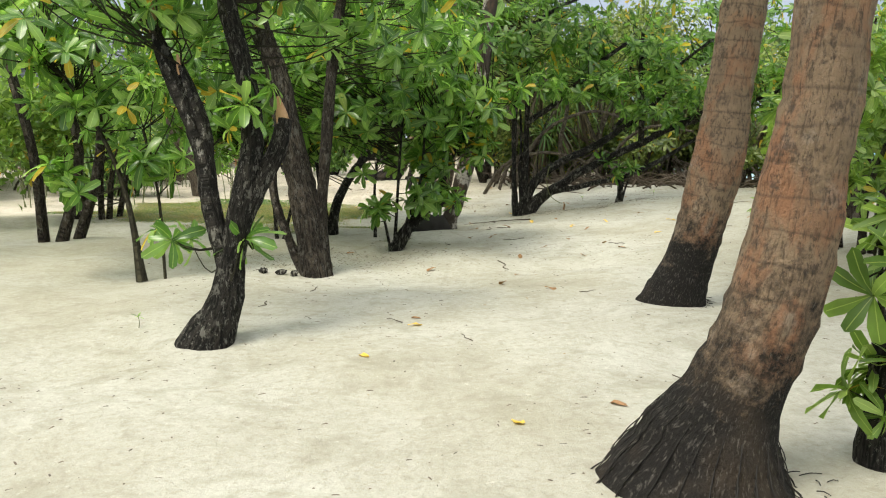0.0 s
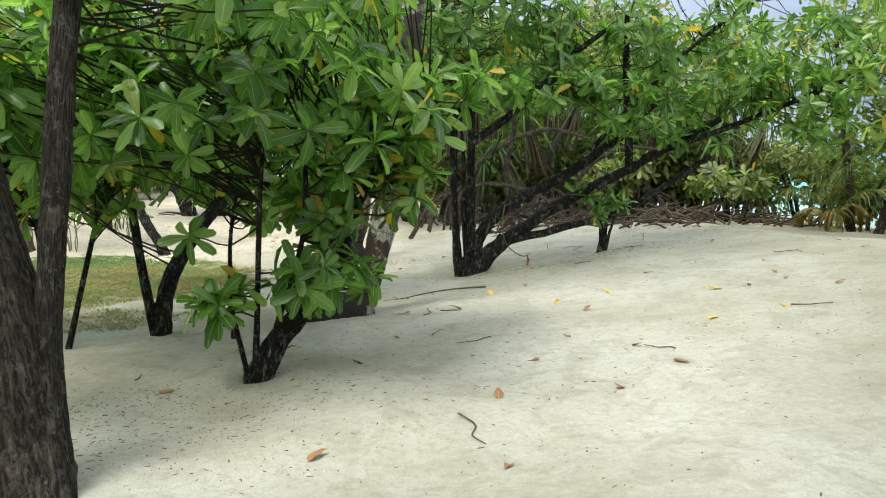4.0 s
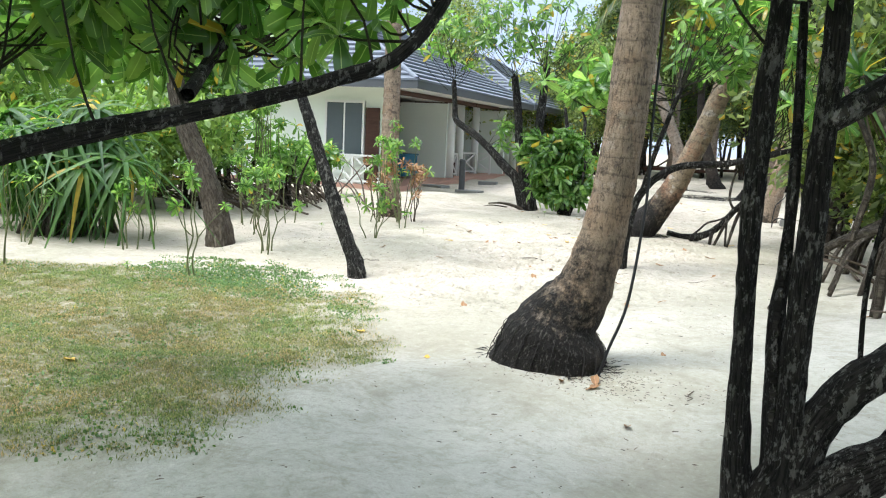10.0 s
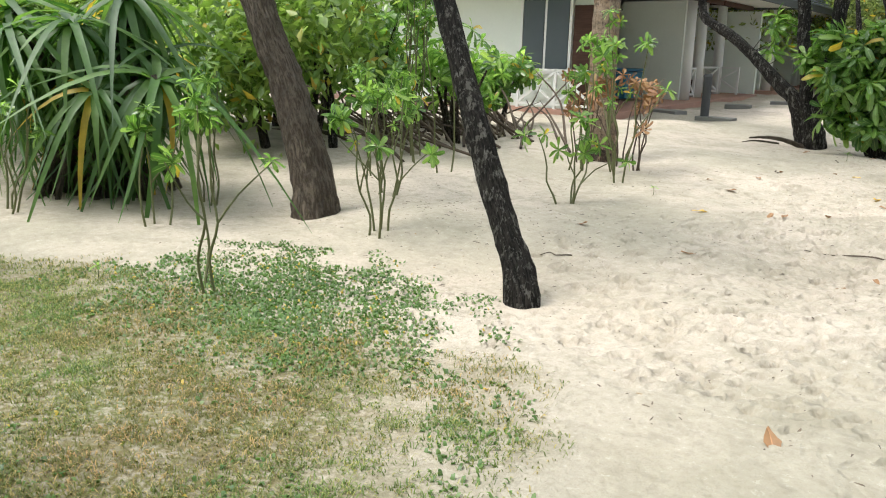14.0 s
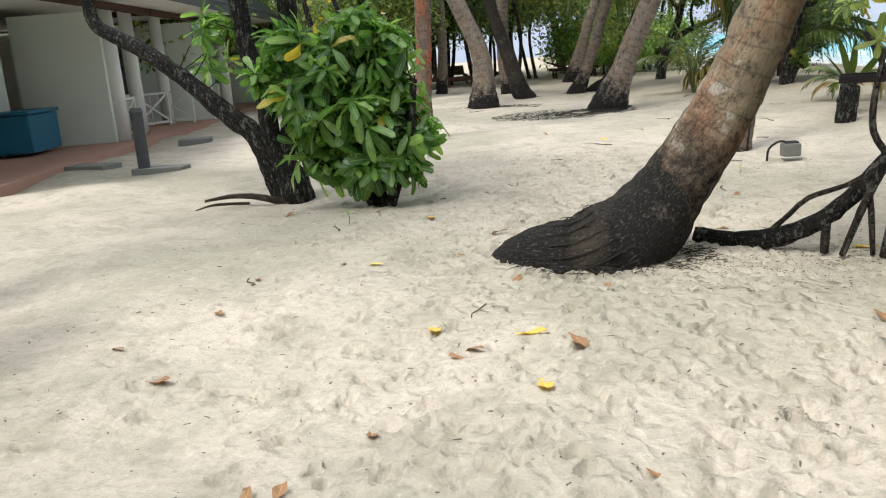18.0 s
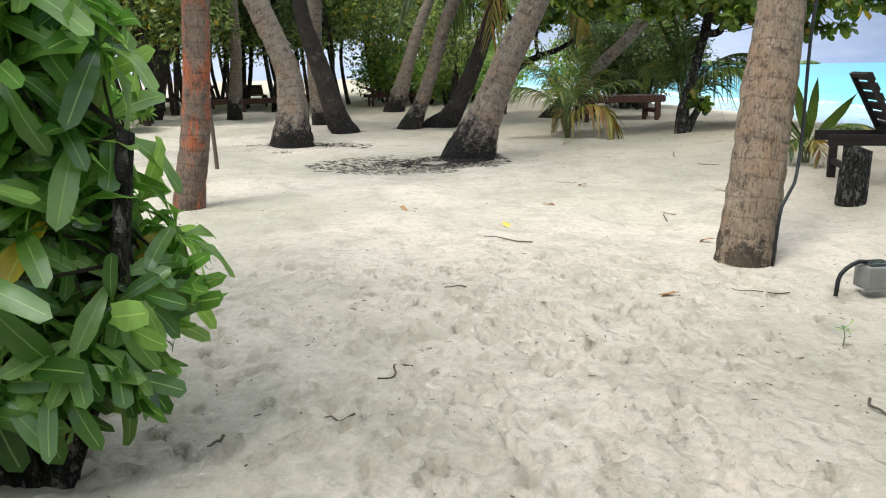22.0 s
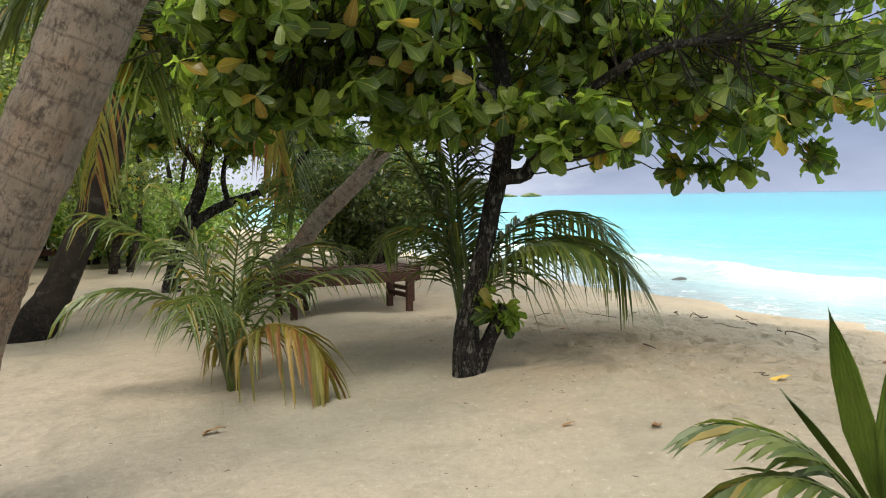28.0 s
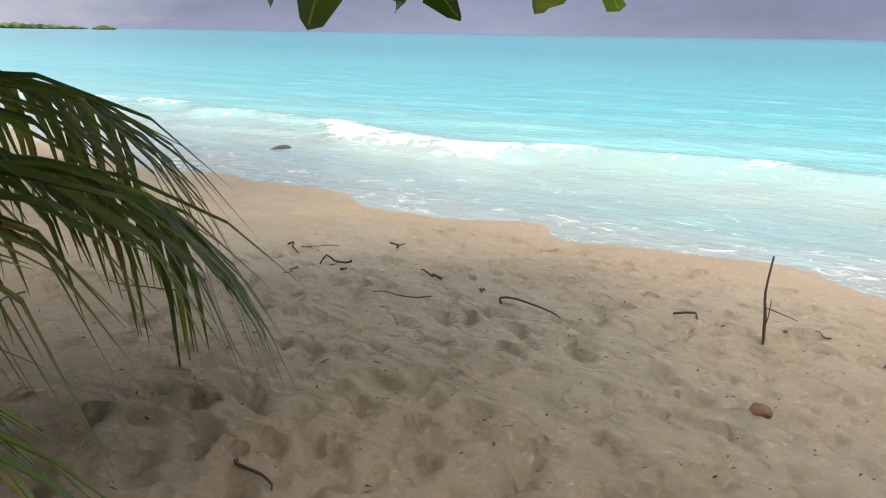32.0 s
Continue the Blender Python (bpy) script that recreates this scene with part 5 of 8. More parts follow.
tree("sapling", "thin forked sapling with drooping leaf tufts", "sapling",
     [[(-3.2, 8.55, 0, 0.05), (-3.3, 8.6, 0.6, 0.03), (-3.5, 8.7, 1.2, 0.025), (-3.9, 8.8, 1.9, 0.022), (-4.3, 8.9, 2.3, 0.02)], [(-3.0, 8.7, 0, 0.02), (-3.05, 8.75, 0.8, 0.015), (-3.2, 8.8, 1.5, 0.012)]],
     [(-3.9, 8.4, 1.0, 0.3, 0.25, 0.15, 7), (-3.6, 8.8, 2.1, 0.9, 0.6, 0.5, 40), (-4.4, 9.0, 2.8, 1.1, 0.7, 0.6, 55), (-3.0, 8.6, 1.2, 0.3, 0.3, 0.2, 8)],
     TWIG, NAUPAKA, "naupaka", 131, 1.0)
# the many-stemmed black tree with its long leaning limbs
treeD = [[(1.66, 16.44, -0.2, 0.15), (1.70, 16.46, -0.06, 0.13), (1.73, 16.46, 0.1, 0.09), (1.73, 16.46, 0.37, 0.064), (1.73, 16.46, 0.75, 0.061), (1.74, 16.46, 1.12, 0.06), (1.74, 16.46, 1.49, 0.056), (1.75, 16.46, 1.85, 0.055), (1.75, 16.46, 2.2, 0.054), (1.76, 16.46, 2.56, 0.052), (1.8, 16.7, 3.6, 0.04)],
         [(1.58, 16.43, -0.2, 0.10), (1.53, 16.44, 0.02, 0.075), (1.51, 16.44, 0.36, 0.054), (1.5, 16.44, 0.75, 0.049), (1.49, 16.43, 1.11, 0.049), (1.49, 16.43, 1.48, 0.05), (1.5, 16.44, 1.84, 0.05), (1.52, 16.44, 2.09, 0.046), (1.51, 16.44, 2.55, 0.035)],
         [(1.68, 16.48, 0.0, 0.065), (1.67, 16.5, 0.18, 0.052), (1.63, 16.52, 0.75, 0.036), (1.64, 16.52, 1.0, 0.03), (1.64, 16.52, 1.49, 0.024), (1.6, 16.6, 2.2, 0.02)],
         [(1.72, 16.46, 0.0, 0.10), (1.80, 16.47, 0.2, 0.09), (1.92, 16.48, 0.46, 0.085), (2.13, 16.5, 0.67, 0.082), (2.38, 16.54, 0.84, 0.08), (2.63, 16.57, 0.97, 0.077), (3.01, 16.61, 1.14, 0.074), (3.4, 16.65, 1.36, 0.07), (3.74, 16.7, 1.6, 0.062), (4.04, 16.73, 1.78, 0.05), (4.6, 16.8, 2.3, 0.04)],
         [(1.74, 16.46, -0.12, 0.13), (1.94, 16.47, 0.06, 0.12), (2.16, 16.49, 0.24, 0.10), (2.35, 16.51, 0.37, 0.088), (2.58, 16.54, 0.49, 0.08), (2.83, 16.57, 0.67, 0.078), (3.29, 16.62, 0.89, 0.076), (3.81, 16.68, 1.14, 0.074), (4.16, 16.72, 1.29, 0.07), (4.39, 16.77, 1.41, 0.066), (5.6, 16.9, 2.0, 0.045)],
         [(2.12, 16.48, 0.34, 0.06), (2.26, 16.5, 0.28, 0.064), (2.52, 16.53, 0.34, 0.058), (2.78, 16.56, 0.37, 0.054), (3.14, 16.6, 0.46, 0.051), (3.5, 16.64, 0.52, 0.05), (3.79, 16.68, 0.58, 0.05), (4.04, 16.71, 0.69, 0.05), (4.45, 16.75, 0.87, 0.046), (5.4, 16.8, 1.45, 0.035)],
         [(1.76, 16.46, 1.68, 0.06), (1.96, 16.48, 1.82, 0.06), (2.31, 16.52, 2.05, 0.057), (2.51, 16.55, 2.25, 0.054), (2.68, 16.57, 2.42, 0.049), (2.96, 16.73, 2.7, 0.045), (3.8, 16.9, 3.3, 0.035)],
         [(4.13, 16.74, 1.25, 0.06), (4.13, 16.74, 1.58, 0.056), (4.1, 16.74, 2.12, 0.052), (4.07, 16.73, 2.64, 0.046), (4.1, 16.8, 3.5, 0.035)],
         [(4.36, 16.77, 1.44, 0.05), (6.0, 16.7, 2.0, 0.04), (7.4, 16.4, 2.6, 0.03), (8.4, 16.3, 3.2, 0.02)],
         [(3.53, 16.68, 1.56, 0.04), (4.6, 16.9, 2.6, 0.035), (5.6, 17.0, 3.4, 0.03), (6.6, 17.1, 4.0, 0.02)],
         [(1.8, 16.7, 3.6, 0.035), (2.6, 17.0, 4.1, 0.03), (3.8, 17.1, 4.5, 0.02)],
         [(2.62, 16.65, 2.3, 0.03), (2.7, 16.0, 2.5, 0.025), (2.9, 15.5, 2.4, 0.015)]]
tree_d = tree("naupaka_tree", "black many-stemmed tree with long low limbs", "tree", treeD,
     [(1.8, 16.6, 3.4, 1.5, 1.0, 0.8, 90), (3.4, 16.6, 3.0, 1.5, 1.0, 0.8, 95), (5.2, 16.7, 2.6, 1.4, 0.9, 0.7, 90), (4.4, 16.5, 1.9, 0.8, 0.5, 0.3, 14), (2.5, 16.2, 2.4, 0.8, 0.5, 0.35, 20), (0.9, 16.4, 2.9, 0.8, 0.7, 0.6, 35), (6.6, 16.4, 2.2, 0.9, 0.7, 0.7, 55), (3.0, 17.0, 4.4, 2.2, 1.2, 0.8, 50), (6.0, 17.0, 3.7, 1.7, 1.1, 0.8, 60), (7.8, 16.3, 3.0, 1.1, 0.9, 0.9, 70), (0.8, 17.2, 4.2, 1.2, 1.0, 0.8, 70), (2.0, 15.0, 2.4, 0.4, 0.3, 0.2, 9), (3.0, 15.5, 2.3, 0.5, 0.4, 0.28, 17), (3.7, 15.7, 2.15, 0.5, 0.4, 0.33, 18)],
     BARK_BLACK, NAUPAKA, "naupaka", 141, 0.95, thick=0.85)
limb("vine", [(2.21, 16.4, 0.81, 0.010), (2.16, 16.36, 0.54, 0.009), (2.19, 16.34, 0.32, 0.009), (2.26, 16.33, 0.19, 0.008), (2.42, 16.32, 0.08, 0.008), (2.5, 16.3, 0.08, 0.006)], STEM, tree_d, "thin bent shoot", sides=5, step=0.05)
V, F, rib = blade(0.24, 0.12, 5, 0.5, 0.7, wave=0.2)
link("dead_leaf", roty(V, radians(84)) + np.array([2.5, 16.3, 0.09]), [f_ if f_[2] != f_[3] else f_[:3] for f_ in F], DEADLEAF, tree_d, "hanging brown leaf", {"rib": rib})
limb("branch", [(1.99, 16.5, 0.55, 0.012), (1.98, 16.5, 1.0, 0.012), (2.05, 16.52, 1.45, 0.011), (2.2, 16.55, 1.8, 0.01)], BARK_BLACK, tree_d, sides=6, step=0.08, rough=0.1)
tree("sapling", "small twiggy sapling under the leaning limbs", "sapling",
     [[(3.66, 16.62, 0, 0.075), (3.7, 16.64, 0.2, 0.05), (3.68, 16.66, 0.5, 0.03), (3.62, 16.66, 0.8, 0.02)], [(3.72, 16.63, 0, 0.04), (3.82, 16.66, 0.35, 0.022), (3.97, 16.7, 0.75, 0.015)], [(3.70, 16.63, 0, 0.04), (3.76, 16.66, 0.4, 0.025), (3.8, 16.68, 0.75, 0.015)]],
     [(3.78, 16.6, 0.7, 0.22, 0.2, 0.18, 6), (3.5, 16.6, 0.95, 0.2, 0.2, 0.12, 3)], BARK_BLACK, NAUPAKA, "naupaka", 151, 0.9)
# bare leaning stems near the lawn
tree("leaning_trunk", "bare black leaning trunk with pale flecks", "tree",
     [[(-3.62, 21.08, 0, 0.105), (-3.69, 21.12, -0.1, 0.095), (-3.87, 21.17, 0.2, 0.09), (-4.06, 21.22, 0.55, 0.087), (-4.3, 21.28, 1.0, 0.083), (-4.55, 21.34, 1.5, 0.08), (-4.8, 21.4, 2.0, 0.073), (-5.3, 21.5, 3.0, 0.06)]],
     [(-5.2, 21.6, 3.9, 1.3, 1.1, 0.8, 80)], BARK_BLACK, NAUPAKA, "naupaka", 161)
tree("leaning_trunk", "grey-brown leaning trunk with flaking bark", "tree",
     [[(-6.43, 21.68, 0, 0.23), (-6.5, 21.69, 0.1, 0.19), (-6.57, 21.69, 0.3, 0.17), (-6.77, 21.66, 0.89, 0.16), (-7.02, 21.59, 1.48, 0.135), (-7.22, 21.57, 2.08, 0.125), (-7.5, 21.6, 3.2, 0.1)]],
     [(-7.5, 21.8, 3.9, 1.5, 1.3, 0.8, 90)], BARK_GREY, NAUPAKA, "naupaka", 171)
tree("leaning_trunk", "thin dark stem bent over the sand", "tree",
     [[(-0.9, 23.5, 0, 0.09), (-0.85, 23.55, 0.4, 0.06), (-0.7, 23.6, 0.9, 0.055), (-0.3, 23.7, 1.25, 0.05), (0.4, 23.8, 1.35, 0.045), (1.1, 23.9, 1.55, 0.03)], [(-0.7, 23.6, 0.9, 0.04), (-0.55, 23.6, 1.5, 0.035), (-0.3, 23.6, 2.3, 0.03)]],
     [(0.4, 24.2, 3.0, 1.0, 0.8, 0.7, 60), (1.3, 24.0, 2.1, 0.5, 0.4, 0.3, 14), (-1.1, 22.9, 2.3, 0.7, 0.6, 0.35, 24)], BARK_BLACK, NAUPAKA, "naupaka", 181)
# forked brown tree by the bungalow and the bush in front of it
tree("forked_tree", "brown furrowed tree with a long low side limb", "tree",
     [[(-5.02, 30.62, 0, 0.2), (-5.04, 30.61, 0.09, 0.185), (-5.12, 30.6, 0.32, 0.15), (-5.2, 30.6, 0.57, 0.115), (-5.24, 30.6, 1.03, 0.10), (-5.36, 30.6, 1.55, 0.10), (-5.42, 30.62, 2.04, 0.092), (-5.6, 30.7, 3.0, 0.08)],
      [(-5.12, 30.6, 0.25, 0.13), (-5.38, 30.62, 0.57, 0.115), (-5.6, 30.66, 0.76, 0.107), (-5.86, 30.7, 0.98, 0.102), (-6.12, 30.75, 1.2, 0.098), (-6.4, 30.8, 1.42, 0.094), (-6.7, 30.86, 1.62, 0.09), (-7.05, 30.93, 1.8, 0.085), (-7.24, 30.97, 1.94, 0.077), (-7.28, 30.98, 2.15, 0.066), (-7.35, 31.0, 2.9, 0.05)],
      [(-5.08, 30.6, 0.3, 0.12), (-4.96, 30.68, 0.75, 0.12), (-4.93, 30.7, 1.26, 0.11), (-4.92, 30.72, 1.76, 0.104), (-4.91, 30.74, 2.1, 0.10), (-4.85, 30.85, 3.2, 0.08)]],
     [(-5.4, 31.0, 4.2, 1.9, 1.5, 0.9, 70), (-7.3, 30.9, 3.9, 1.1, 1.0, 0.7, 22), (-5.8, 31.0, 1.65, 0.3, 0.3, 0.3, 10)], BARK_BLACK, NAUPAKA, "naupaka", 191)
tree("naupaka_bush", "dense bright green naupaka bush on the sand", "bush",
     [[(-3.95, 30.05, 0, 0.10), (-3.97, 30.07, 0.25, 0.06), (-4.05, 30.15, 0.8, 0.035), (-4.1, 30.2, 1.4, 0.02)], [(-3.98, 30.0, 0, 0.06), (-4.3, 30.1, 0.5, 0.04), (-4.5, 30.2, 1.2, 0.03)], [(-3.86, 30.0, 0, 0.06), (-3.6, 30.0, 0.5, 0.04), (-3.5, 30.0, 1.1, 0.03)]],
     [(-4.72, 30.0, 1.5, 0.2, 0.3, 0.18, 15), (-5.02, 29.95, 1.22, 0.16, 0.2, 0.1, 6), (-4.4, 30.1, 1.3, 0.38, 0.38, 0.32, 48), (-4.05, 30.1, 1.62, 0.22, 0.3, 0.18, 16), (-3.76, 30.15, 1.42, 0.2, 0.3, 0.24, 17), (-3.8, 30.15, 0.98, 0.26, 0.35, 0.28, 34), (-3.55, 30.2, 0.6, 0.16, 0.28, 0.18, 17), (-4.1, 30.05, 0.72, 0.38, 0.38, 0.32, 46), (-4.66, 30.0, 0.92, 0.22, 0.3, 0.26, 20), (-4.6, 30.0, 0.52, 0.2, 0.25, 0.18, 10), (-4.15, 29.98, 0.34, 0.34, 0.3, 0.14, 26), (-3.76, 30.08, 0.36, 0.22, 0.28, 0.15, 18), (-3.95, 29.9, 0.28, 0.25, 0.12, 0.1, 9)],
     BARK_BLACK, NAUPAKA, "large", 201, 0.95, shell=0.3, thick=0.9, droop=0.15)
tree("broadleaf_tree", "small dark tree with thin forked limbs in sand", "tree",
     [[(-6.6, 38.2, 0, 0.17), (-6.55, 38.2, 0.5, 0.12), (-6.5, 38.25, 0.9, 0.10), (-6.7, 38.3, 1.6, 0.07), (-6.9, 38.3, 2.6, 0.05)], [(-6.52, 38.2, 0.8, 0.08), (-6.25, 38.25, 1.4, 0.065), (-6.2, 38.3, 2.2, 0.05), (-6.4, 38.3, 3.0, 0.035), (-5.9, 38.3, 3.8, 0.02)]],
     [(-6.9, 38.6, 4.4, 1.2, 1.0, 0.7, 50)], BARK_BLACK, NAUPAKA_FAR, "naupaka", 211)

tree("naupaka_tree", "thin dark-stemmed leafy tree before the bungalow wall", "tree",
     [[(-9.3, 24.3, 0, 0.07), (-9.35, 24.3, 0.7, 0.055), (-9.3, 24.3, 1.5, 0.05), (-9.5, 24.4, 2.4, 0.04), (-9.3, 24.5, 3.3, 0.03)], [(-9.3, 24.3, 1.3, 0.035), (-8.9, 24.4, 2.0, 0.03), (-8.6, 24.5, 2.8, 0.02)], [(-9.35, 24.3, 0.7, 0.03), (-9.9, 24.4, 1.6, 0.025), (-10.2, 24.5, 2.4, 0.018)]],
     [(-9.3, 24.4, 3.0, 0.9, 0.7, 0.6, 70), (-8.7, 24.5, 2.4, 0.55, 0.5, 0.4, 34), (-10.1, 24.5, 2.3, 0.7, 0.6, 0.5, 50), (-9.6, 24.4, 1.7, 0.4, 0.4, 0.3, 18), (-10.6, 24.6, 3.0, 0.8, 0.7, 0.6, 55)], BARK_BLACK, NAUPAKA, "naupaka", 196, 0.95)

# sea almond over the beach
tree("sea_almond_tree", "low spreading sea almond with broad drooping leaves", "tree",
     [[(2.80, 40.13, 0.2, 0.125), (2.79, 40.13, 0.5, 0.10), (2.82, 40.12, 0.69, 0.088), (2.89, 40.09, 1.0, 0.077), (2.96, 40.06, 1.3, 0.071), (3.0, 40.04, 1.55, 0.07), (3.06, 40.02, 1.8, 0.073), (3.05, 39.9, 2.3, 0.07), (3.0, 40.1, 3.0, 0.05), (2.6, 40.4, 3.8, 0.035)],
      [(3.05, 40.02, 1.76, 0.07), (3.25, 39.92, 1.8, 0.063), (3.32, 39.88, 1.97, 0.056), (3.6, 39.85, 2.35, 0.055), (4.3, 40.1, 2.65, 0.045), (5.3, 40.3, 2.75, 0.035), (6.4, 40.4, 2.6, 0.02)],
      [(2.85, 40.1, 0.25, 0.07), (2.96, 40.05, 0.47, 0.06), (3.04, 40.01, 0.63, 0.05), (3.07, 40.0, 0.75, 0.035)],
      [(3.05, 39.9, 2.3, 0.05), (2.4, 39.9, 2.7, 0.045), (1.7, 40.1, 2.85, 0.035), (1.1, 40.3, 2.95, 0.02)],
      [(3.6, 39.85, 2.35, 0.04), (4.0, 39.3, 2.7, 0.035), (4.6, 39.0, 2.8, 0.02)]],
     [(1.9, 40.3, 3.05, 1.2, 1.1, 0.8, 115), (3.6, 40.4, 3.1, 1.5, 1.2, 0.8, 120), (5.0, 40.5, 2.9, 1.3, 1.1, 0.65, 95), (6.2, 40.4, 2.5, 0.9, 0.8, 0.45, 50), (1.2, 40.6, 3.0, 0.75, 0.8, 0.7, 50), (1.3, 40.5, 2.4, 0.5, 0.45, 0.3, 22), (2.2, 40.2, 2.45, 0.6, 0.45, 0.3, 24), (2.55, 39.72, 2.2, 0.25, 0.18, 0.14, 9), (2.9, 39.6, 2.2, 0.25, 0.18, 0.13, 9), (3.25, 39.5, 2.2, 0.22, 0.16, 0.13, 8), (2.25, 39.95, 2.25, 0.3, 0.25, 0.16, 10), (3.55, 39.3, 2.22, 0.22, 0.16, 0.13, 7), (4.2, 40.3, 3.8, 1.2, 1.0, 0.45, 50), (3.08, 39.98, 0.66, 0.12, 0.1, 0.12, 3), (2.92, 40.03, 0.8, 0.12, 0.1, 0.18, 3), (3.8, 40.2, 2.15, 0.7, 0.5, 0.2, 16), (4.6, 39.6, 2.5, 0.7, 0.6, 0.35, 26), (2.8, 40.6, 3.6, 2.0, 1.3, 0.45, 80), (5.4, 39.4, 3.1, 1.2, 0.9, 0.6, 70), (6.7, 39.7, 2.75, 0.8, 0.7, 0.45, 40), (3.57, 38.98, 2.0, 0.16, 0.12, 0.1, 3), (3.2, 39.4, 1.98, 0.16, 0.12, 0.08, 3), (3.5, 39.4, 1.95, 0.14, 0.12, 0.08, 2), (4.45, 38.6, 2.2, 0.2, 0.15, 0.1, 3), (5.1, 38.45, 2.25, 0.22, 0.15, 0.14, 3), (5.0, 39.4, 2.15, 0.4, 0.25, 0.16, 4), (4.55, 39.6, 2.15, 0.35, 0.25, 0.16, 3), (2.0, 41.9, 2.8, 0.8, 0.7, 0.4, 40), (2.7, 41.4, 2.8, 0.7, 0.6, 0.4, 30), (0.9, 42.2, 3.1, 1.0, 0.8, 0.7, 55), (6.5, 39.85, 1.95, 0.25, 0.2, 0.12, 5), (4.76, 39.94, 1.84, 0.15, 0.12, 0.06, 3), (4.95, 39.75, 1.8, 0.15, 0.12, 0.06, 3), (5.12, 39.5, 1.84, 0.15, 0.12, 0.06, 3), (4.8, 40.8, 3.5, 1.6, 1.2, 0.4, 55)],
     BARK_BLACK, ALMOND, "almond", 221, 0.8, droop=0.35, shell=0.3, thick=1.5)


# ---- pandanus and thickets ----
def strap_tuft(n, length, width, seed, lo, hi, droop):
    g = np.random.default_rng(seed)
    VV, FF, n0 = [], [], 0
    for q in range(n):
        V, F, rib = blade(length * g.uniform(0.7, 1.15), width, 7, droop * g.uniform(0.6, 1.5), 0.5, "strap")
        V = rotz(roty(V, -radians(lo + (hi - lo) * (q + 0.5) / n + g.uniform(-8, 8))), q * 2.399)
        VV.append(V)
        FF += [[a + n0 for a in f_] for f_ in F]
        n0 += len(V)
    return np.vstack(VV), FF, np.zeros(n0)


TUFTS = [strap_tuft(26, 0.95, 0.055, 60 + q, -35, 80, 1.3) for q in range(3)]
BROAD = [strap_tuft(44, 0.9, 0.075, 65 + q, -75, 45, 2.0) for q in range(3)]
DRY = [strap_tuft(30, 1.15, 0.05, 70 + q, -89, -66, 0.25) for q in range(2)]


def pandanus(x, y, heads, seed, label, root_r=0.8, root_h=1.0, nroot=26, dry=True, straps=None):
    """A screw pine: prop roots, limbs and a tuft of strap leaves on each head (dx, dy, z)."""
    g = np.random.default_rng(seed)
    z0 = gz(x, y)
    t_ = thing("pandanus", (x, y, z0), label, "screw pine", "screw pines")
    hub = (x, y, z0 + root_h)
    for hx, hy, hz in heads:
        mid = (x + hx * 0.45 + g.normal(0, 0.1), y + hy * 0.45 + g.normal(0, 0.1), hub[2] + (hz - root_h) * 0.35)
        limb("limb", [(*hub, 0.085), (*mid, 0.075), (x + hx, y + hy, z0 + hz, 0.06)], ROOT, t_, sides=9, step=0.1, rough=0.1, seed=seed)
    if nroot:
        for q in range(nroot):
            a, rr = g.uniform(0, 6.28), root_r * g.uniform(0.25, 1.0)
            ex, ey = x + rr * math.cos(a), y + rr * math.sin(a)
            sx, sy_ = x + 0.12 * math.cos(a), y + 0.12 * math.sin(a)
            limb("prop_root", [(sx, sy_, z0 + root_h * g.uniform(0.5, 1.05), 0.03), (x + rr * 0.75 * math.cos(a), y + rr * 0.75 * math.sin(a), z0 + root_h * 0.5, 0.026), (ex, ey, gz(ex, ey) - 0.03, 0.03)], ROOT, t_, sides=7, step=0.12, rough=0.08)
    P = np.array([(x + a, y + b, z0 + c) for a, b, c in heads])
    A = np.array([(a * 0.5, b * 0.5, 1.2) for a, b, c in heads]) + g.normal(0, 0.15, (len(heads), 3))
    V, F, R = scatter(straps or TUFTS, P, A, g.uniform(0.85, 1.15, len(P)), seed)
    link("leaves", V, F, PANDAN, t_, "", {"rib": R})
    if dry:
        V, F, R = scatter(DRY, P - [0, 0, 0.08], A, g.uniform(0.9, 1.3, len(P)), seed + 1)
        link("dead_leaves", V, F, PANDAN_DRY, t_, "hanging dead straps", {"rib": R})
    return t_


pandanus(2.7, 24.4, [(-0.9, -0.2, 2.6), (0.2, -0.6, 3.0), (0.9, 0.3, 2.5), (-0.2, 0.6, 3.3), (0.3, -0.9, 1.5)], 301, "grey screw pine on arching prop roots", 1.5, 1.1, 38)
pandanus(4.6, 23.4, [(-0.7, -0.3, 2.4), (0.5, -0.5, 2.8), (0.2, 0.6, 3.1), (-1.2, 0.2, 1.7)], 302, "screw pine in the dark thicket", 1.2, 1.0, 30)
pandanus(6.4, 22.6, [(-0.6, -0.4, 2.1), (0.4, -0.4, 2.5), (0.8, 0.5, 2.2), (-0.9, 0.4, 1.5)], 303, "screw pine in the dark thicket", 1.1, 0.8, 24)
pandanus(8.3, 21.9, [(-0.6, -0.3, 1.8), (0.5, -0.3, 2.2), (0.1, 0.5, 2.4)], 304, "screw pine at the beach edge", 1.0, 0.7, 20)
pandanus(-8.5, 20.75, [(-0.5, -0.3, 1.35), (0.45, -0.45, 1.55), (0.75, 0.2, 1.3), (0.0, 0.3, 1.9), (-0.9, 0.3, 1.2), (0.2, -0.2, 1.1), (-0.3, -0.6, 1.0), (-0.7, -0.5, 1.7), (0.6, 0.0, 1.8), (0.9, -0.5, 1.0), (-1.1, -0.2, 0.9), (0.0, -0.8, 1.5), (1.2, -0.1, 1.1)], 305, "dense green screw pine at the edge of the lawn", 0.8, 0.7, 40, False, BROAD)
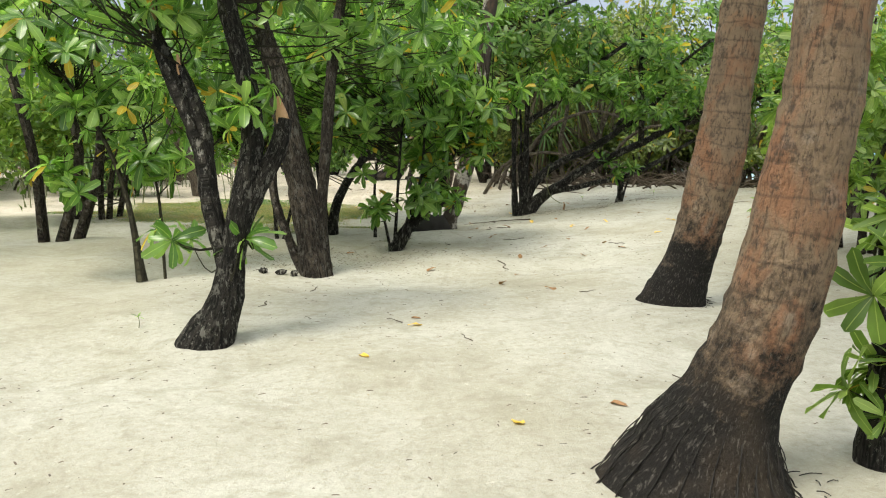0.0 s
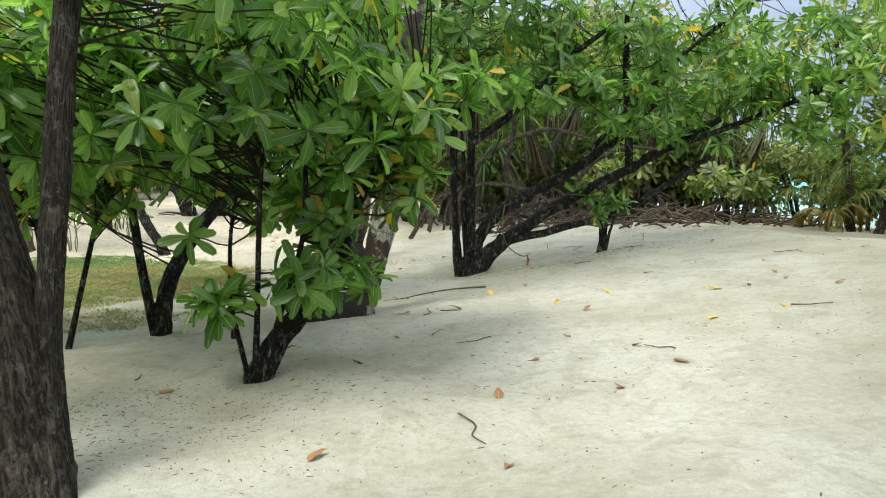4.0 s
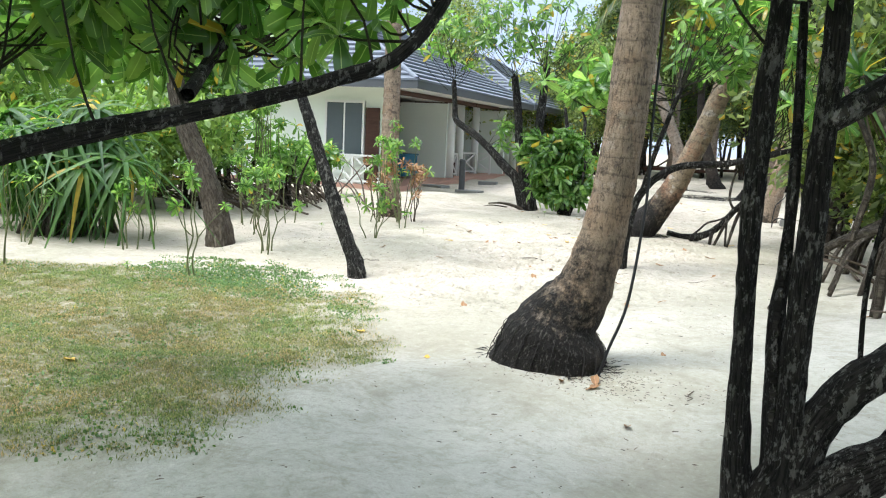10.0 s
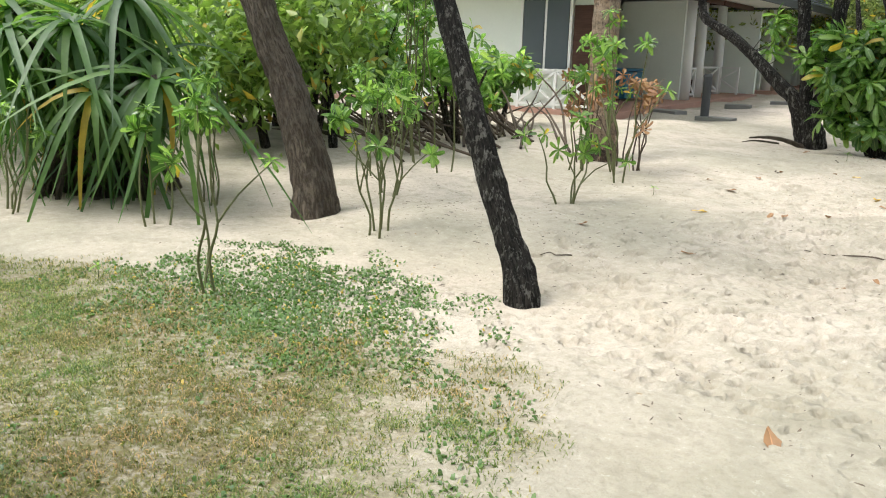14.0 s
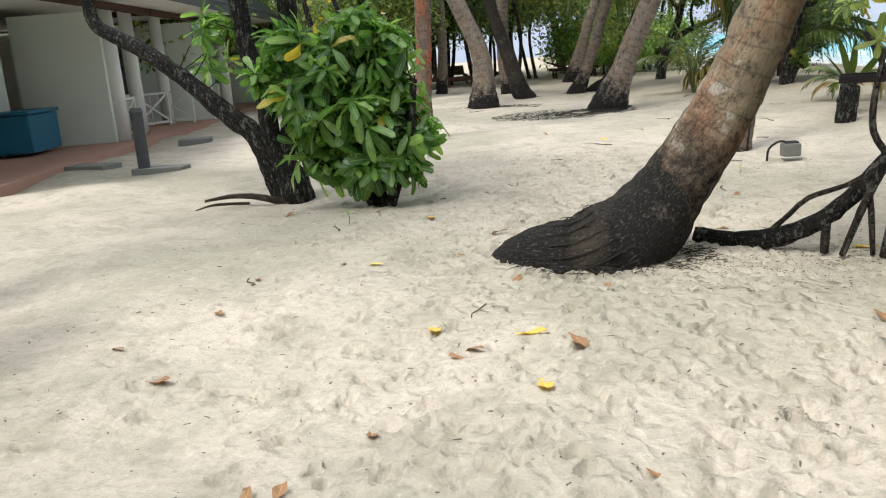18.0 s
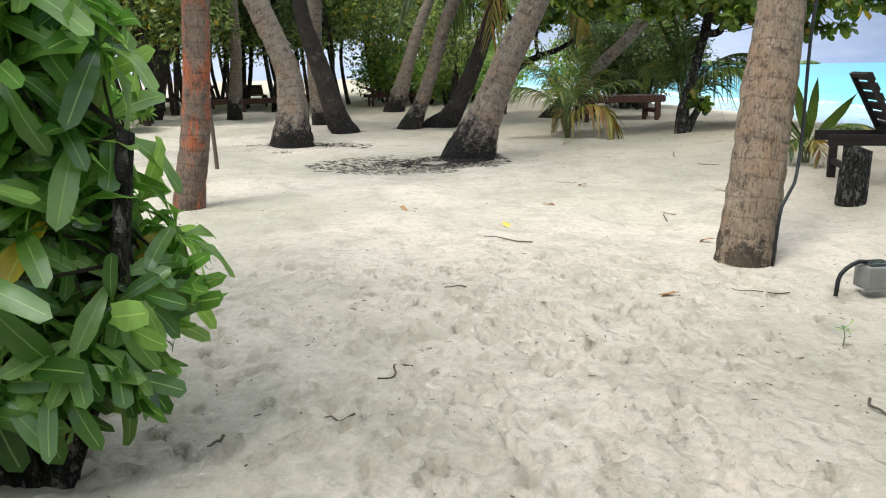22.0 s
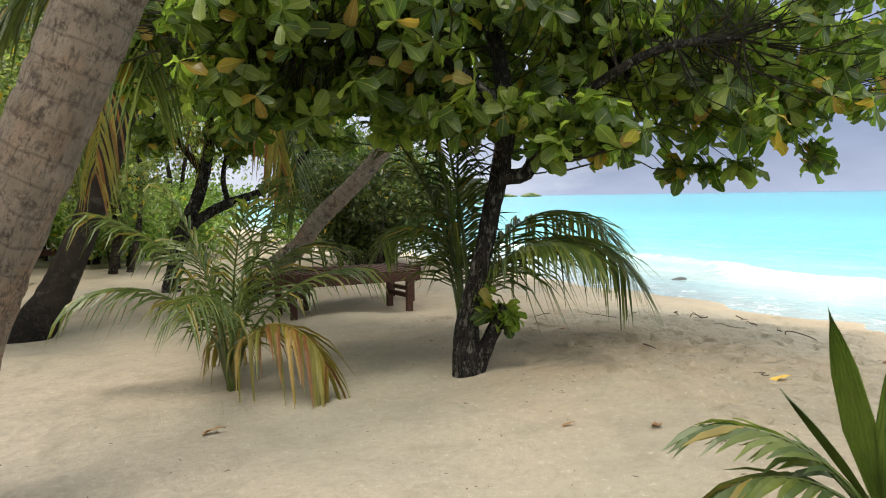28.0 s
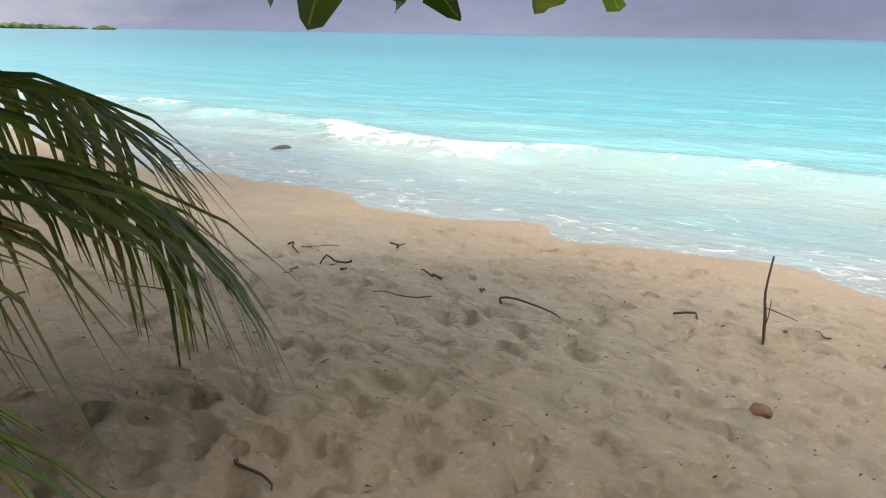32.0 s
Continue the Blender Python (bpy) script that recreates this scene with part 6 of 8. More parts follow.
pandanus(-10.6, 21.5, [(-0.5, -0.3, 1.3), (0.45, -0.3, 1.5), (0.1, 0.4, 1.7)], 306, "dense green screw pine behind the lawn", 0.7, 0.6, 20, False, BROAD)


t_ = thing("bare_limbs", (2.9, 21.6, gz(2.9, 21.6)), "pale arching bare limbs rooted in the screw pine thicket", "branches")
for P_ in ([(1.2, 21.9, 0.0, 0.05), (1.7, 21.6, 0.75, 0.045), (2.6, 21.2, 1.05, 0.042), (3.6, 20.9, 0.8, 0.035), (4.1, 20.7, 0.3, 0.03), (4.2, 20.6, -0.05, 0.03)], [(2.2, 22.0, 0.0, 0.06), (2.3, 21.8, 0.9, 0.05), (2.9, 21.4, 1.7, 0.045), (3.9, 21.0, 2.0, 0.04), (4.8, 20.8, 1.7, 0.03)], [(3.4, 22.0, 0.0, 0.06), (3.2, 21.7, 1.2, 0.055), (3.3, 21.4, 2.3, 0.05), (2.6, 21.2, 3.0, 0.04)], [(3.0, 21.6, 0.0, 0.04), (3.5, 21.2, 0.5, 0.04), (4.4, 20.9, 0.55, 0.035), (5.2, 20.7, 0.1, 0.03), (5.3, 20.7, -0.1, 0.03)], [(4.6, 21.8, 0.0, 0.05), (4.7, 21.4, 1.0, 0.045), (5.4, 20.9, 1.5, 0.04), (6.4, 20.6, 1.35, 0.03)], [(1.9, 21.4, 0.85, 0.03), (2.0, 21.2, 1.6, 0.03), (1.7, 21.0, 2.3, 0.025)]):
    limb("limb", [(x, y, gz(x, y) + z, r_) for x, y, z, r_ in P_], ROOT, t_, sides=9, step=0.08, rough=0.12)


def thicket(label, spots, seed, leaf=None, kind="far", size=1.0, stems=5, low=0.25, name="shrub", category="shrub", h=2.0, r=1.2, n=140, bark=None, open_foot=0.8):
    """Shrubs of like kind, each a thing: (x, y, radius, height, count)."""
    g = np.random.default_rng(seed)
    for q, (x, y, r_, h_, c) in enumerate(spots):
        z = gz(x, y)
        S = []
        for s in range(stems):
            a = g.uniform(0, 6.28)
            S.append([(x + 0.25 * r_ * math.cos(a), y + 0.25 * r_ * math.sin(a), z - 0.03, 0.028 + 0.012 * h_), (x + 0.4 * r_ * math.cos(a), y + 0.4 * r_ * math.sin(a), z + h_ * 0.4, 0.02 + 0.008 * h_), (x + 0.6 * r_ * math.cos(a + 0.4), y + 0.6 * r_ * math.sin(a + 0.4), z + h_ * 0.8, 0.015)])
        lo = open_foot if h_ > 2.2 else low
        B = []
        for s in range(5):
            a, zz = g.uniform(0, 6.28), g.uniform(lo + 0.25 * h_, 0.85 * h_)
            B.append((x + 0.5 * r_ * math.cos(a), y + 0.5 * r_ * math.sin(a), z + zz, r_ * g.uniform(0.5, 0.75), r_ * g.uniform(0.5, 0.75), h_ * g.uniform(0.18, 0.3), c / 5))
        if kind == "far":
            B = [(*b[:6], b[6] * 2.4) for b in B]
        tree(name, label, category, S, B, bark or BARK_BROWN, leaf or NAUPAKA_FAR, "sprig" if kind == "far" else kind, seed + 3 * q, size, twigs=False, rough=0.05, group=label)


tree("sea_almond_tree", "dark forked sea almond standing behind the flat loungers", "tree",
     [[(1.42, 48.87, 0.0, 0.15), (1.5, 48.86, 0.4, 0.125), (1.63, 48.85, 0.98, 0.12), (1.89, 48.81, 1.6, 0.11), (2.03, 48.8, 2.06, 0.10), (2.16, 48.78, 2.8, 0.085), (2.1, 48.8, 3.8, 0.06), (2.3, 48.9, 4.8, 0.035)],
      [(1.63, 48.85, 0.95, 0.09), (1.96, 48.8, 1.3, 0.085), (2.42, 48.75, 1.55, 0.08), (3.02, 48.67, 1.77, 0.065), (3.6, 48.6, 2.2, 0.05), (4.2, 48.6, 3.0, 0.03)],
      [(2.42, 48.75, 1.55, 0.05), (2.35, 48.7, 2.1, 0.045), (2.6, 48.6, 3.0, 0.03)], [(2.03, 48.8, 2.06, 0.06), (1.4, 48.8, 2.9, 0.045), (0.6, 48.7, 3.6, 0.025)]],
     [(2.0, 48.7, 4.0, 1.4, 1.0, 0.8, 90), (3.4, 48.6, 3.2, 1.0, 0.8, 0.7, 70), (0.9, 48.7, 3.7, 0.9, 0.8, 0.6, 50), (2.6, 48.5, 2.7, 0.7, 0.5, 0.4, 34), (1.2, 48.6, 2.75, 0.5, 0.5, 0.3, 16), (2.8, 48.8, 5.0, 1.3, 1.0, 0.6, 60), (4.2, 48.4, 2.8, 0.5, 0.5, 0.4, 22)],
     BARK_BLACK, ALMOND, "almond", 231, 0.95, droop=0.3, shell=0.3, thick=1.2)


# scrub between the first trees and the lawn, and behind it
# lime leaf on these shrubs: the brightness of backlit foliage put into the colour
thicket("green coastal shrub behind the lawn", [(-6.2, 14.5, 1.5, 2.6, 90), (-9.0, 12.5, 1.8, 3.0, 110), (-12.0, 15.0, 2.2, 3.4, 140), (-12.5, 19.5, 2.0, 3.0, 130), (-14.5, 23.5, 2.2, 3.4, 150), (-11.5, 24.8, 1.6, 2.6, 120), (-9.6, 23.8, 1.3, 2.2, 110), (-16.5, 18, 2.5, 4, 150), (-11.0, 18.6, 0.9, 1.6, 70), (-12.4, 21.4, 1.1, 1.8, 80), (-13.6, 17.2, 1.4, 2.1, 90)], 401, LIME, open_foot=0.35)
thicket("green shrub beside the bungalow wall", [(-9.9, 28.4, 0.9, 1.4, 90), (-8.6, 26.2, 0.8, 1.3, 45), (-10.6, 26.6, 1.2, 2.1, 100), (-12.4, 26.8, 1.3, 2.6, 120), (-11.4, 25.4, 1.1, 2.4, 110)], 431, NAUPAKA, "naupaka", 0.95)
thicket("dark shrub at the back of the pandanus", [(4.2, 28.6, 1.5, 2.6, 120), (6.3, 26.8, 1.5, 2.6, 120), (8.2, 24.6, 1.3, 2.0, 100), (9.8, 21.5, 1.2, 1.7, 90), (7.2, 19.8, 0.7, 1.0, 40), (5.6, 21.8, 0.9, 1.4, 60), (1.8, 29.6, 1.3, 2.8, 90)], 451, NAUPAKA_FAR, "naupaka", 0.95)
thicket("dark dense shrub closing the beach edge", [(2.2, 26.6, 1.2, 2.2, 110), (4.4, 25.4, 1.2, 2.4, 120), (6.2, 24.6, 1.2, 2.2, 120), (8.0, 23.4, 1.1, 2.0, 110), (3.4, 26.0, 1.3, 2.0, 90), (5.3, 25.2, 1.3, 2.0, 90), (7.2, 24.2, 1.2, 1.9, 90), (9.0, 23.0, 1.2, 1.7, 80), (10.4, 20.6, 1.1, 1.5, 70), (11.0, 17.0, 1.1, 1.6, 70), (10.8, 13.6, 1.1, 1.6, 70), (10.2, 10.0, 1.2, 1.8, 70)], 461, NAUPAKA_FAR, "far", 1.0, open_foot=0.05, low=0.0)
thicket("low dense shrub closing the far clearing", [(-14, 61, 1.8, 1.6, 90), (3.8, 62.5, 1.8, 2.2, 110), (8.4, 63.5, 1.8, 2.4, 110)], 475, LIME, "far", 1.0, open_foot=0.0, low=0.0)
thicket("lime green shrub in the clearing beyond the palms", [(0.2, 57.5, 1.2, 1.7, 90), (1.6, 59, 1.4, 2.0, 90), (-0.8, 60.5, 1.4, 2.0, 90), (2.6, 58.2, 1.3, 1.9, 90), (0.9, 55.6, 1.0, 1.5, 70)], 471, LIME, "far", 1.0)
thicket("low green shrub by the second bungalow", [(-8.1, 44.7, 0.7, 1.1, 70), (-7.3, 45.1, 0.6, 0.8, 50), (-8.6, 42.6, 0.6, 1.1, 40)], 481, NAUPAKA, "naupaka", 0.9)
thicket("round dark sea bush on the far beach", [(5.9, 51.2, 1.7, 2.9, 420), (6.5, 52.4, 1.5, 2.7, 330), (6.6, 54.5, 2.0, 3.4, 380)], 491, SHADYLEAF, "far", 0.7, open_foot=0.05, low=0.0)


def woods(label, spots, seed, leaf=None, kind="sprig"):
    """Tall background trees: (x, y, height, radius, count)."""
    g = np.random.default_rng(seed)
    for q, (x, y, h_, r_, c) in enumerate(spots):
        z = gz(x, y)
        S = []
        for s in range(3):
            a = g.uniform(0, 6.28)
            S.append([(x + 0.25 * math.cos(a), y + 0.25 * math.sin(a), z - 0.05, 0.085), (x + 0.6 * math.cos(a + 0.5), y + 0.6 * math.sin(a + 0.5), z + h_ * 0.25, 0.065), (x + 0.35 * r_ * math.cos(a), y + 0.35 * r_ * math.sin(a), z + h_ * 0.55, 0.06), (x + 0.6 * r_ * math.cos(a + 0.3), y + 0.6 * r_ * math.sin(a + 0.3), z + h_ * 0.85, 0.03)])
        B = []
        for s in range(12):
            a, zz = g.uniform(0, 6.28), g.uniform(0.31, 0.95) * h_
            B.append((x + 0.6 * r_ * math.cos(a), y + 0.6 * r_ * math.sin(a), z + zz, r_ * g.uniform(0.35, 0.6), r_ * g.uniform(0.35, 0.6), h_ * g.uniform(0.10, 0.17), c / 12 * (1.9 if kind == "sprig" else 0.8)))
        tree("broadleaf_tree", label, "tree", S, B, BARK_BROWN, leaf or NAUPAKA_FAR, kind, seed + 5 * q, 1.1, twigs=False, rough=0.06, group=label)


woods("tall green tree in the wood beyond the palms", [(-13, 56, 5.4, 2.8, 170), (-10, 58, 7.2, 2.8, 208), (-7.5, 60, 7.2, 2.8, 208), (-4.6, 56, 7.1, 2.5, 224), (-2.6, 58, 7.2, 2.6, 224), (-4.5, 64, 7.3, 3, 208), (1, 63, 7.2, 3, 192), (0.8, 53.8, 5.2, 1.6, 104)], 501)
woods("tall green tree in the wood beyond the palms", [(-15.5, 60, 5.5, 3.2, 190), (-11.5, 62, 8.7, 3.2, 240), (-8.5, 55, 8.5, 2.6, 240), (-6.2, 57.5, 8.6, 2.8, 256), (-1, 61.5, 8.6, 3, 256), (-3.2, 54.5, 7, 2.2, 208), (2.5, 60, 8.5, 2.8, 224), (-13.5, 52, 4.6, 2.4, 150)], 521)
woods("tall tree rising behind the pandanus", [(9.5, 19.2, 4.3, 1.5, 130), (11.0, 16.0, 4.0, 1.4, 110), (2.4, 25.8, 4.6, 1.6, 130), (5.2, 24.6, 4.4, 1.6, 130), (7.6, 23.2, 4.0, 1.5, 120), (1.6, 27.6, 5.5, 1.8, 150), (4.0, 28.2, 5.5, 2.0, 170), (6.6, 27.0, 5.2, 2.0, 160), (9.0, 25.2, 4.6, 1.8, 130)], 531)
woods("tall tree at the back of the wood", [(-4.2, 61.5, 10.6, 3.2, 330), (-1.2, 62.5, 10.6, 3.2, 330), (-7.5, 64, 10.6, 3.2, 300), (1.6, 64.5, 10.6, 3, 280), (-6, 68, 10.6, 4, 330), (-0.5, 69, 10.6, 4, 330), (-12, 69, 10.6, 4, 300), (4.5, 67, 10.6, 3.2, 240)], 551)
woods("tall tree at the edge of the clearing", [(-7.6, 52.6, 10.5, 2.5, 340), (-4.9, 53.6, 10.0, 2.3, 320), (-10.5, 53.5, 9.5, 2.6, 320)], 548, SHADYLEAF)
woods("yellow-green tree above the second bungalow", [(-7.4, 47.6, 5.8, 2.0, 240), (-9.2, 50.5, 7.5, 2.4, 220), (-12.5, 44.5, 4.6, 2.2, 150)], 541)
woods("tall tree behind the bungalow", [(-18, 31, 8, 3, 240), (-20, 38, 9, 3.2, 240), (-17, 46, 9, 3, 220), (-19, 25, 7.5, 3, 220), (-17.5, 51, 8.5, 3, 200)], 561)
woods("tall tree closing the grove", [(-5, -6, 6.5, 2.8, 180), (0, -8, 7, 3, 180), (5, -5.5, 6.5, 2.8, 180), (-10, -2, 7, 3, 180), (-13, 5, 7, 3, 180), (8, 1, 5.5, 2.4, 170), (9, 7, 5, 2.2, 160), (9.5, 12, 4.5, 2.0, 150), (-17, 11, 7.5, 3, 180)], 581)
woods("leafy tree over the open ground", [(-5.4, 11.4, 5.0, 1.9, 170), (-8.0, 9.0, 5.5, 2.2, 180), (-11, 9.5, 6, 2.5, 180)], 601, NAUPAKA, "naupaka")


thicket("bright green bush beyond the stump", [(5.0, 9.6, 0.9, 1.9, 70), (6.6, 12.4, 1.3, 3.6, 130), (6.6, 8.6, 1.3, 3.2, 110), (4.6, 6.4, 0.9, 1.7, 60)], 611, LIME, "naupaka", 0.9)
tree("sprouting_stump", "black stump with fresh green shoots", "shrub", [[(2.0, 3.5, 0, 0.10), (2.02, 3.52, 0.3, 0.08), (2.05, 3.55, 0.7, 0.07)], [(2.03, 3.53, 0.4, 0.02), (1.95, 3.5, 0.8, 0.012), (1.92, 3.48, 1.1, 0.01)]],
     [(1.98, 3.48, 0.42, 0.14, 0.14, 0.25, 10), (1.96, 3.5, 0.95, 0.15, 0.15, 0.3, 8)], BARK_BLACK, LIME, "naupaka", 641, 0.8)
tree("naupaka_tree", "dark-stemmed tree whose limb reaches over the sand", "tree",
     [[(-1.7, 12.7, 0, 0.09), (-1.65, 12.9, 0.35, 0.075), (-1.35, 13.6, 0.95, 0.065), (-0.9, 14.4, 1.38, 0.045), (-0.4, 14.9, 1.58, 0.038), (-0.18, 15.1, 1.66, 0.036), (0.05, 15.22, 1.74, 0.034), (0.3, 15.4, 1.9, 0.03), (0.5, 15.7, 2.5, 0.022)],
      [(-1.75, 12.7, 0, 0.05), (-1.9, 12.8, 0.7, 0.04), (-2.0, 13.0, 1.6, 0.035), (-1.9, 13.2, 2.6, 0.025)],
      [(-0.9, 14.4, 1.38, 0.04), (-1.5, 14.8, 1.6, 0.035), (-2.2, 15.0, 1.9, 0.03), (-3.2, 15.8, 2.1, 0.025), (-4.4, 16.6, 2.25, 0.015)], [(-0.4, 14.9, 1.65, 0.03), (-1.0, 15.8, 2.0, 0.025), (-1.6, 16.7, 2.2, 0.02), (-2.2, 17.2, 2.25, 0.012)],
      [(-1.35, 13.6, 0.95, 0.045), (-1.2, 13.7, 1.8, 0.04), (-0.9, 13.8, 2.7, 0.03)]],
     [(-1.3, 14.5, 2.75, 1.2, 0.8, 0.55, 75), (0.0, 15.6, 3.2, 1.0, 0.8, 0.5, 55), (-2.3, 14.4, 2.2, 0.8, 0.7, 0.5, 40), (-1.9, 13.0, 2.9, 1.2, 0.8, 0.7, 80), (-0.6, 13.6, 3.1, 1.0, 0.7, 0.6, 55), (-0.9, 15.2, 2.1, 0.4, 0.35, 0.22, 18), (-1.7, 15.6, 2.15, 0.6, 0.5, 0.3, 38), (-0.2, 15.6, 2.15, 0.4, 0.35, 0.2, 14), (-1.4, 16.6, 2.2, 0.6, 0.45, 0.28, 24), (-2.5, 16.1, 2.05, 0.6, 0.5, 0.3, 24), (-2.3, 17.2, 2.2, 0.5, 0.45, 0.25, 14), (-4.4, 16.6, 2.2, 0.6, 0.5, 0.28, 18), (-3.4, 15.8, 2.2, 0.6, 0.5, 0.3, 18)],
     BARK_BLACK, NAUPAKA, "naupaka", 651, 1.0)
tree("naupaka_shrub", "low leafy shrub with thin stems behind the trees", "shrub",
     [[(-2.5, 12.3, 0, 0.03), (-2.55, 12.3, 0.6, 0.025), (-2.7, 12.4, 1.4, 0.018)], [(-2.4, 12.3, 0, 0.03), (-2.2, 12.3, 0.6, 0.025), (-2.0, 12.4, 1.4, 0.018)], [(-1.0, 12.4, 0, 0.03), (-1.0, 12.4, 0.7, 0.02), (-0.9, 12.5, 1.4, 0.015)]],
     [(-2.4, 12.2, 1.7, 1.2, 0.6, 0.7, 90), (-0.8, 12.4, 1.55, 0.9, 0.5, 0.5, 55), (-3.6, 12.4, 2.0, 0.9, 0.7, 0.8, 60)], BARK_BLACK, NAUPAKA, "naupaka", 661, 1.0)


# thin saplings in the sand
def whip(x, y, h_, seed, label, n=3, leaves=5, dead=False, green=True):
    g = np.random.default_rng(seed)
    z = gz(x, y)
    S, B = [], []
    for s in range(n):
        a, sp = g.uniform(0, 6.28), g.uniform(0.08, 0.4)
        top = (x + sp * math.cos(a), y + sp * math.sin(a), z + h_ * g.uniform(0.7, 1.05))
        foot = np.array([x + 0.09 * math.cos(a), y + 0.09 * math.sin(a), z - 0.03])
        d_ = np.array(top) - foot
        L_ = [(*(foot + d_ * u + g.normal(0, 0.02, 3) * [1, 1, 0.3] * (u > 0)), 0.011 - 0.006 * u) for u in (0, 0.2, 0.4, 0.6, 0.8)] + [(*top, 0.005)]
        S.append(L_)
        if leaves:
            B.append((*top, 0.13, 0.13, 0.1, leaves))
        if g.random() < 0.6:
            b_ = np.array(L_[2][:3])
            e_ = b_ + np.array([g.normal(0, 0.2), g.normal(0, 0.2), h_ * g.uniform(0.2, 0.4)])
            S.append([(*b_, 0.007), (*((b_ + e_) / 2 + g.normal(0, 0.03, 3)), 0.006), (*e_, 0.004)])
            if leaves:
                B.append((*e_, 0.1, 0.1, 0.08, max(1.5, leaves * 0.6)))
    t_ = thing("sapling", (x, y, z), label, "sapling", "naupaka saplings")
    for s in S:
        limb("stem", s, STEM if green else DRYWOOD, t_, sides=6, step=0.08, rough=0.05)
    if B:
        crown(t_, B, "naupaka", NAUPAKA if not dead else DEADLEAF, seed, 0.52, None, thick=0.8)
    return t_


for q, (x, y, h_, n, lv) in enumerate([(-4.99, 23.62, 0.75, 4, 3), (-5.3, 25.1, 1.5, 3, 4), (-6.61, 22.76, 1.3, 4, 4), (-5.45, 21.56, 1.25, 5, 4), (-5.18, 19.73, 1.35, 3, 3), (-6.76, 20.3, 1.0, 3, 3), (-7.96, 19.56, 1.0, 4, 2), (-6.92, 18.54, 1.5, 3, 4), (-8.34, 18.08, 1.4, 3, 4), (-5.6, 25.6, 1.7, 3, 4), (-6.0, 25.3, 1.6, 3, 3), (-9.2, 18.6, 1.3, 4, 4), (-9.8, 19.3, 1.3, 4, 4), (-8.8, 17.2, 1.4, 3, 4), (-7.4, 21.2, 1.2, 3, 3), (-10.4, 17.8, 1.4, 4, 5), (-7.3, 23.2, 1.2, 3, 4), (-11.3, 18.5, 1.5, 4, 5), (-7.6, 24.2, 2.3, 2, 8), (-8.2, 24.8, 2.6, 2, 9), (-6.93, 23.98, 1.7, 2, 5), (-8.9, 25.4, 2.6, 3, 9)]):
    whip(x, y, h_, 700 + q, "thin naupaka sapling rising from the sand", n, lv)
for q, (x, y) in enumerate(((-5.55, 25.9), (-5.85, 26.05), (-6.2, 25.75))):
    whip(x, y, 1.1, 760 + q, "withered sapling hung with brown leaves", 4, 3, True, False)


# dry branch pile by the bungalow wall
def brush(x, y, n, seed, label, ln=1.6, h_=0.8, way=None):
    g = np.random.default_rng(seed)
    t_ = thing("branch_pile", (x, y, gz(x, y)), label, "branches")
    L = []
    for _ in range(n):
        a, e = g.uniform(0, 6.28) if way is None else g.normal(way, 0.45), g.uniform(0, h_)
        px, py = x + g.normal(0, 0.9), y + g.normal(0, 0.5)
        l_ = ln * g.uniform(0.4, 1.0)
        p0, p2 = (px, py, gz(px, py) + 0.02), (px + l_ * math.cos(a), py + l_ * math.sin(a), gz(px, py) + 0.05 + e)
        L.append([(*p0, 0.022), ((p0[0] + p2[0]) / 2 + g.normal(0, 0.1), (p0[1] + p2[1]) / 2 + g.normal(0, 0.1), (p0[2] + p2[2]) / 2 + 0.05, 0.016), (*p2, 0.006)])
    ob = limbs("brushwood", L, DRYWOOD, t_, "", sides=5, step=0.15, rough=0.1)
    ob["kind"] = "stuff"


brush(-9.4, 26.9, 90, 801, "pile of long bare dry branches by the wall", 2.6, 1.1, 2.7)
brush(-9.0, 25.2, 40, 802, "tangle of dry branches among saplings", 1.8, 0.6, 2.8)
brush(5.6, 20.4, 60, 806, "dead brush and roots in the shade of the trees", 1.3, 0.35)
brush(4.0, 21.6, 60, 807, "dead brush and roots in the shade of the trees", 1.3, 0.45)
brush(7.2, 19.4, 40, 808, "dead brush at the beach edge", 1.1, 0.3)
brush(6.2, 21.9, 50, 803, "dead brush under the pandanus", 1.2, 0.35)
brush(3.6, 23.9, 40, 804, "dead roots and brush under the pandanus", 1.4, 0.4)
brush(8.4, 20.6, 30, 805, "dead brush at the beach edge", 1.0, 0.3)


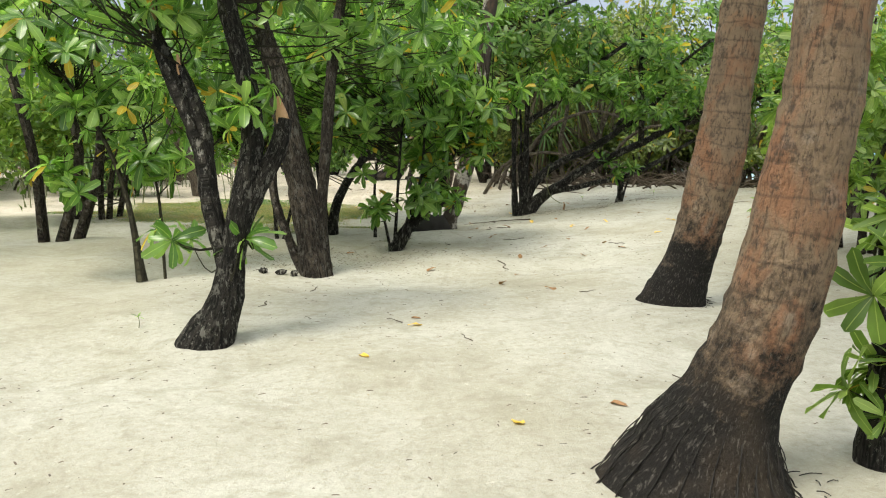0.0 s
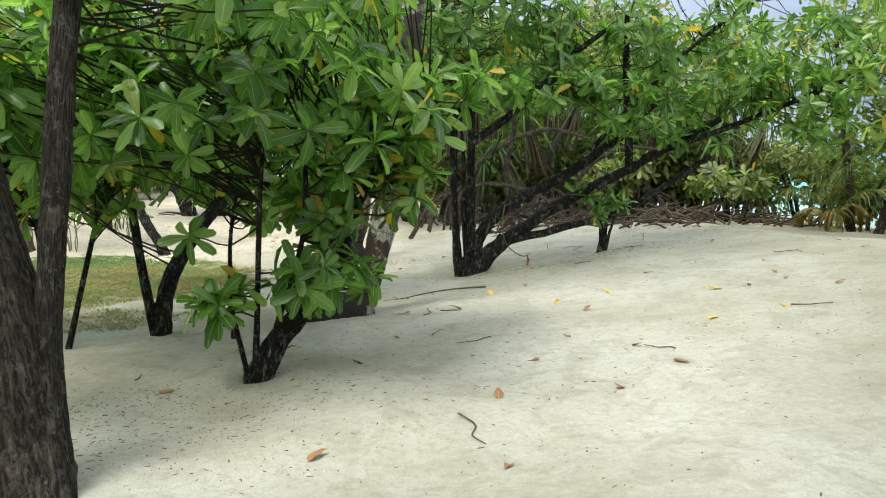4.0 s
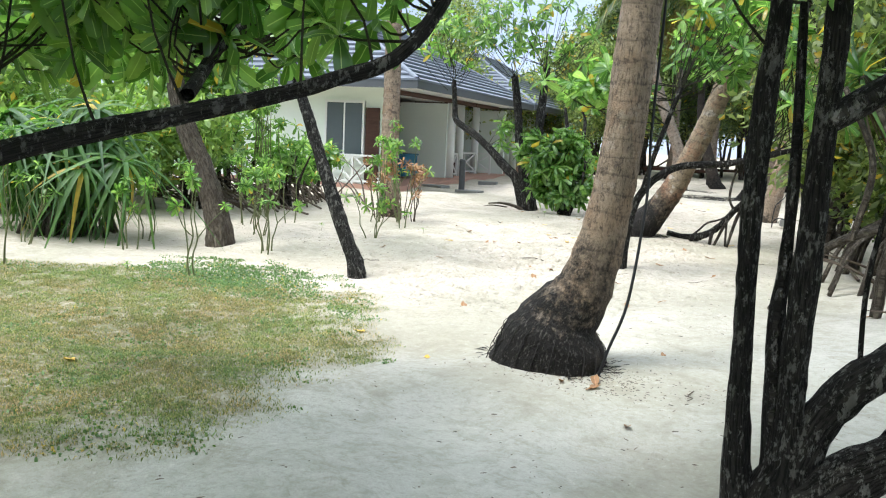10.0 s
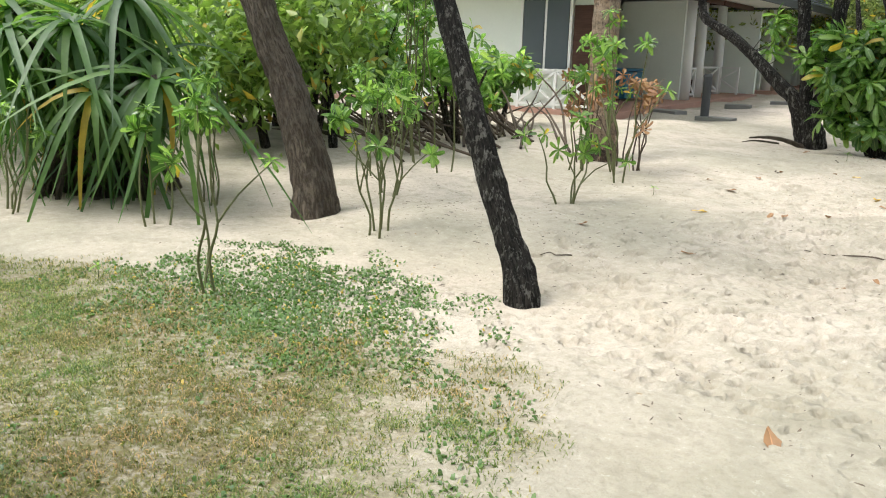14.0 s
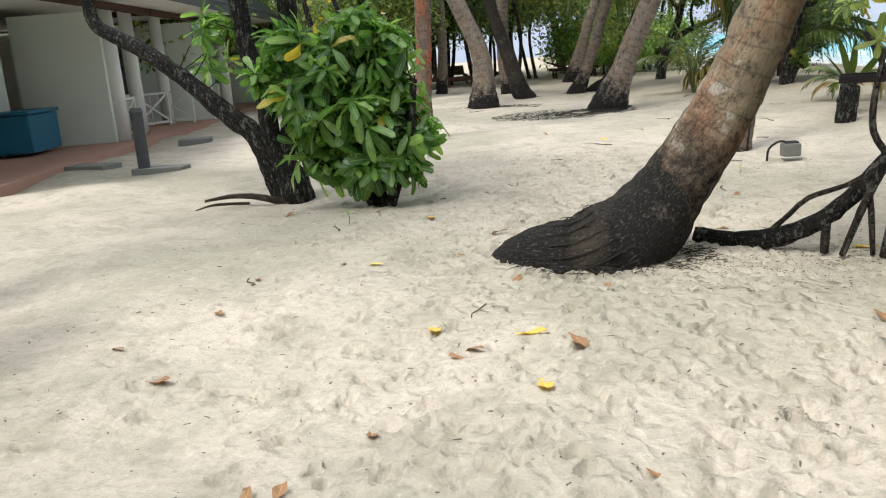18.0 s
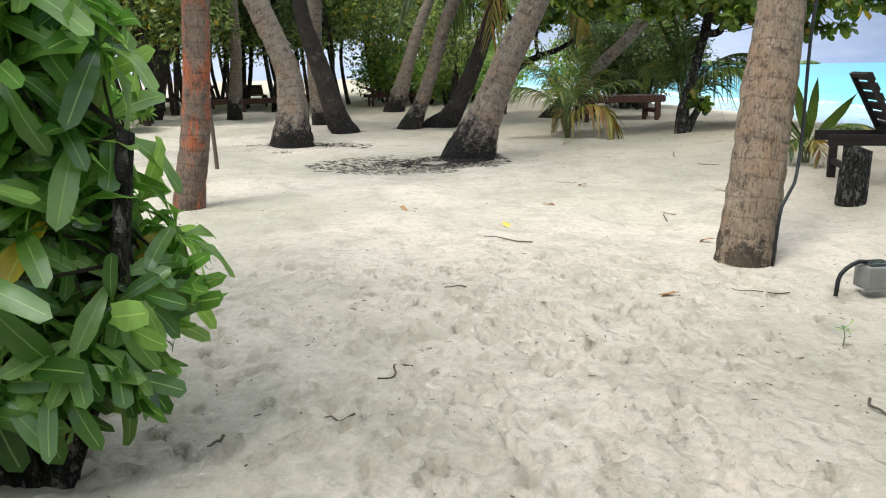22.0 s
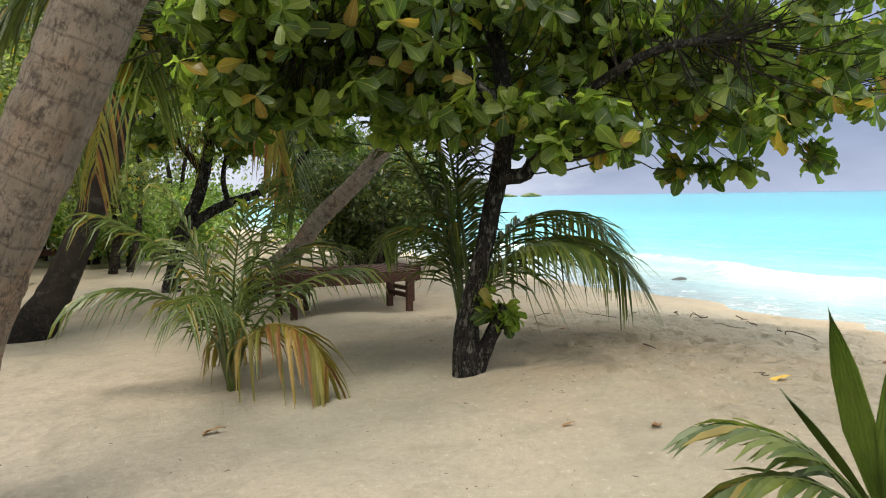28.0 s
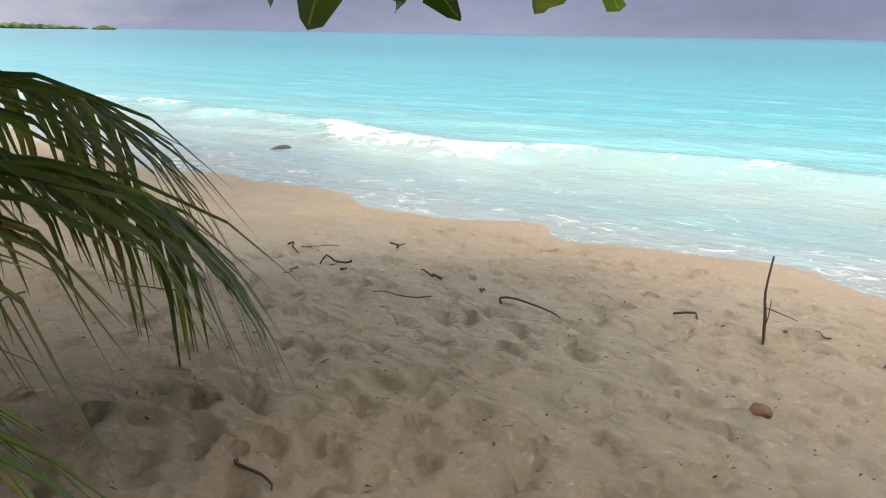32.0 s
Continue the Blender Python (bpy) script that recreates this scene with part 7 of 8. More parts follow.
# ---- the bungalows ----
def bungalow(x, y, turn, label, depth=9.0, length=13.0):
    """Origin at the outer corner of the eaves; local +y runs along the side, +x is turned into the house."""
    t_ = new("bungalow")
    t_.matrix_basis = pose(x, y, gz(x, y) - 0.05, 0, 0, turn) @ Matrix.Diagonal((-1, 1, 1, 1))
    tagged(t_, label, "house", "bungalows")
    ez = 2.84

    def P(name, bm, mat, lab="", parent=None):
        return part(name, bm, mat, parent or t_, lab)
    # floor slab with a tiled rim
    P("porch_floor", boxed(depth / 2 + 0.35, length / 2, 0.06, depth - 0.9, length - 1.6, 0.2, bevel=0.015), FLOORTILE, "terracotta tiled porch slab")
    # walls: front wing, recessed back wall, side wall of the wing
    P("wall", boxed(4.7, 1.2, 1.5, 7.0, 0.18, 2.7), WALLPAINT)
    P("wall", boxed(3.1, 3.6, 1.4, 0.18, 4.6, 2.5), WALLPAINT, "shaded porch wall")
    P("wall", boxed(2.3, 6.75, 1.4, 1.7, 0.18, 2.5), WALLPAINT)
    P("wall", boxed(2.95, 9.3, 1.4, 0.18, 5.2, 2.5), WALLPAINT)
    P("wall", boxed(4.4, length - 0.6, 1.4, 6.9, 0.18, 2.5), WALLPAINT, "pale green end wall closing the porch")
    P("wall", boxed(8.1, length / 2, 1.4, 0.18, length - 2.4, 2.5), WALLPAINT)
    # round columns
    for cy, cx in ((6.9, 1.38), (8.6, 1.6), (11.3, 1.85), (1.1, 1.08)):
        bm = bmesh.new()
        bmesh.ops.create_cone(bm, cap_ends=True, segments=24, radius1=0.15, radius2=0.14, depth=2.7, matrix=Matrix.Translation((cx, cy, 1.46)))
        col = P("column", bm, WHITEPAINT, "round white column")
        for pl in col.data.polygons:
            pl.use_smooth = len(pl.vertices) == 4
    # beams
    P("beam", boxed(1.2, length / 2, 2.72, 0.14, length - 2.0, 0.12), BEAM, "dark timber beam")
    P("beam", boxed(2.3, 8.9, 2.72, 2.4, 0.1, 0.12), BEAM)
    # eave boards
    P("fascia", boxed(depth / 2, 0.0, ez, depth + 0.06, 0.05, 0.2), FASCIA, "grey eave board")
    P("fascia", boxed(0.0, length / 2, ez, 0.05, length + 0.06, 0.2), FASCIA)
    P("fascia", boxed(depth / 2, length, ez, depth, 0.05, 0.2), FASCIA)
    P("fascia", boxed(depth, length / 2, ez, 0.05, length, 0.2), FASCIA)
    P("soffit", boxed(depth / 2, length / 2, ez - 0.03, depth - 0.1, length - 0.1, 0.03), WHITEPAINT, "white soffit boarding")
    # hip roof of overlapping tile courses
    n, rise, half = 16, 0.155, depth / 2
    for q in range(n):
        i0, i1 = half * q / n, half * (q + 1) / n + 0.05
        z0, z1 = ez + 0.10 + q * rise, ez + 0.10 + q * rise + rise * 0.75
        a, b = (i0 - 0.04, i0 - 0.04), (depth - i0 + 0.04, length - i0 + 0.04)
        c, d = (i1, i1), (depth - i1, length - i1)
        bm = bmesh.new()
        lo = [bm.verts.new((px, py, z0 + dz)) for dz in (0, 0.05) for px, py in ((a[0], a[1]), (b[0], a[1]), (b[0], b[1]), (a[0], b[1]))]
        up = [bm.verts.new((px, py, z1 + 0.05)) for px, py in ((c[0], c[1]), (d[0], c[1]), (d[0], d[1]), (c[0], d[1]))]
        for s in range(4):
            e = (s + 1) % 4
            bm.faces.new((lo[s], lo[e], lo[4 + e], lo[4 + s]))
            bm.faces.new((lo[4 + s], lo[4 + e], up[e], up[s]))
        P("tile_course", bm, ROOFTILE, "dark slate tile course" if q == 0 else "")
    # hip ridges
    for sx, sy_, ex, ey in ((0, 0, half, half), (0, length, half, length - half), (depth, 0, half, half), (depth, length, half, length - half)):
        V, F, al, ar = tube([(sx, sy_, ez + 0.13, 0.07), (ex, ey, ez + 0.10 + n * rise, 0.07)], sides=8, step=0.5)
        link("ridge", V, F, ROOFTILE, None, "", {"along": al, "around": ar}).parent = t_
    # window with frame, mullion, dark shutters
    w_ = P("window", boxed(2.5, 1.08, 1.65, 1.1, 0.06, 1.45), GLASS, "dark window")
    for fx, fw, fz, fh in ((2.5, 1.2, 2.4, 0.07), (2.5, 1.2, 0.9, 0.07), (1.93, 0.06, 1.65, 1.5), (3.07, 0.06, 1.65, 1.5), (2.5, 0.05, 1.65, 1.5)):
        P("window_frame", boxed(fx, 1.05, fz, fw, 0.07, fh), WHITEPAINT, parent=w_)
    P("shutter", boxed(2.78, 1.02, 1.65, 0.48, 0.03, 1.4), CURTAIN, "grey curtain panel")
    P("shutter", boxed(2.22, 1.02, 1.65, 0.5, 0.03, 1.4), CURTAIN)
    # a dark slab in place of the shaded narrow doorway opening
    P("door", boxed(1.66, 1.06, 1.2, 0.4, 0.06, 2.1), BEAM, "dark panel standing in for the shade of an open doorway")
    w_ = P("window", boxed(2.84, 10.9, 1.5, 0.06, 1.2, 1.4), GLASS, "dark window")
    for fy, fw, fz, fh in ((10.9, 1.3, 2.22, 0.08), (10.9, 1.3, 0.78, 0.08), (10.28, 0.08, 1.5, 1.4), (11.52, 0.08, 1.5, 1.4), (10.9, 0.06, 1.5, 1.4)):
        P("window_frame", boxed(2.81, fy, fz, 0.07, fw, fh), WHITEPAINT, parent=w_)
    # crossed white railings

    def rail(ax, ay, bx, by):
        ln, ang = math.hypot(bx - ax, by - ay), math.atan2(by - ay, bx - ax)
        m = Matrix.Rotation(ang, 4, "Z")
        r_ = P("railing", boxed((ax + bx) / 2, (ay + by) / 2, 0.95, ln, 0.06, 0.05, m), WHITEPAINT, "white crossed porch railing")
        P("rail", boxed((ax + bx) / 2, (ay + by) / 2, 0.25, ln, 0.05, 0.05, m), WHITEPAINT, parent=r_)
        k_ = max(1, round(ln / 1.1))
        for q in range(k_ + 1):
            u = q / k_
            P("post", boxed(ax + (bx - ax) * u, ay + (by - ay) * u, 0.57, 0.06, 0.06, 0.82), WHITEPAINT, parent=r_)
            if q < k_:
                for sg in (-1, 1):
                    P("brace", boxed(ax + (bx - ax) * (u + 0.5 / k_), ay + (by - ay) * (u + 0.5 / k_), 0.6, math.hypot(ln / k_, 0.66), 0.035, 0.045, m @ Matrix.Rotation(sg * math.atan2(0.66, ln / k_), 4, "Y")), WHITEPAINT, parent=r_)
    rail(1.25, 0.85, 3.0, 0.85)
    rail(1.5, 7.1, 1.62, 8.4)
    rail(2.75, 9.4, 1.75, 11.1)
    rail(3.3, 11.2, 1.2, 11.3)
    return t_


home = bungalow(-8.25, 30.7, 8.0, "pale green bungalow with slate roof, porch and white railings")
bungalow(-10.1, 43.9, 8.0, "second pale green bungalow under a slate roof", 8.0, 12.0)


def at_house(x, y, z):
    return home.matrix_basis @ Vector((x, y, z))


p = at_house(2.5, 5.3, 0)
b_ = thing("storage_bin", (p.x, p.y, gz(p.x, p.y)), "blue plastic bin with a flat lid on the porch", "bin", turn=8)
part("body", boxed(0, 0, 0.49, 0.7, 1.15, 0.66, bevel=0.05), BLUEBIN, b_)
part("lid", boxed(0, 0, 0.86, 0.76, 1.2, 0.06, bevel=0.02), BLUEBIN, b_, "blue lid")


def stool(x, y, z):
    s_ = thing("stool", (x, y, z), "small dark wooden stool on the porch", "stool")
    part("seat", boxed(0, 0, 0.44, 0.42, 0.36, 0.05, bevel=0.01), BEAM, s_)
    for sx in (-0.17, 0.17):
        for sy_ in (-0.14, 0.14):
            part("leg", boxed(sx, sy_, 0.21, 0.05, 0.05, 0.42), BEAM, s_)


p = at_house(1.9, 8.3, 0)
stool(p.x, p.y, gz(p.x, p.y) + 0.11)
p = at_house(2.3, 9.0, 0)
stool(p.x, p.y, gz(p.x, p.y) + 0.11)

# low light post on a block
b_ = thing("bollard", (-7.9, 32.85, gz(-7.9, 32.85)), "dark grey bollard light on a flat concrete block", "bollard")
bm = bmesh.new()
bmesh.ops.create_cone(bm, cap_ends=True, segments=20, radius1=0.085, radius2=0.085, depth=0.85, matrix=Matrix.Translation((0, 0, 0.43)))
part("post", bm, DARKPAINT, b_)
bm = bmesh.new()
bmesh.ops.create_cone(bm, cap_ends=True, segments=20, radius1=0.10, radius2=0.07, depth=0.06, matrix=Matrix.Translation((0, 0, 0.88)))
part("cap", bm, DARKPAINT, b_)
part("base", boxed(0.22, 0.05, 0.02, 0.75, 0.32, 0.1, bevel=0.02), CONCRETE, b_, "flat concrete block")
for x, y, sx in ((-9.0, 33.4, 0.75), (-8.9, 36.9, 0.6), (-8.6, 39.3, 0.8)):
    s_ = thing("stepping_block", (x, y, gz(x, y)), "weathered concrete block lying in the sand", "block", "concrete blocks", turn=rng.uniform(-20, 20))
    part("slab", boxed(0, 0, 0.03, sx, 0.4, 0.14, bevel=0.02), CONCRETE, s_)

# garden spotlight
s_ = thing("garden_spotlight", (0.55, 31.8, gz(0.55, 31.8)), "small grey garden spotlight with a bent cable", "lamp")
part("housing", boxed(0, 0, 0.10, 0.2, 0.16, 0.15, bevel=0.02), CONCRETE, s_)
part("lens", boxed(0, 0, 0.185, 0.15, 0.12, 0.02, bevel=0.005), GLASS, s_, "dark glass")
V, F, al, ar = tube([(-0.26, 0, -0.02, 0.014), (-0.24, 0, 0.12, 0.014), (-0.12, 0, 0.2, 0.014), (0.0, 0, 0.17, 0.014)], sides=6, step=0.04)
link("cable", V, F, CABLE, None, "black cable", {"along": al, "around": ar}).parent = s_


# ---- wooden loungers ----
def lounger(x, y, turn, label, back=0.0, z=None, low=0.36, wood=None):
    """A slatted sun lounger, its head towards local +x."""
    wood = wood or CHAIRWOOD
    l_ = thing("sun_lounger", (x, y, gz(x, y) - 0.02 if z is None else z), label, "sun lounger", "wooden loungers", turn=turn)
    for s in (-0.32, 0.32):
        part("side_rail", boxed(0, s, low, 1.95, 0.05, 0.11, bevel=0.008), wood, l_)
    for sx in (-0.82, 0.78):
        for s in (-0.31, 0.31):
            part("leg", boxed(sx, s, low / 2, 0.08, 0.07, low, bevel=0.006), wood, l_)
        part("stretcher", boxed(sx, 0, low * 0.45, 0.05, 0.6, 0.06), wood, l_)
    for q in range(11):
        part("slat", boxed(-0.92 + q * 0.115, 0, low + 0.07, 0.085, 0.66, 0.025, bevel=0.004), wood, l_)
    m = Matrix.Translation((0.33, 0, low + 0.07)) @ Matrix.Rotation(-radians(back), 4, "Y")
    hd = new("backrest")
    bm = bmesh.new()
    for s in (-0.3, 0.3):
        box(bm, 0.33, s, -0.02, 0.7, 0.045, 0.05)
    box(bm, 0.655, 0, -0.02, 0.045, 0.64, 0.045)
    box(bm, 0.02, 0, -0.02, 0.045, 0.64, 0.045)
    bm.transform(m)
    me = bpy.data.meshes.new("backrest")
    bm.to_mesh(me)
    bm.free()
    me.materials.append(wood)
    bpy.data.objects.remove(hd)
    hd = new("backrest", me)
    hd.parent = l_
    for q in range(6):
        bm = boxed(0.05 + q * 0.115, 0, 0.012, 0.085, 0.64, 0.022, bevel=0.004)
        bm.transform(m)
        part("slat", bm, wood, hd)
    return l_


lounger(3.14, 44.5, 184, "red-brown slatted lounger lying flat by the beach", 3, low=0.46)
lounger(3.5, 45.3, 186, "red-brown slatted lounger lying flat by the beach", 3, low=0.46)
lounger(3.12, 34.85, 160, "dark wooden lounger with a raised back propped on a log", 62, low=0.5, wood=DARKWOOD)
for x, y, t_, bk in ((-6.6, 52.7, 20, 40), (-5.4, 53.2, 190, 5), (-4.3, 57.5, 10, 30), (-1.0, 57.0, 190, 20), (-8.0, 56.0, 15, 35), (-6.0, 58.5, 100, 30), (0.8, 60.0, 10, 10)):
    lounger(x, y, t_, "red-brown wooden lounger under the far palms", bk)
limb("log_stump", [(2.0, 34.3, -0.05, 0.14), (2.02, 34.31, 0.2, 0.13), (2.06, 34.33, 0.48, 0.12)], BARK_BLACK, None, "", sides=14, step=0.06, rough=0.12)
tagged(bpy.data.objects["log_stump"], "short blackened log stump standing in sand", "stump")
tree("sprouting_stump", "blackened stump with bright leafy shoots", "shrub", [[(3.42, 7.72, 0, 0.15), (3.43, 7.73, 0.2, 0.12), (3.45, 7.75, 0.5, 0.11)], [(3.44, 7.74, 0.45, 0.03), (3.3, 7.7, 0.75, 0.02), (3.25, 7.7, 1.1, 0.012)], [(3.46, 7.76, 0.45, 0.03), (3.65, 7.75, 0.8, 0.02), (3.7, 7.8, 1.3, 0.012)]],
     [(3.3, 7.65, 0.75, 0.25, 0.2, 0.2, 14), (3.65, 7.75, 1.0, 0.3, 0.25, 0.3, 18), (3.5, 7.8, 1.5, 0.4, 0.35, 0.35, 26), (3.9, 8.0, 2.1, 0.5, 0.4, 0.4, 26)], BARK_BLACK, LIME, "naupaka", 645, 0.85)
log_ = thing("fallen_branch", (-0.9, 27.95, surf(-0.9, 27.95)), "blackened fallen branch propped on its own side shoots", "branch")
limb("stem", [(-1.2, 28.02, -0.09, 0.05), (-1.05, 27.98, -0.13, 0.062), (-0.92, 27.94, -0.14, 0.066), (-0.635, 27.86, -0.1, 0.068), (-0.395, 27.79, 0.017, 0.06), (-0.2, 27.74, 0.196, 0.055), (-0.023, 27.69, 0.424, 0.052), (0.2, 27.64, 0.68, 0.045), (0.42, 27.6, 0.95, 0.03)], BARK_BLACK, log_, "", sides=12, step=0.05, rough=0.14)
for line in ([(-0.7, 27.87, -0.06, 0.02), (-0.58, 27.84, 0.06, 0.018), (-0.468, 27.81, 0.176, 0.017), (-0.236, 27.75, 0.266, 0.016), (-0.1, 27.72, 0.36, 0.012)],
             [(-0.02, 27.68, 0.42, 0.028), (-0.15, 27.66, 0.16, 0.026), (-0.29, 27.64, -0.2, 0.022)],
             [(-0.12, 27.72, 0.3, 0.022), (-0.11, 27.66, 0.1, 0.02), (-0.1, 27.62, -0.2, 0.017)],
             [(0.15, 27.65, 0.6, 0.03), (0.04, 27.6, 0.25, 0.028), (-0.06, 27.56, -0.2, 0.024)],
             [(-0.35, 27.78, 0.04, 0.03), (-0.37, 27.74, -0.08, 0.03), (-0.38, 27.72, -0.2, 0.028)],
             [(0.0, 27.69, 0.44, 0.024), (-0.1, 27.72, 0.62, 0.022), (-0.1, 27.73, 0.85, 0.02), (-0.04, 27.75, 1.15, 0.014)],
             [(0.2, 27.64, 0.7, 0.02), (0.3, 27.7, 0.4, 0.02), (0.42, 27.74, -0.18, 0.018)]):
    limb("side_shoot", line, BARK_BROWN, log_, "", sides=7, step=0.06, rough=0.1)
limb("propped_stick", [(-4.52, 38.53, -0.08, 0.028), (-4.56, 38.55, 0.7, 0.024), (-4.62, 38.56, 1.55, 0.02)], DRYWOOD, None, "", sides=8, step=0.08, rough=0.08)
tagged(bpy.data.objects["propped_stick"], "thin dark stick planted upright in sand", "stick")
t_ = thing("surface_root", (-5.25, 30.4, gz(-5.25, 30.4)), "weathered grey surface roots running over sand", "root")
for P_ in ([(-5.1, 30.45, -0.06, 0.04), (-5.35, 30.3, 0.03, 0.03), (-5.6, 30.22, 0.05, 0.024), (-5.85, 30.1, 0.02, 0.012)], [(-5.35, 30.3, 0.02, 0.02), (-5.6, 30.35, 0.04, 0.016), (-5.9, 30.3, 0.0, 0.008)], [(-5.4, 30.2, -0.02, 0.016), (-5.7, 30.0, 0.0, 0.012), (-5.85, 29.85, -0.03, 0.006)]):
    limb("root", [(x, y, gz(x, y) + 0.05 + z, r_) for x, y, z, r_ in P_], BARK_GREY, t_, sides=8, step=0.05, rough=0.2)

# ---- on the sand ----
# patchy lawn
def tufts(name, label, spots, n, ln, mat, seed, keep, wide=0.006, clump=0.0):
    g = np.random.default_rng(seed)
    xs = g.uniform(spots[0], spots[1], n)
    ys = g.uniform(spots[2], spots[3], n)
    if clump:
        pick = g.integers(0, n // 24, n)
        xs, ys = xs[pick] + g.normal(0, clump, n), ys[pick] + g.normal(0, clump, n)
    m = np.array([keep(a, b, g.random()) for a, b in zip(xs, ys)])
    xs, ys = xs[m], ys[m]
    N = len(xs)
    zs = np.array([surf(a_, b_) for a_, b_ in zip(xs, ys)])
    a, h_, le = g.uniform(0, 6.28, N), ln * g.uniform(0.5, 1.2, N), g.uniform(0.5, 1.5, N)
    dx_, dy_ = np.cos(a), np.sin(a)
    w1 = wide * g.uniform(0.7, 1.3, N)
    base = np.stack([xs, ys, zs], -1)
    side = np.stack([-dy_ * w1, dx_ * w1, 0 * xs], -1)
    mid = base + np.stack([dx_ * h_ * le * 0.4, dy_ * h_ * le * 0.4, h_ * 0.6], -1)
    tip = base + np.stack([dx_ * h_ * le, dy_ * h_ * le, h_ * np.maximum(0.25, 1 - 0.45 * le)], -1)
    V = np.stack([base - side, base + side, mid + side * 0.8, mid - side * 0.8, tip], 1).reshape(-1, 3)
    o = np.arange(N)[:, None] * 5
    F = np.concatenate([o + [0, 1, 2, 3]], 0).tolist() + np.concatenate([o + [3, 2, 4]], 0).tolist()
    return tagged(link(name, V, F, mat, attrs={"rib": np.zeros(len(V))}), label, "grass", kind="stuff")


def lawn(x, y, u):
    return u < float(lawn_cover(x, y)) * (1.0 + 1.1 * noise.noise(Vector((x * 3, y * 3, 7))) + 0.6 * noise.noise(Vector((x * 9, y * 9, 2))))


tufts("lawn_grass", "thin patchy olive and straw-brown lawn grass on sand", (-8.0, -0.8, 12.4, 20.8), 420000, 0.026, GRASS, 31, lawn, 0.0024, 0.035)
tufts("creeping_weed", "low green creeping weed at the lawn edge", (-8.0, -0.9, 13.0, 21.4), 240000, 0.026, WEED, 32, lambda x, y, u: u < (0.4 * float(lawn_cover(x, y)) * (noise.noise(Vector((x * 1.7, y * 1.7, 3))) > 0.12) * (1.25 - float(lawn_cover(x, y)))) or u < 1.3 * (1.0 - math.hypot((x + 4.7) / 1.5, (y - 20.0) / 1.1) + 0.5 * noise.noise(Vector((x * 3, y * 3, 1)))), 0.008)


def litter(n, seed, spots=()):
    """Bits of bark, twig and husk strewn on the sand."""
    h = np.random.default_rng(seed)
    VV, FF = [], []
    for q in range(n):
        x0, x1, y0, y1 = ((-3, 4.5, 1.5, 12), (-1, 7, 10, 20), (-5.5, 1.5, 20, 32), (-4.5, 3, 31, 41), (3, 8, 37.5, 43))[(0, 0, 1, 1, 2, 2, 2, 3, 4)[q % 9]]
        x, y = h.uniform(x0, x1), h.uniform(y0, y1)
        if spots and q % 2:
            cx, cy, rx, ry = spots[h.integers(0, len(spots))]
            x, y = h.normal(cx, rx), h.normal(cy, ry)
        a, ln, wd, ht = h.uniform(0, 6.28), 0.004 + 0.022 * h.random() ** 2.5, h.uniform(0.002, 0.007), h.uniform(0.002, 0.007)
        z = surf(x, y) - 0.001
        c, s_ = math.cos(a), math.sin(a)
        b = len(VV)
        for u, v, w_ in ((-1, -1, 0), (1, -0.6, 0), (1, 0.8, 0), (-1, 1, 0), (-0.5, 0, 1), (0.6, 0.1, 0.8)):
            VV.append((x + c * u * ln - s_ * v * wd, y + s_ * u * ln + c * v * wd, z + w_ * ht))
        FF += [[b, b + 1, b + 5, b + 4], [b + 2, b + 3, b + 4, b + 5], [b + 1, b + 2, b + 5], [b + 3, b, b + 4]]
    tagged(link("litter", np.array(VV), FF, DEBRIS), "dark bits of bark and twig strewn on sand", "litter", kind="stuff")


DEBRIS = leaf_material("bark_litter", (0.05, 0.035, 0.025), (0.10, 0.07, 0.05), (0.16, 0.12, 0.085), 0.03, 0.0, 0.9, (0.3, 0.2, 0.1))
litter(12000, 41, ((-1.3, 10.4, 0.9, 0.35), (-1.6, 9.6, 0.8, 0.3), (3.9, 16.3, 0.5, 0.3), (2.2, 16.1, 0.5, 0.3), (5.8, 18.6, 1.4, 0.5), (-1.2, 27.4, 0.5, 0.4), (-0.4, 27.7, 0.5, 0.4), (-1.6, 38.4, 0.7, 0.35), (-3.6, 40.9, 0.6, 0.3), (0.3, 18.3, 0.4, 0.2), (-5.6, 22.6, 1.2, 0.8)))


def leaf_data(name, mat, size, curl, seed, shape="obovate"):
    V, F, rib = blade(size, size * 0.48, 5, curl * 0.45, 0.3, shape, wave=0.1)
    V = V - [size * 0.5, 0, V[:, 2].min()]
    F = [f_ if f_[2] != f_[3] else f_[:3] for f_ in F]
    me = bpy.data.meshes.new(name)
    me.from_pydata(V.tolist(), [], F)
    a = me.attributes.new("rib", "FLOAT", "POINT")
    a.data.foreach_set("value", np.array(rib, dtype=np.float32))
    me.materials.append(mat)
    return me


DL = [leaf_data("fallen_leaf", DEADLEAF, 0.13, c, 1) for c in (-0.7, 0.5, 1.0)]
YL = [leaf_data("fallen_leaf", YELLOWLEAF, 0.15, c, 2) for c in (-0.5, 0.6)]


def fall(x, y, yellow, g):
    me = (YL if yellow else DL)[g.integers(0, 2 if yellow else 3)]
    ob = new("fallen_leaf", me)
    ob.matrix_basis = Matrix.Translation((x, y, surf(x, y) - 0.004)) @ Euler((g.normal(0, 0.1), g.normal(0, 0.1), g.uniform(0, 6.28))).to_matrix().to_4x4() @ Matrix.Scale(g.uniform(0.65, 1.15), 4)
    tagged(ob, "yellow fallen leaf on the sand" if yellow else "curled brown fallen leaf on the sand", "leaf", "fallen leaves")


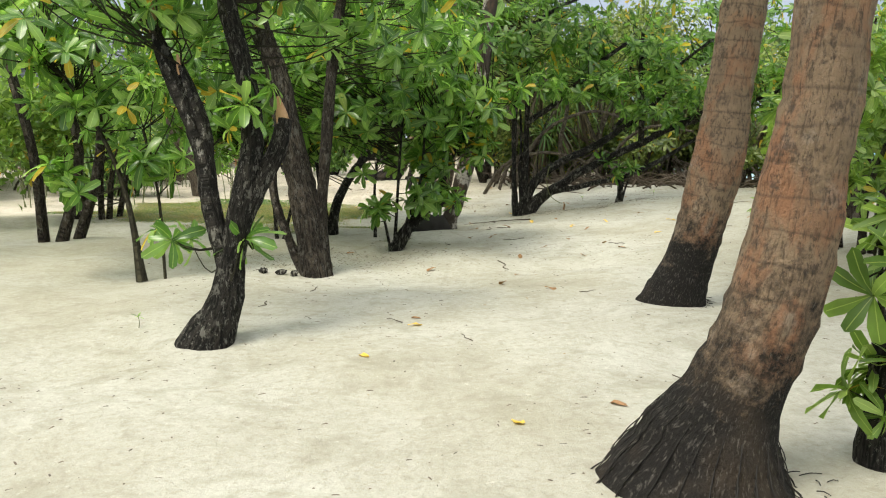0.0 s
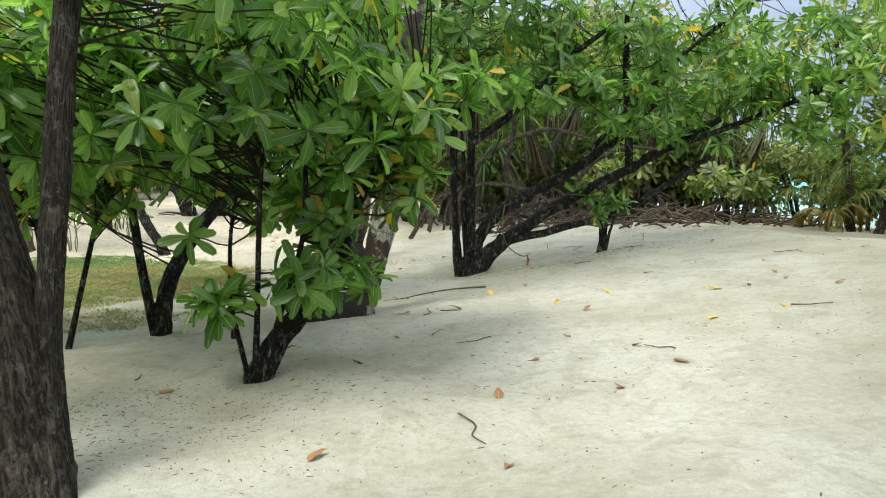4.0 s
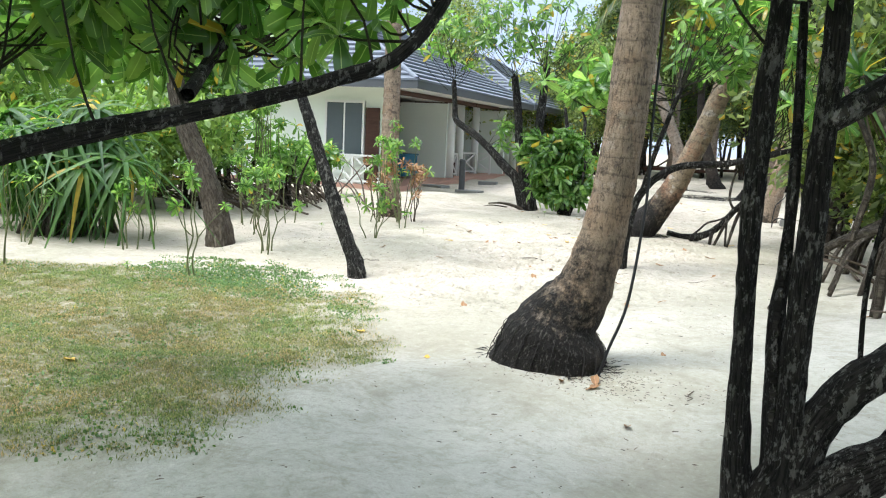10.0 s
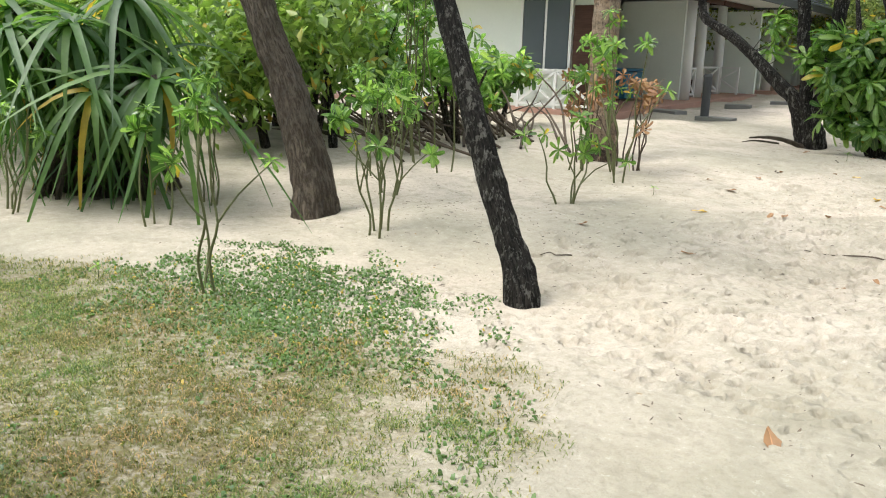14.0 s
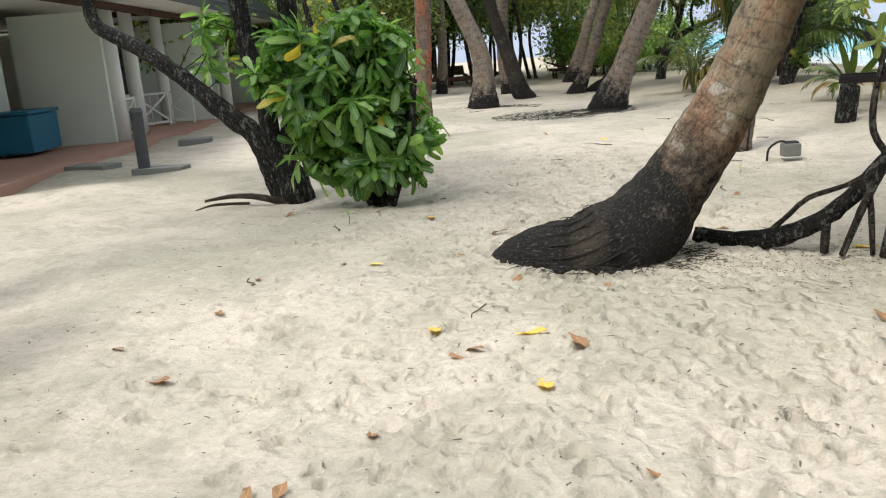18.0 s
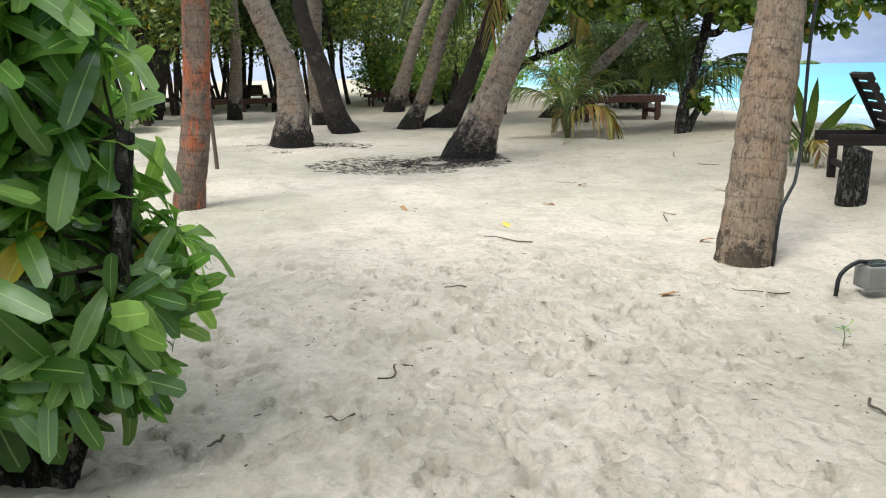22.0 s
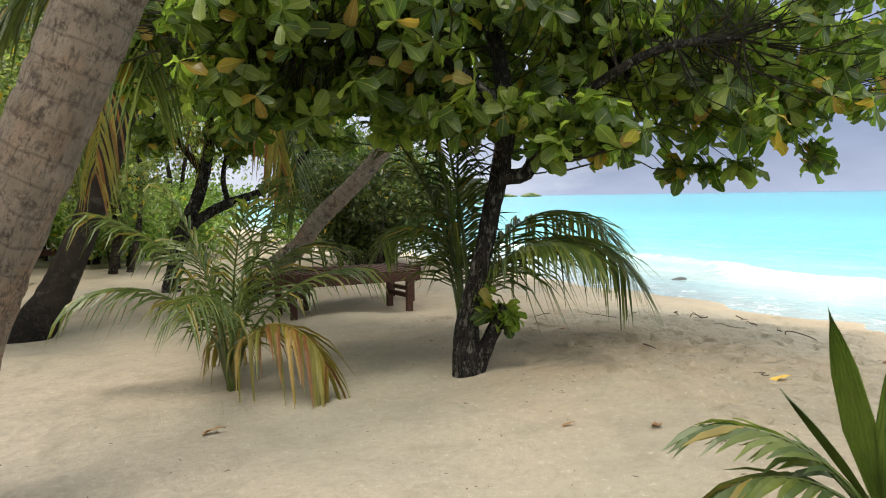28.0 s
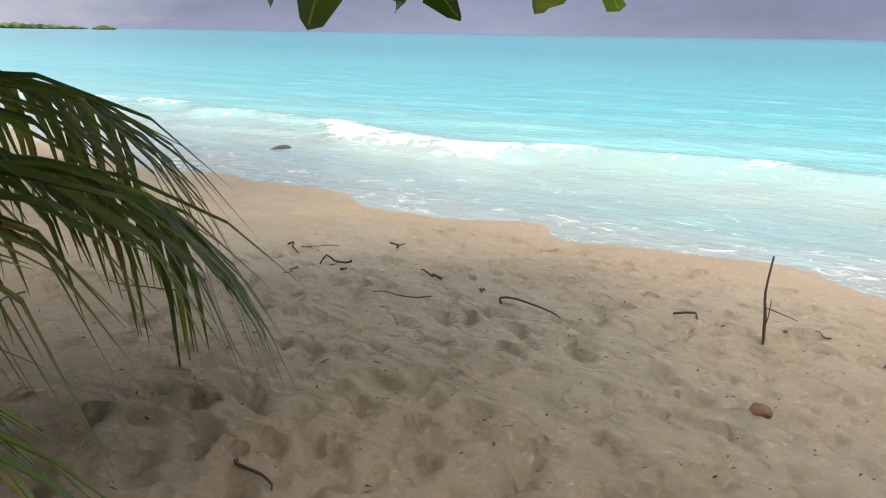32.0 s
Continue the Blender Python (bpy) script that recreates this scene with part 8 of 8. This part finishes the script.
g = np.random.default_rng(77)
for x, y in ((-0.5, 5.3), (-0.2, 6.37), (2.2, 13.32), (2.15, 13.15), (2.79, 13.42), (3.86, 11.8), (4.89, 14.15), (-1.08, 18.25), (-1.97, 18.6), (-3.5, 27.6), (-3.9, 24.2), (4.56, 38.55), (0.4, 4.0), (1.6, 14.0), (-3.0, 16.4), (-2.3, 25.4), (-2.9, 26.2)):
    fall(x, y, True, g)
for x, y in ((0.66, 8.2), (3.58, 14.39), (-1.71, 20.23), (-4.28, 27.27), (-4.6, 25.94), (0.73, 39.74), (1.0, 4.3), (2.3, 12.6), (4.1, 12.9), (4.6, 13.1), (0.56, 13.0)):
    fall(x, y, False, g)
for x0, x1, y0, y1, n in ((-2, 4, 3, 12, 14), (0, 7, 11, 19, 30), (-3, 3, 17, 24, 14), (-5, 0.5, 22, 30, 34), (-3, 3, 29, 38, 8), (2, 7, 38, 42, 3)):
    for _ in range(n):
        fall(g.uniform(x0, x1), g.uniform(y0, y1), g.random() < 0.1, g)


def stick(x, y, ln, seed, label="dry twig lying on the sand", r_=0.006, up=0.02):
    h = np.random.default_rng(seed)
    a = h.uniform(0, 6.28)
    P = []
    for q in range(5):
        u = q / 4 - 0.5
        px, py = x + u * ln * math.cos(a) + h.normal(0, 0.07 * ln), y + u * ln * math.sin(a) + h.normal(0, 0.07 * ln)
        P.append((px, py, surf(px, py) + r_ + up * abs(h.normal(0, 0.5)), r_ * (1.2 - 0.15 * q)))
    V, F, al, ar = tube(P, sides=5, step=0.06, rough=0.1)
    tagged(link("twig", V, F, DRYWOOD, None, "", {"along": al, "around": ar}), label, "twig", "twigs")


stick(-2.45, 23.75, 0.62, 1, "long forked dry branch on trodden sand", 0.006)
V, F, al, ar = tube([(x, y, surf(x, y) + z, r_) for x, y, z, r_ in ((0.58, 13.98, 0.01, 0.005), (0.83, 14.32, 0.02, 0.007), (1.06, 14.56, 0.03, 0.008), (1.31, 14.64, 0.03, 0.009), (1.64, 14.6, 0.015, 0.012))], sides=6, step=0.06, rough=0.1)
tagged(link("twig", V, F, DRYWOOD, None, "", {"along": al, "around": ar}), "long bowed dry stalk lying on the sand", "twig", "twigs")
for q in range(70):
    x0, x1, y0, y1 = ((-2, 4, 3, 12), (0, 7, 11, 19), (-5, 1, 21, 31), (-4, 2, 30, 38), (4, 8, 38, 43))[q % 5]
    stick(g.uniform(x0, x1), g.uniform(y0, y1), g.uniform(0.1, 0.4), 20 + q, r_=g.uniform(0.003, 0.006))
for q, (x, y, ln) in enumerate(((7.13, 42.63, 0.3), (6.88, 41.97, 0.22), (6.96, 40.54, 0.4), (7.09, 41.31, 0.18), (7.09, 40.92, 0.16), (7.58, 39.72, 0.3), (7.9, 42.3, 0.25))):
    stick(x, y, ln, 300 + q, "crooked dry twig washed up on the beach", 0.007, 0.05)
t_ = thing("upright_twig", (7.45, 39.33, gz(7.45, 39.33)), "bare forked twig stuck upright in the beach", "twig")
for w_ in ([(7.47, 39.35, 0.2, 0.004), (7.55, 39.3, 0.16, 0.003), (7.66, 39.22, 0.1, 0.002)], [(7.46, 39.34, 0.1, 0.004), (7.36, 39.3, 0.18, 0.003), (7.3, 39.28, 0.3, 0.002)]):
    limb("fork", w_, DRYWOOD, t_, sides=5, step=0.03, rough=0.1)
limb("stem", [(7.45, 39.33, gz(7.45, 39.33) - 0.03, 0.008), (7.46, 39.34, 0.15, 0.009), (7.49, 39.36, 0.28, 0.007), (7.57, 39.36, 0.46, 0.006)], DRYWOOD, t_, "", sides=6, step=0.04, rough=0.12)
bm = bmesh.new()
bmesh.ops.create_icosphere(bm, subdivisions=3, radius=0.045, matrix=Matrix.Diagonal((1.4, 0.95, 0.7, 1)))
for v in bm.verts:
    v.co *= 1 + 0.5 * noise.noise(v.co * 22)
s_ = thing("coconut_husk", (6.38, 39.04, surf(6.38, 39.04) + 0.02), "broken brown coconut husk on the beach", "coconut")
part("shell", bm, HUSK, s_, "", True)
for x, y in ((-1.75, 8.75), (-1.6, 8.72), (-1.95, 8.8)):
    bm = bmesh.new()
    bmesh.ops.create_icosphere(bm, subdivisions=2, radius=0.06, matrix=Matrix.Diagonal((1.2, 0.9, 0.8, 1)))
    for v in bm.verts:
        v.co *= 0.75 + 0.6 * noise.noise(v.co * 22 + Vector((7 * x, 5 * y, 0)))
    s_ = thing("coral_lump", (x, y, surf(x, y) + 0.025), "dark coral lump beside the tree foot", "stone", "coral lumps")
    part("lump", bm, BARK_BLACK, s_)


# tiny plants and washed-up bits
def seedling(x, y, seed, label):
    t_ = thing("seedling", (x, y, surf(x, y)), label, "seedling", "sand seedlings")
    limb("stem", [(x, y, surf(x, y) - 0.02, 0.004), (x + 0.01, y, surf(x, y) + 0.05, 0.003), (x, y, surf(x, y) + 0.1, 0.002)], STEM, t_, sides=5, step=0.03)
    V, F, R = rosette(6, 0.06, 0.024, seed, 0, 60, 4, 0.5)
    link("leaves", V + np.array([x, y, surf(x, y) + 0.09]), F, NAUPAKA, t_, "", {"rib": R})


for q, (x, y) in enumerate(((-2.36, 6.18), (-4.04, 29.02), (-0.21, 30.95), (-6.2, 23.9), (-5.7, 19.3), (4.6, 17.4), (3.1, 17.6), (-4.6, 24.6))):
    seedling(x, y, 900 + q, "tiny green seedling sprouting in the sand")
bm = bmesh.new()
bmesh.ops.create_icosphere(bm, subdivisions=3, radius=0.12, matrix=Matrix.Diagonal((2.0, 0.8, 0.6, 1)))
for v in bm.verts:
    v.co *= 1 + 0.35 * noise.noise(v.co * 4)
s_ = thing("surf_rock", (12.4, 48.7, -0.36), "dark wet rock lying in the surf", "rock")
part("stone", bm, DARKPAINT, s_, "", True)
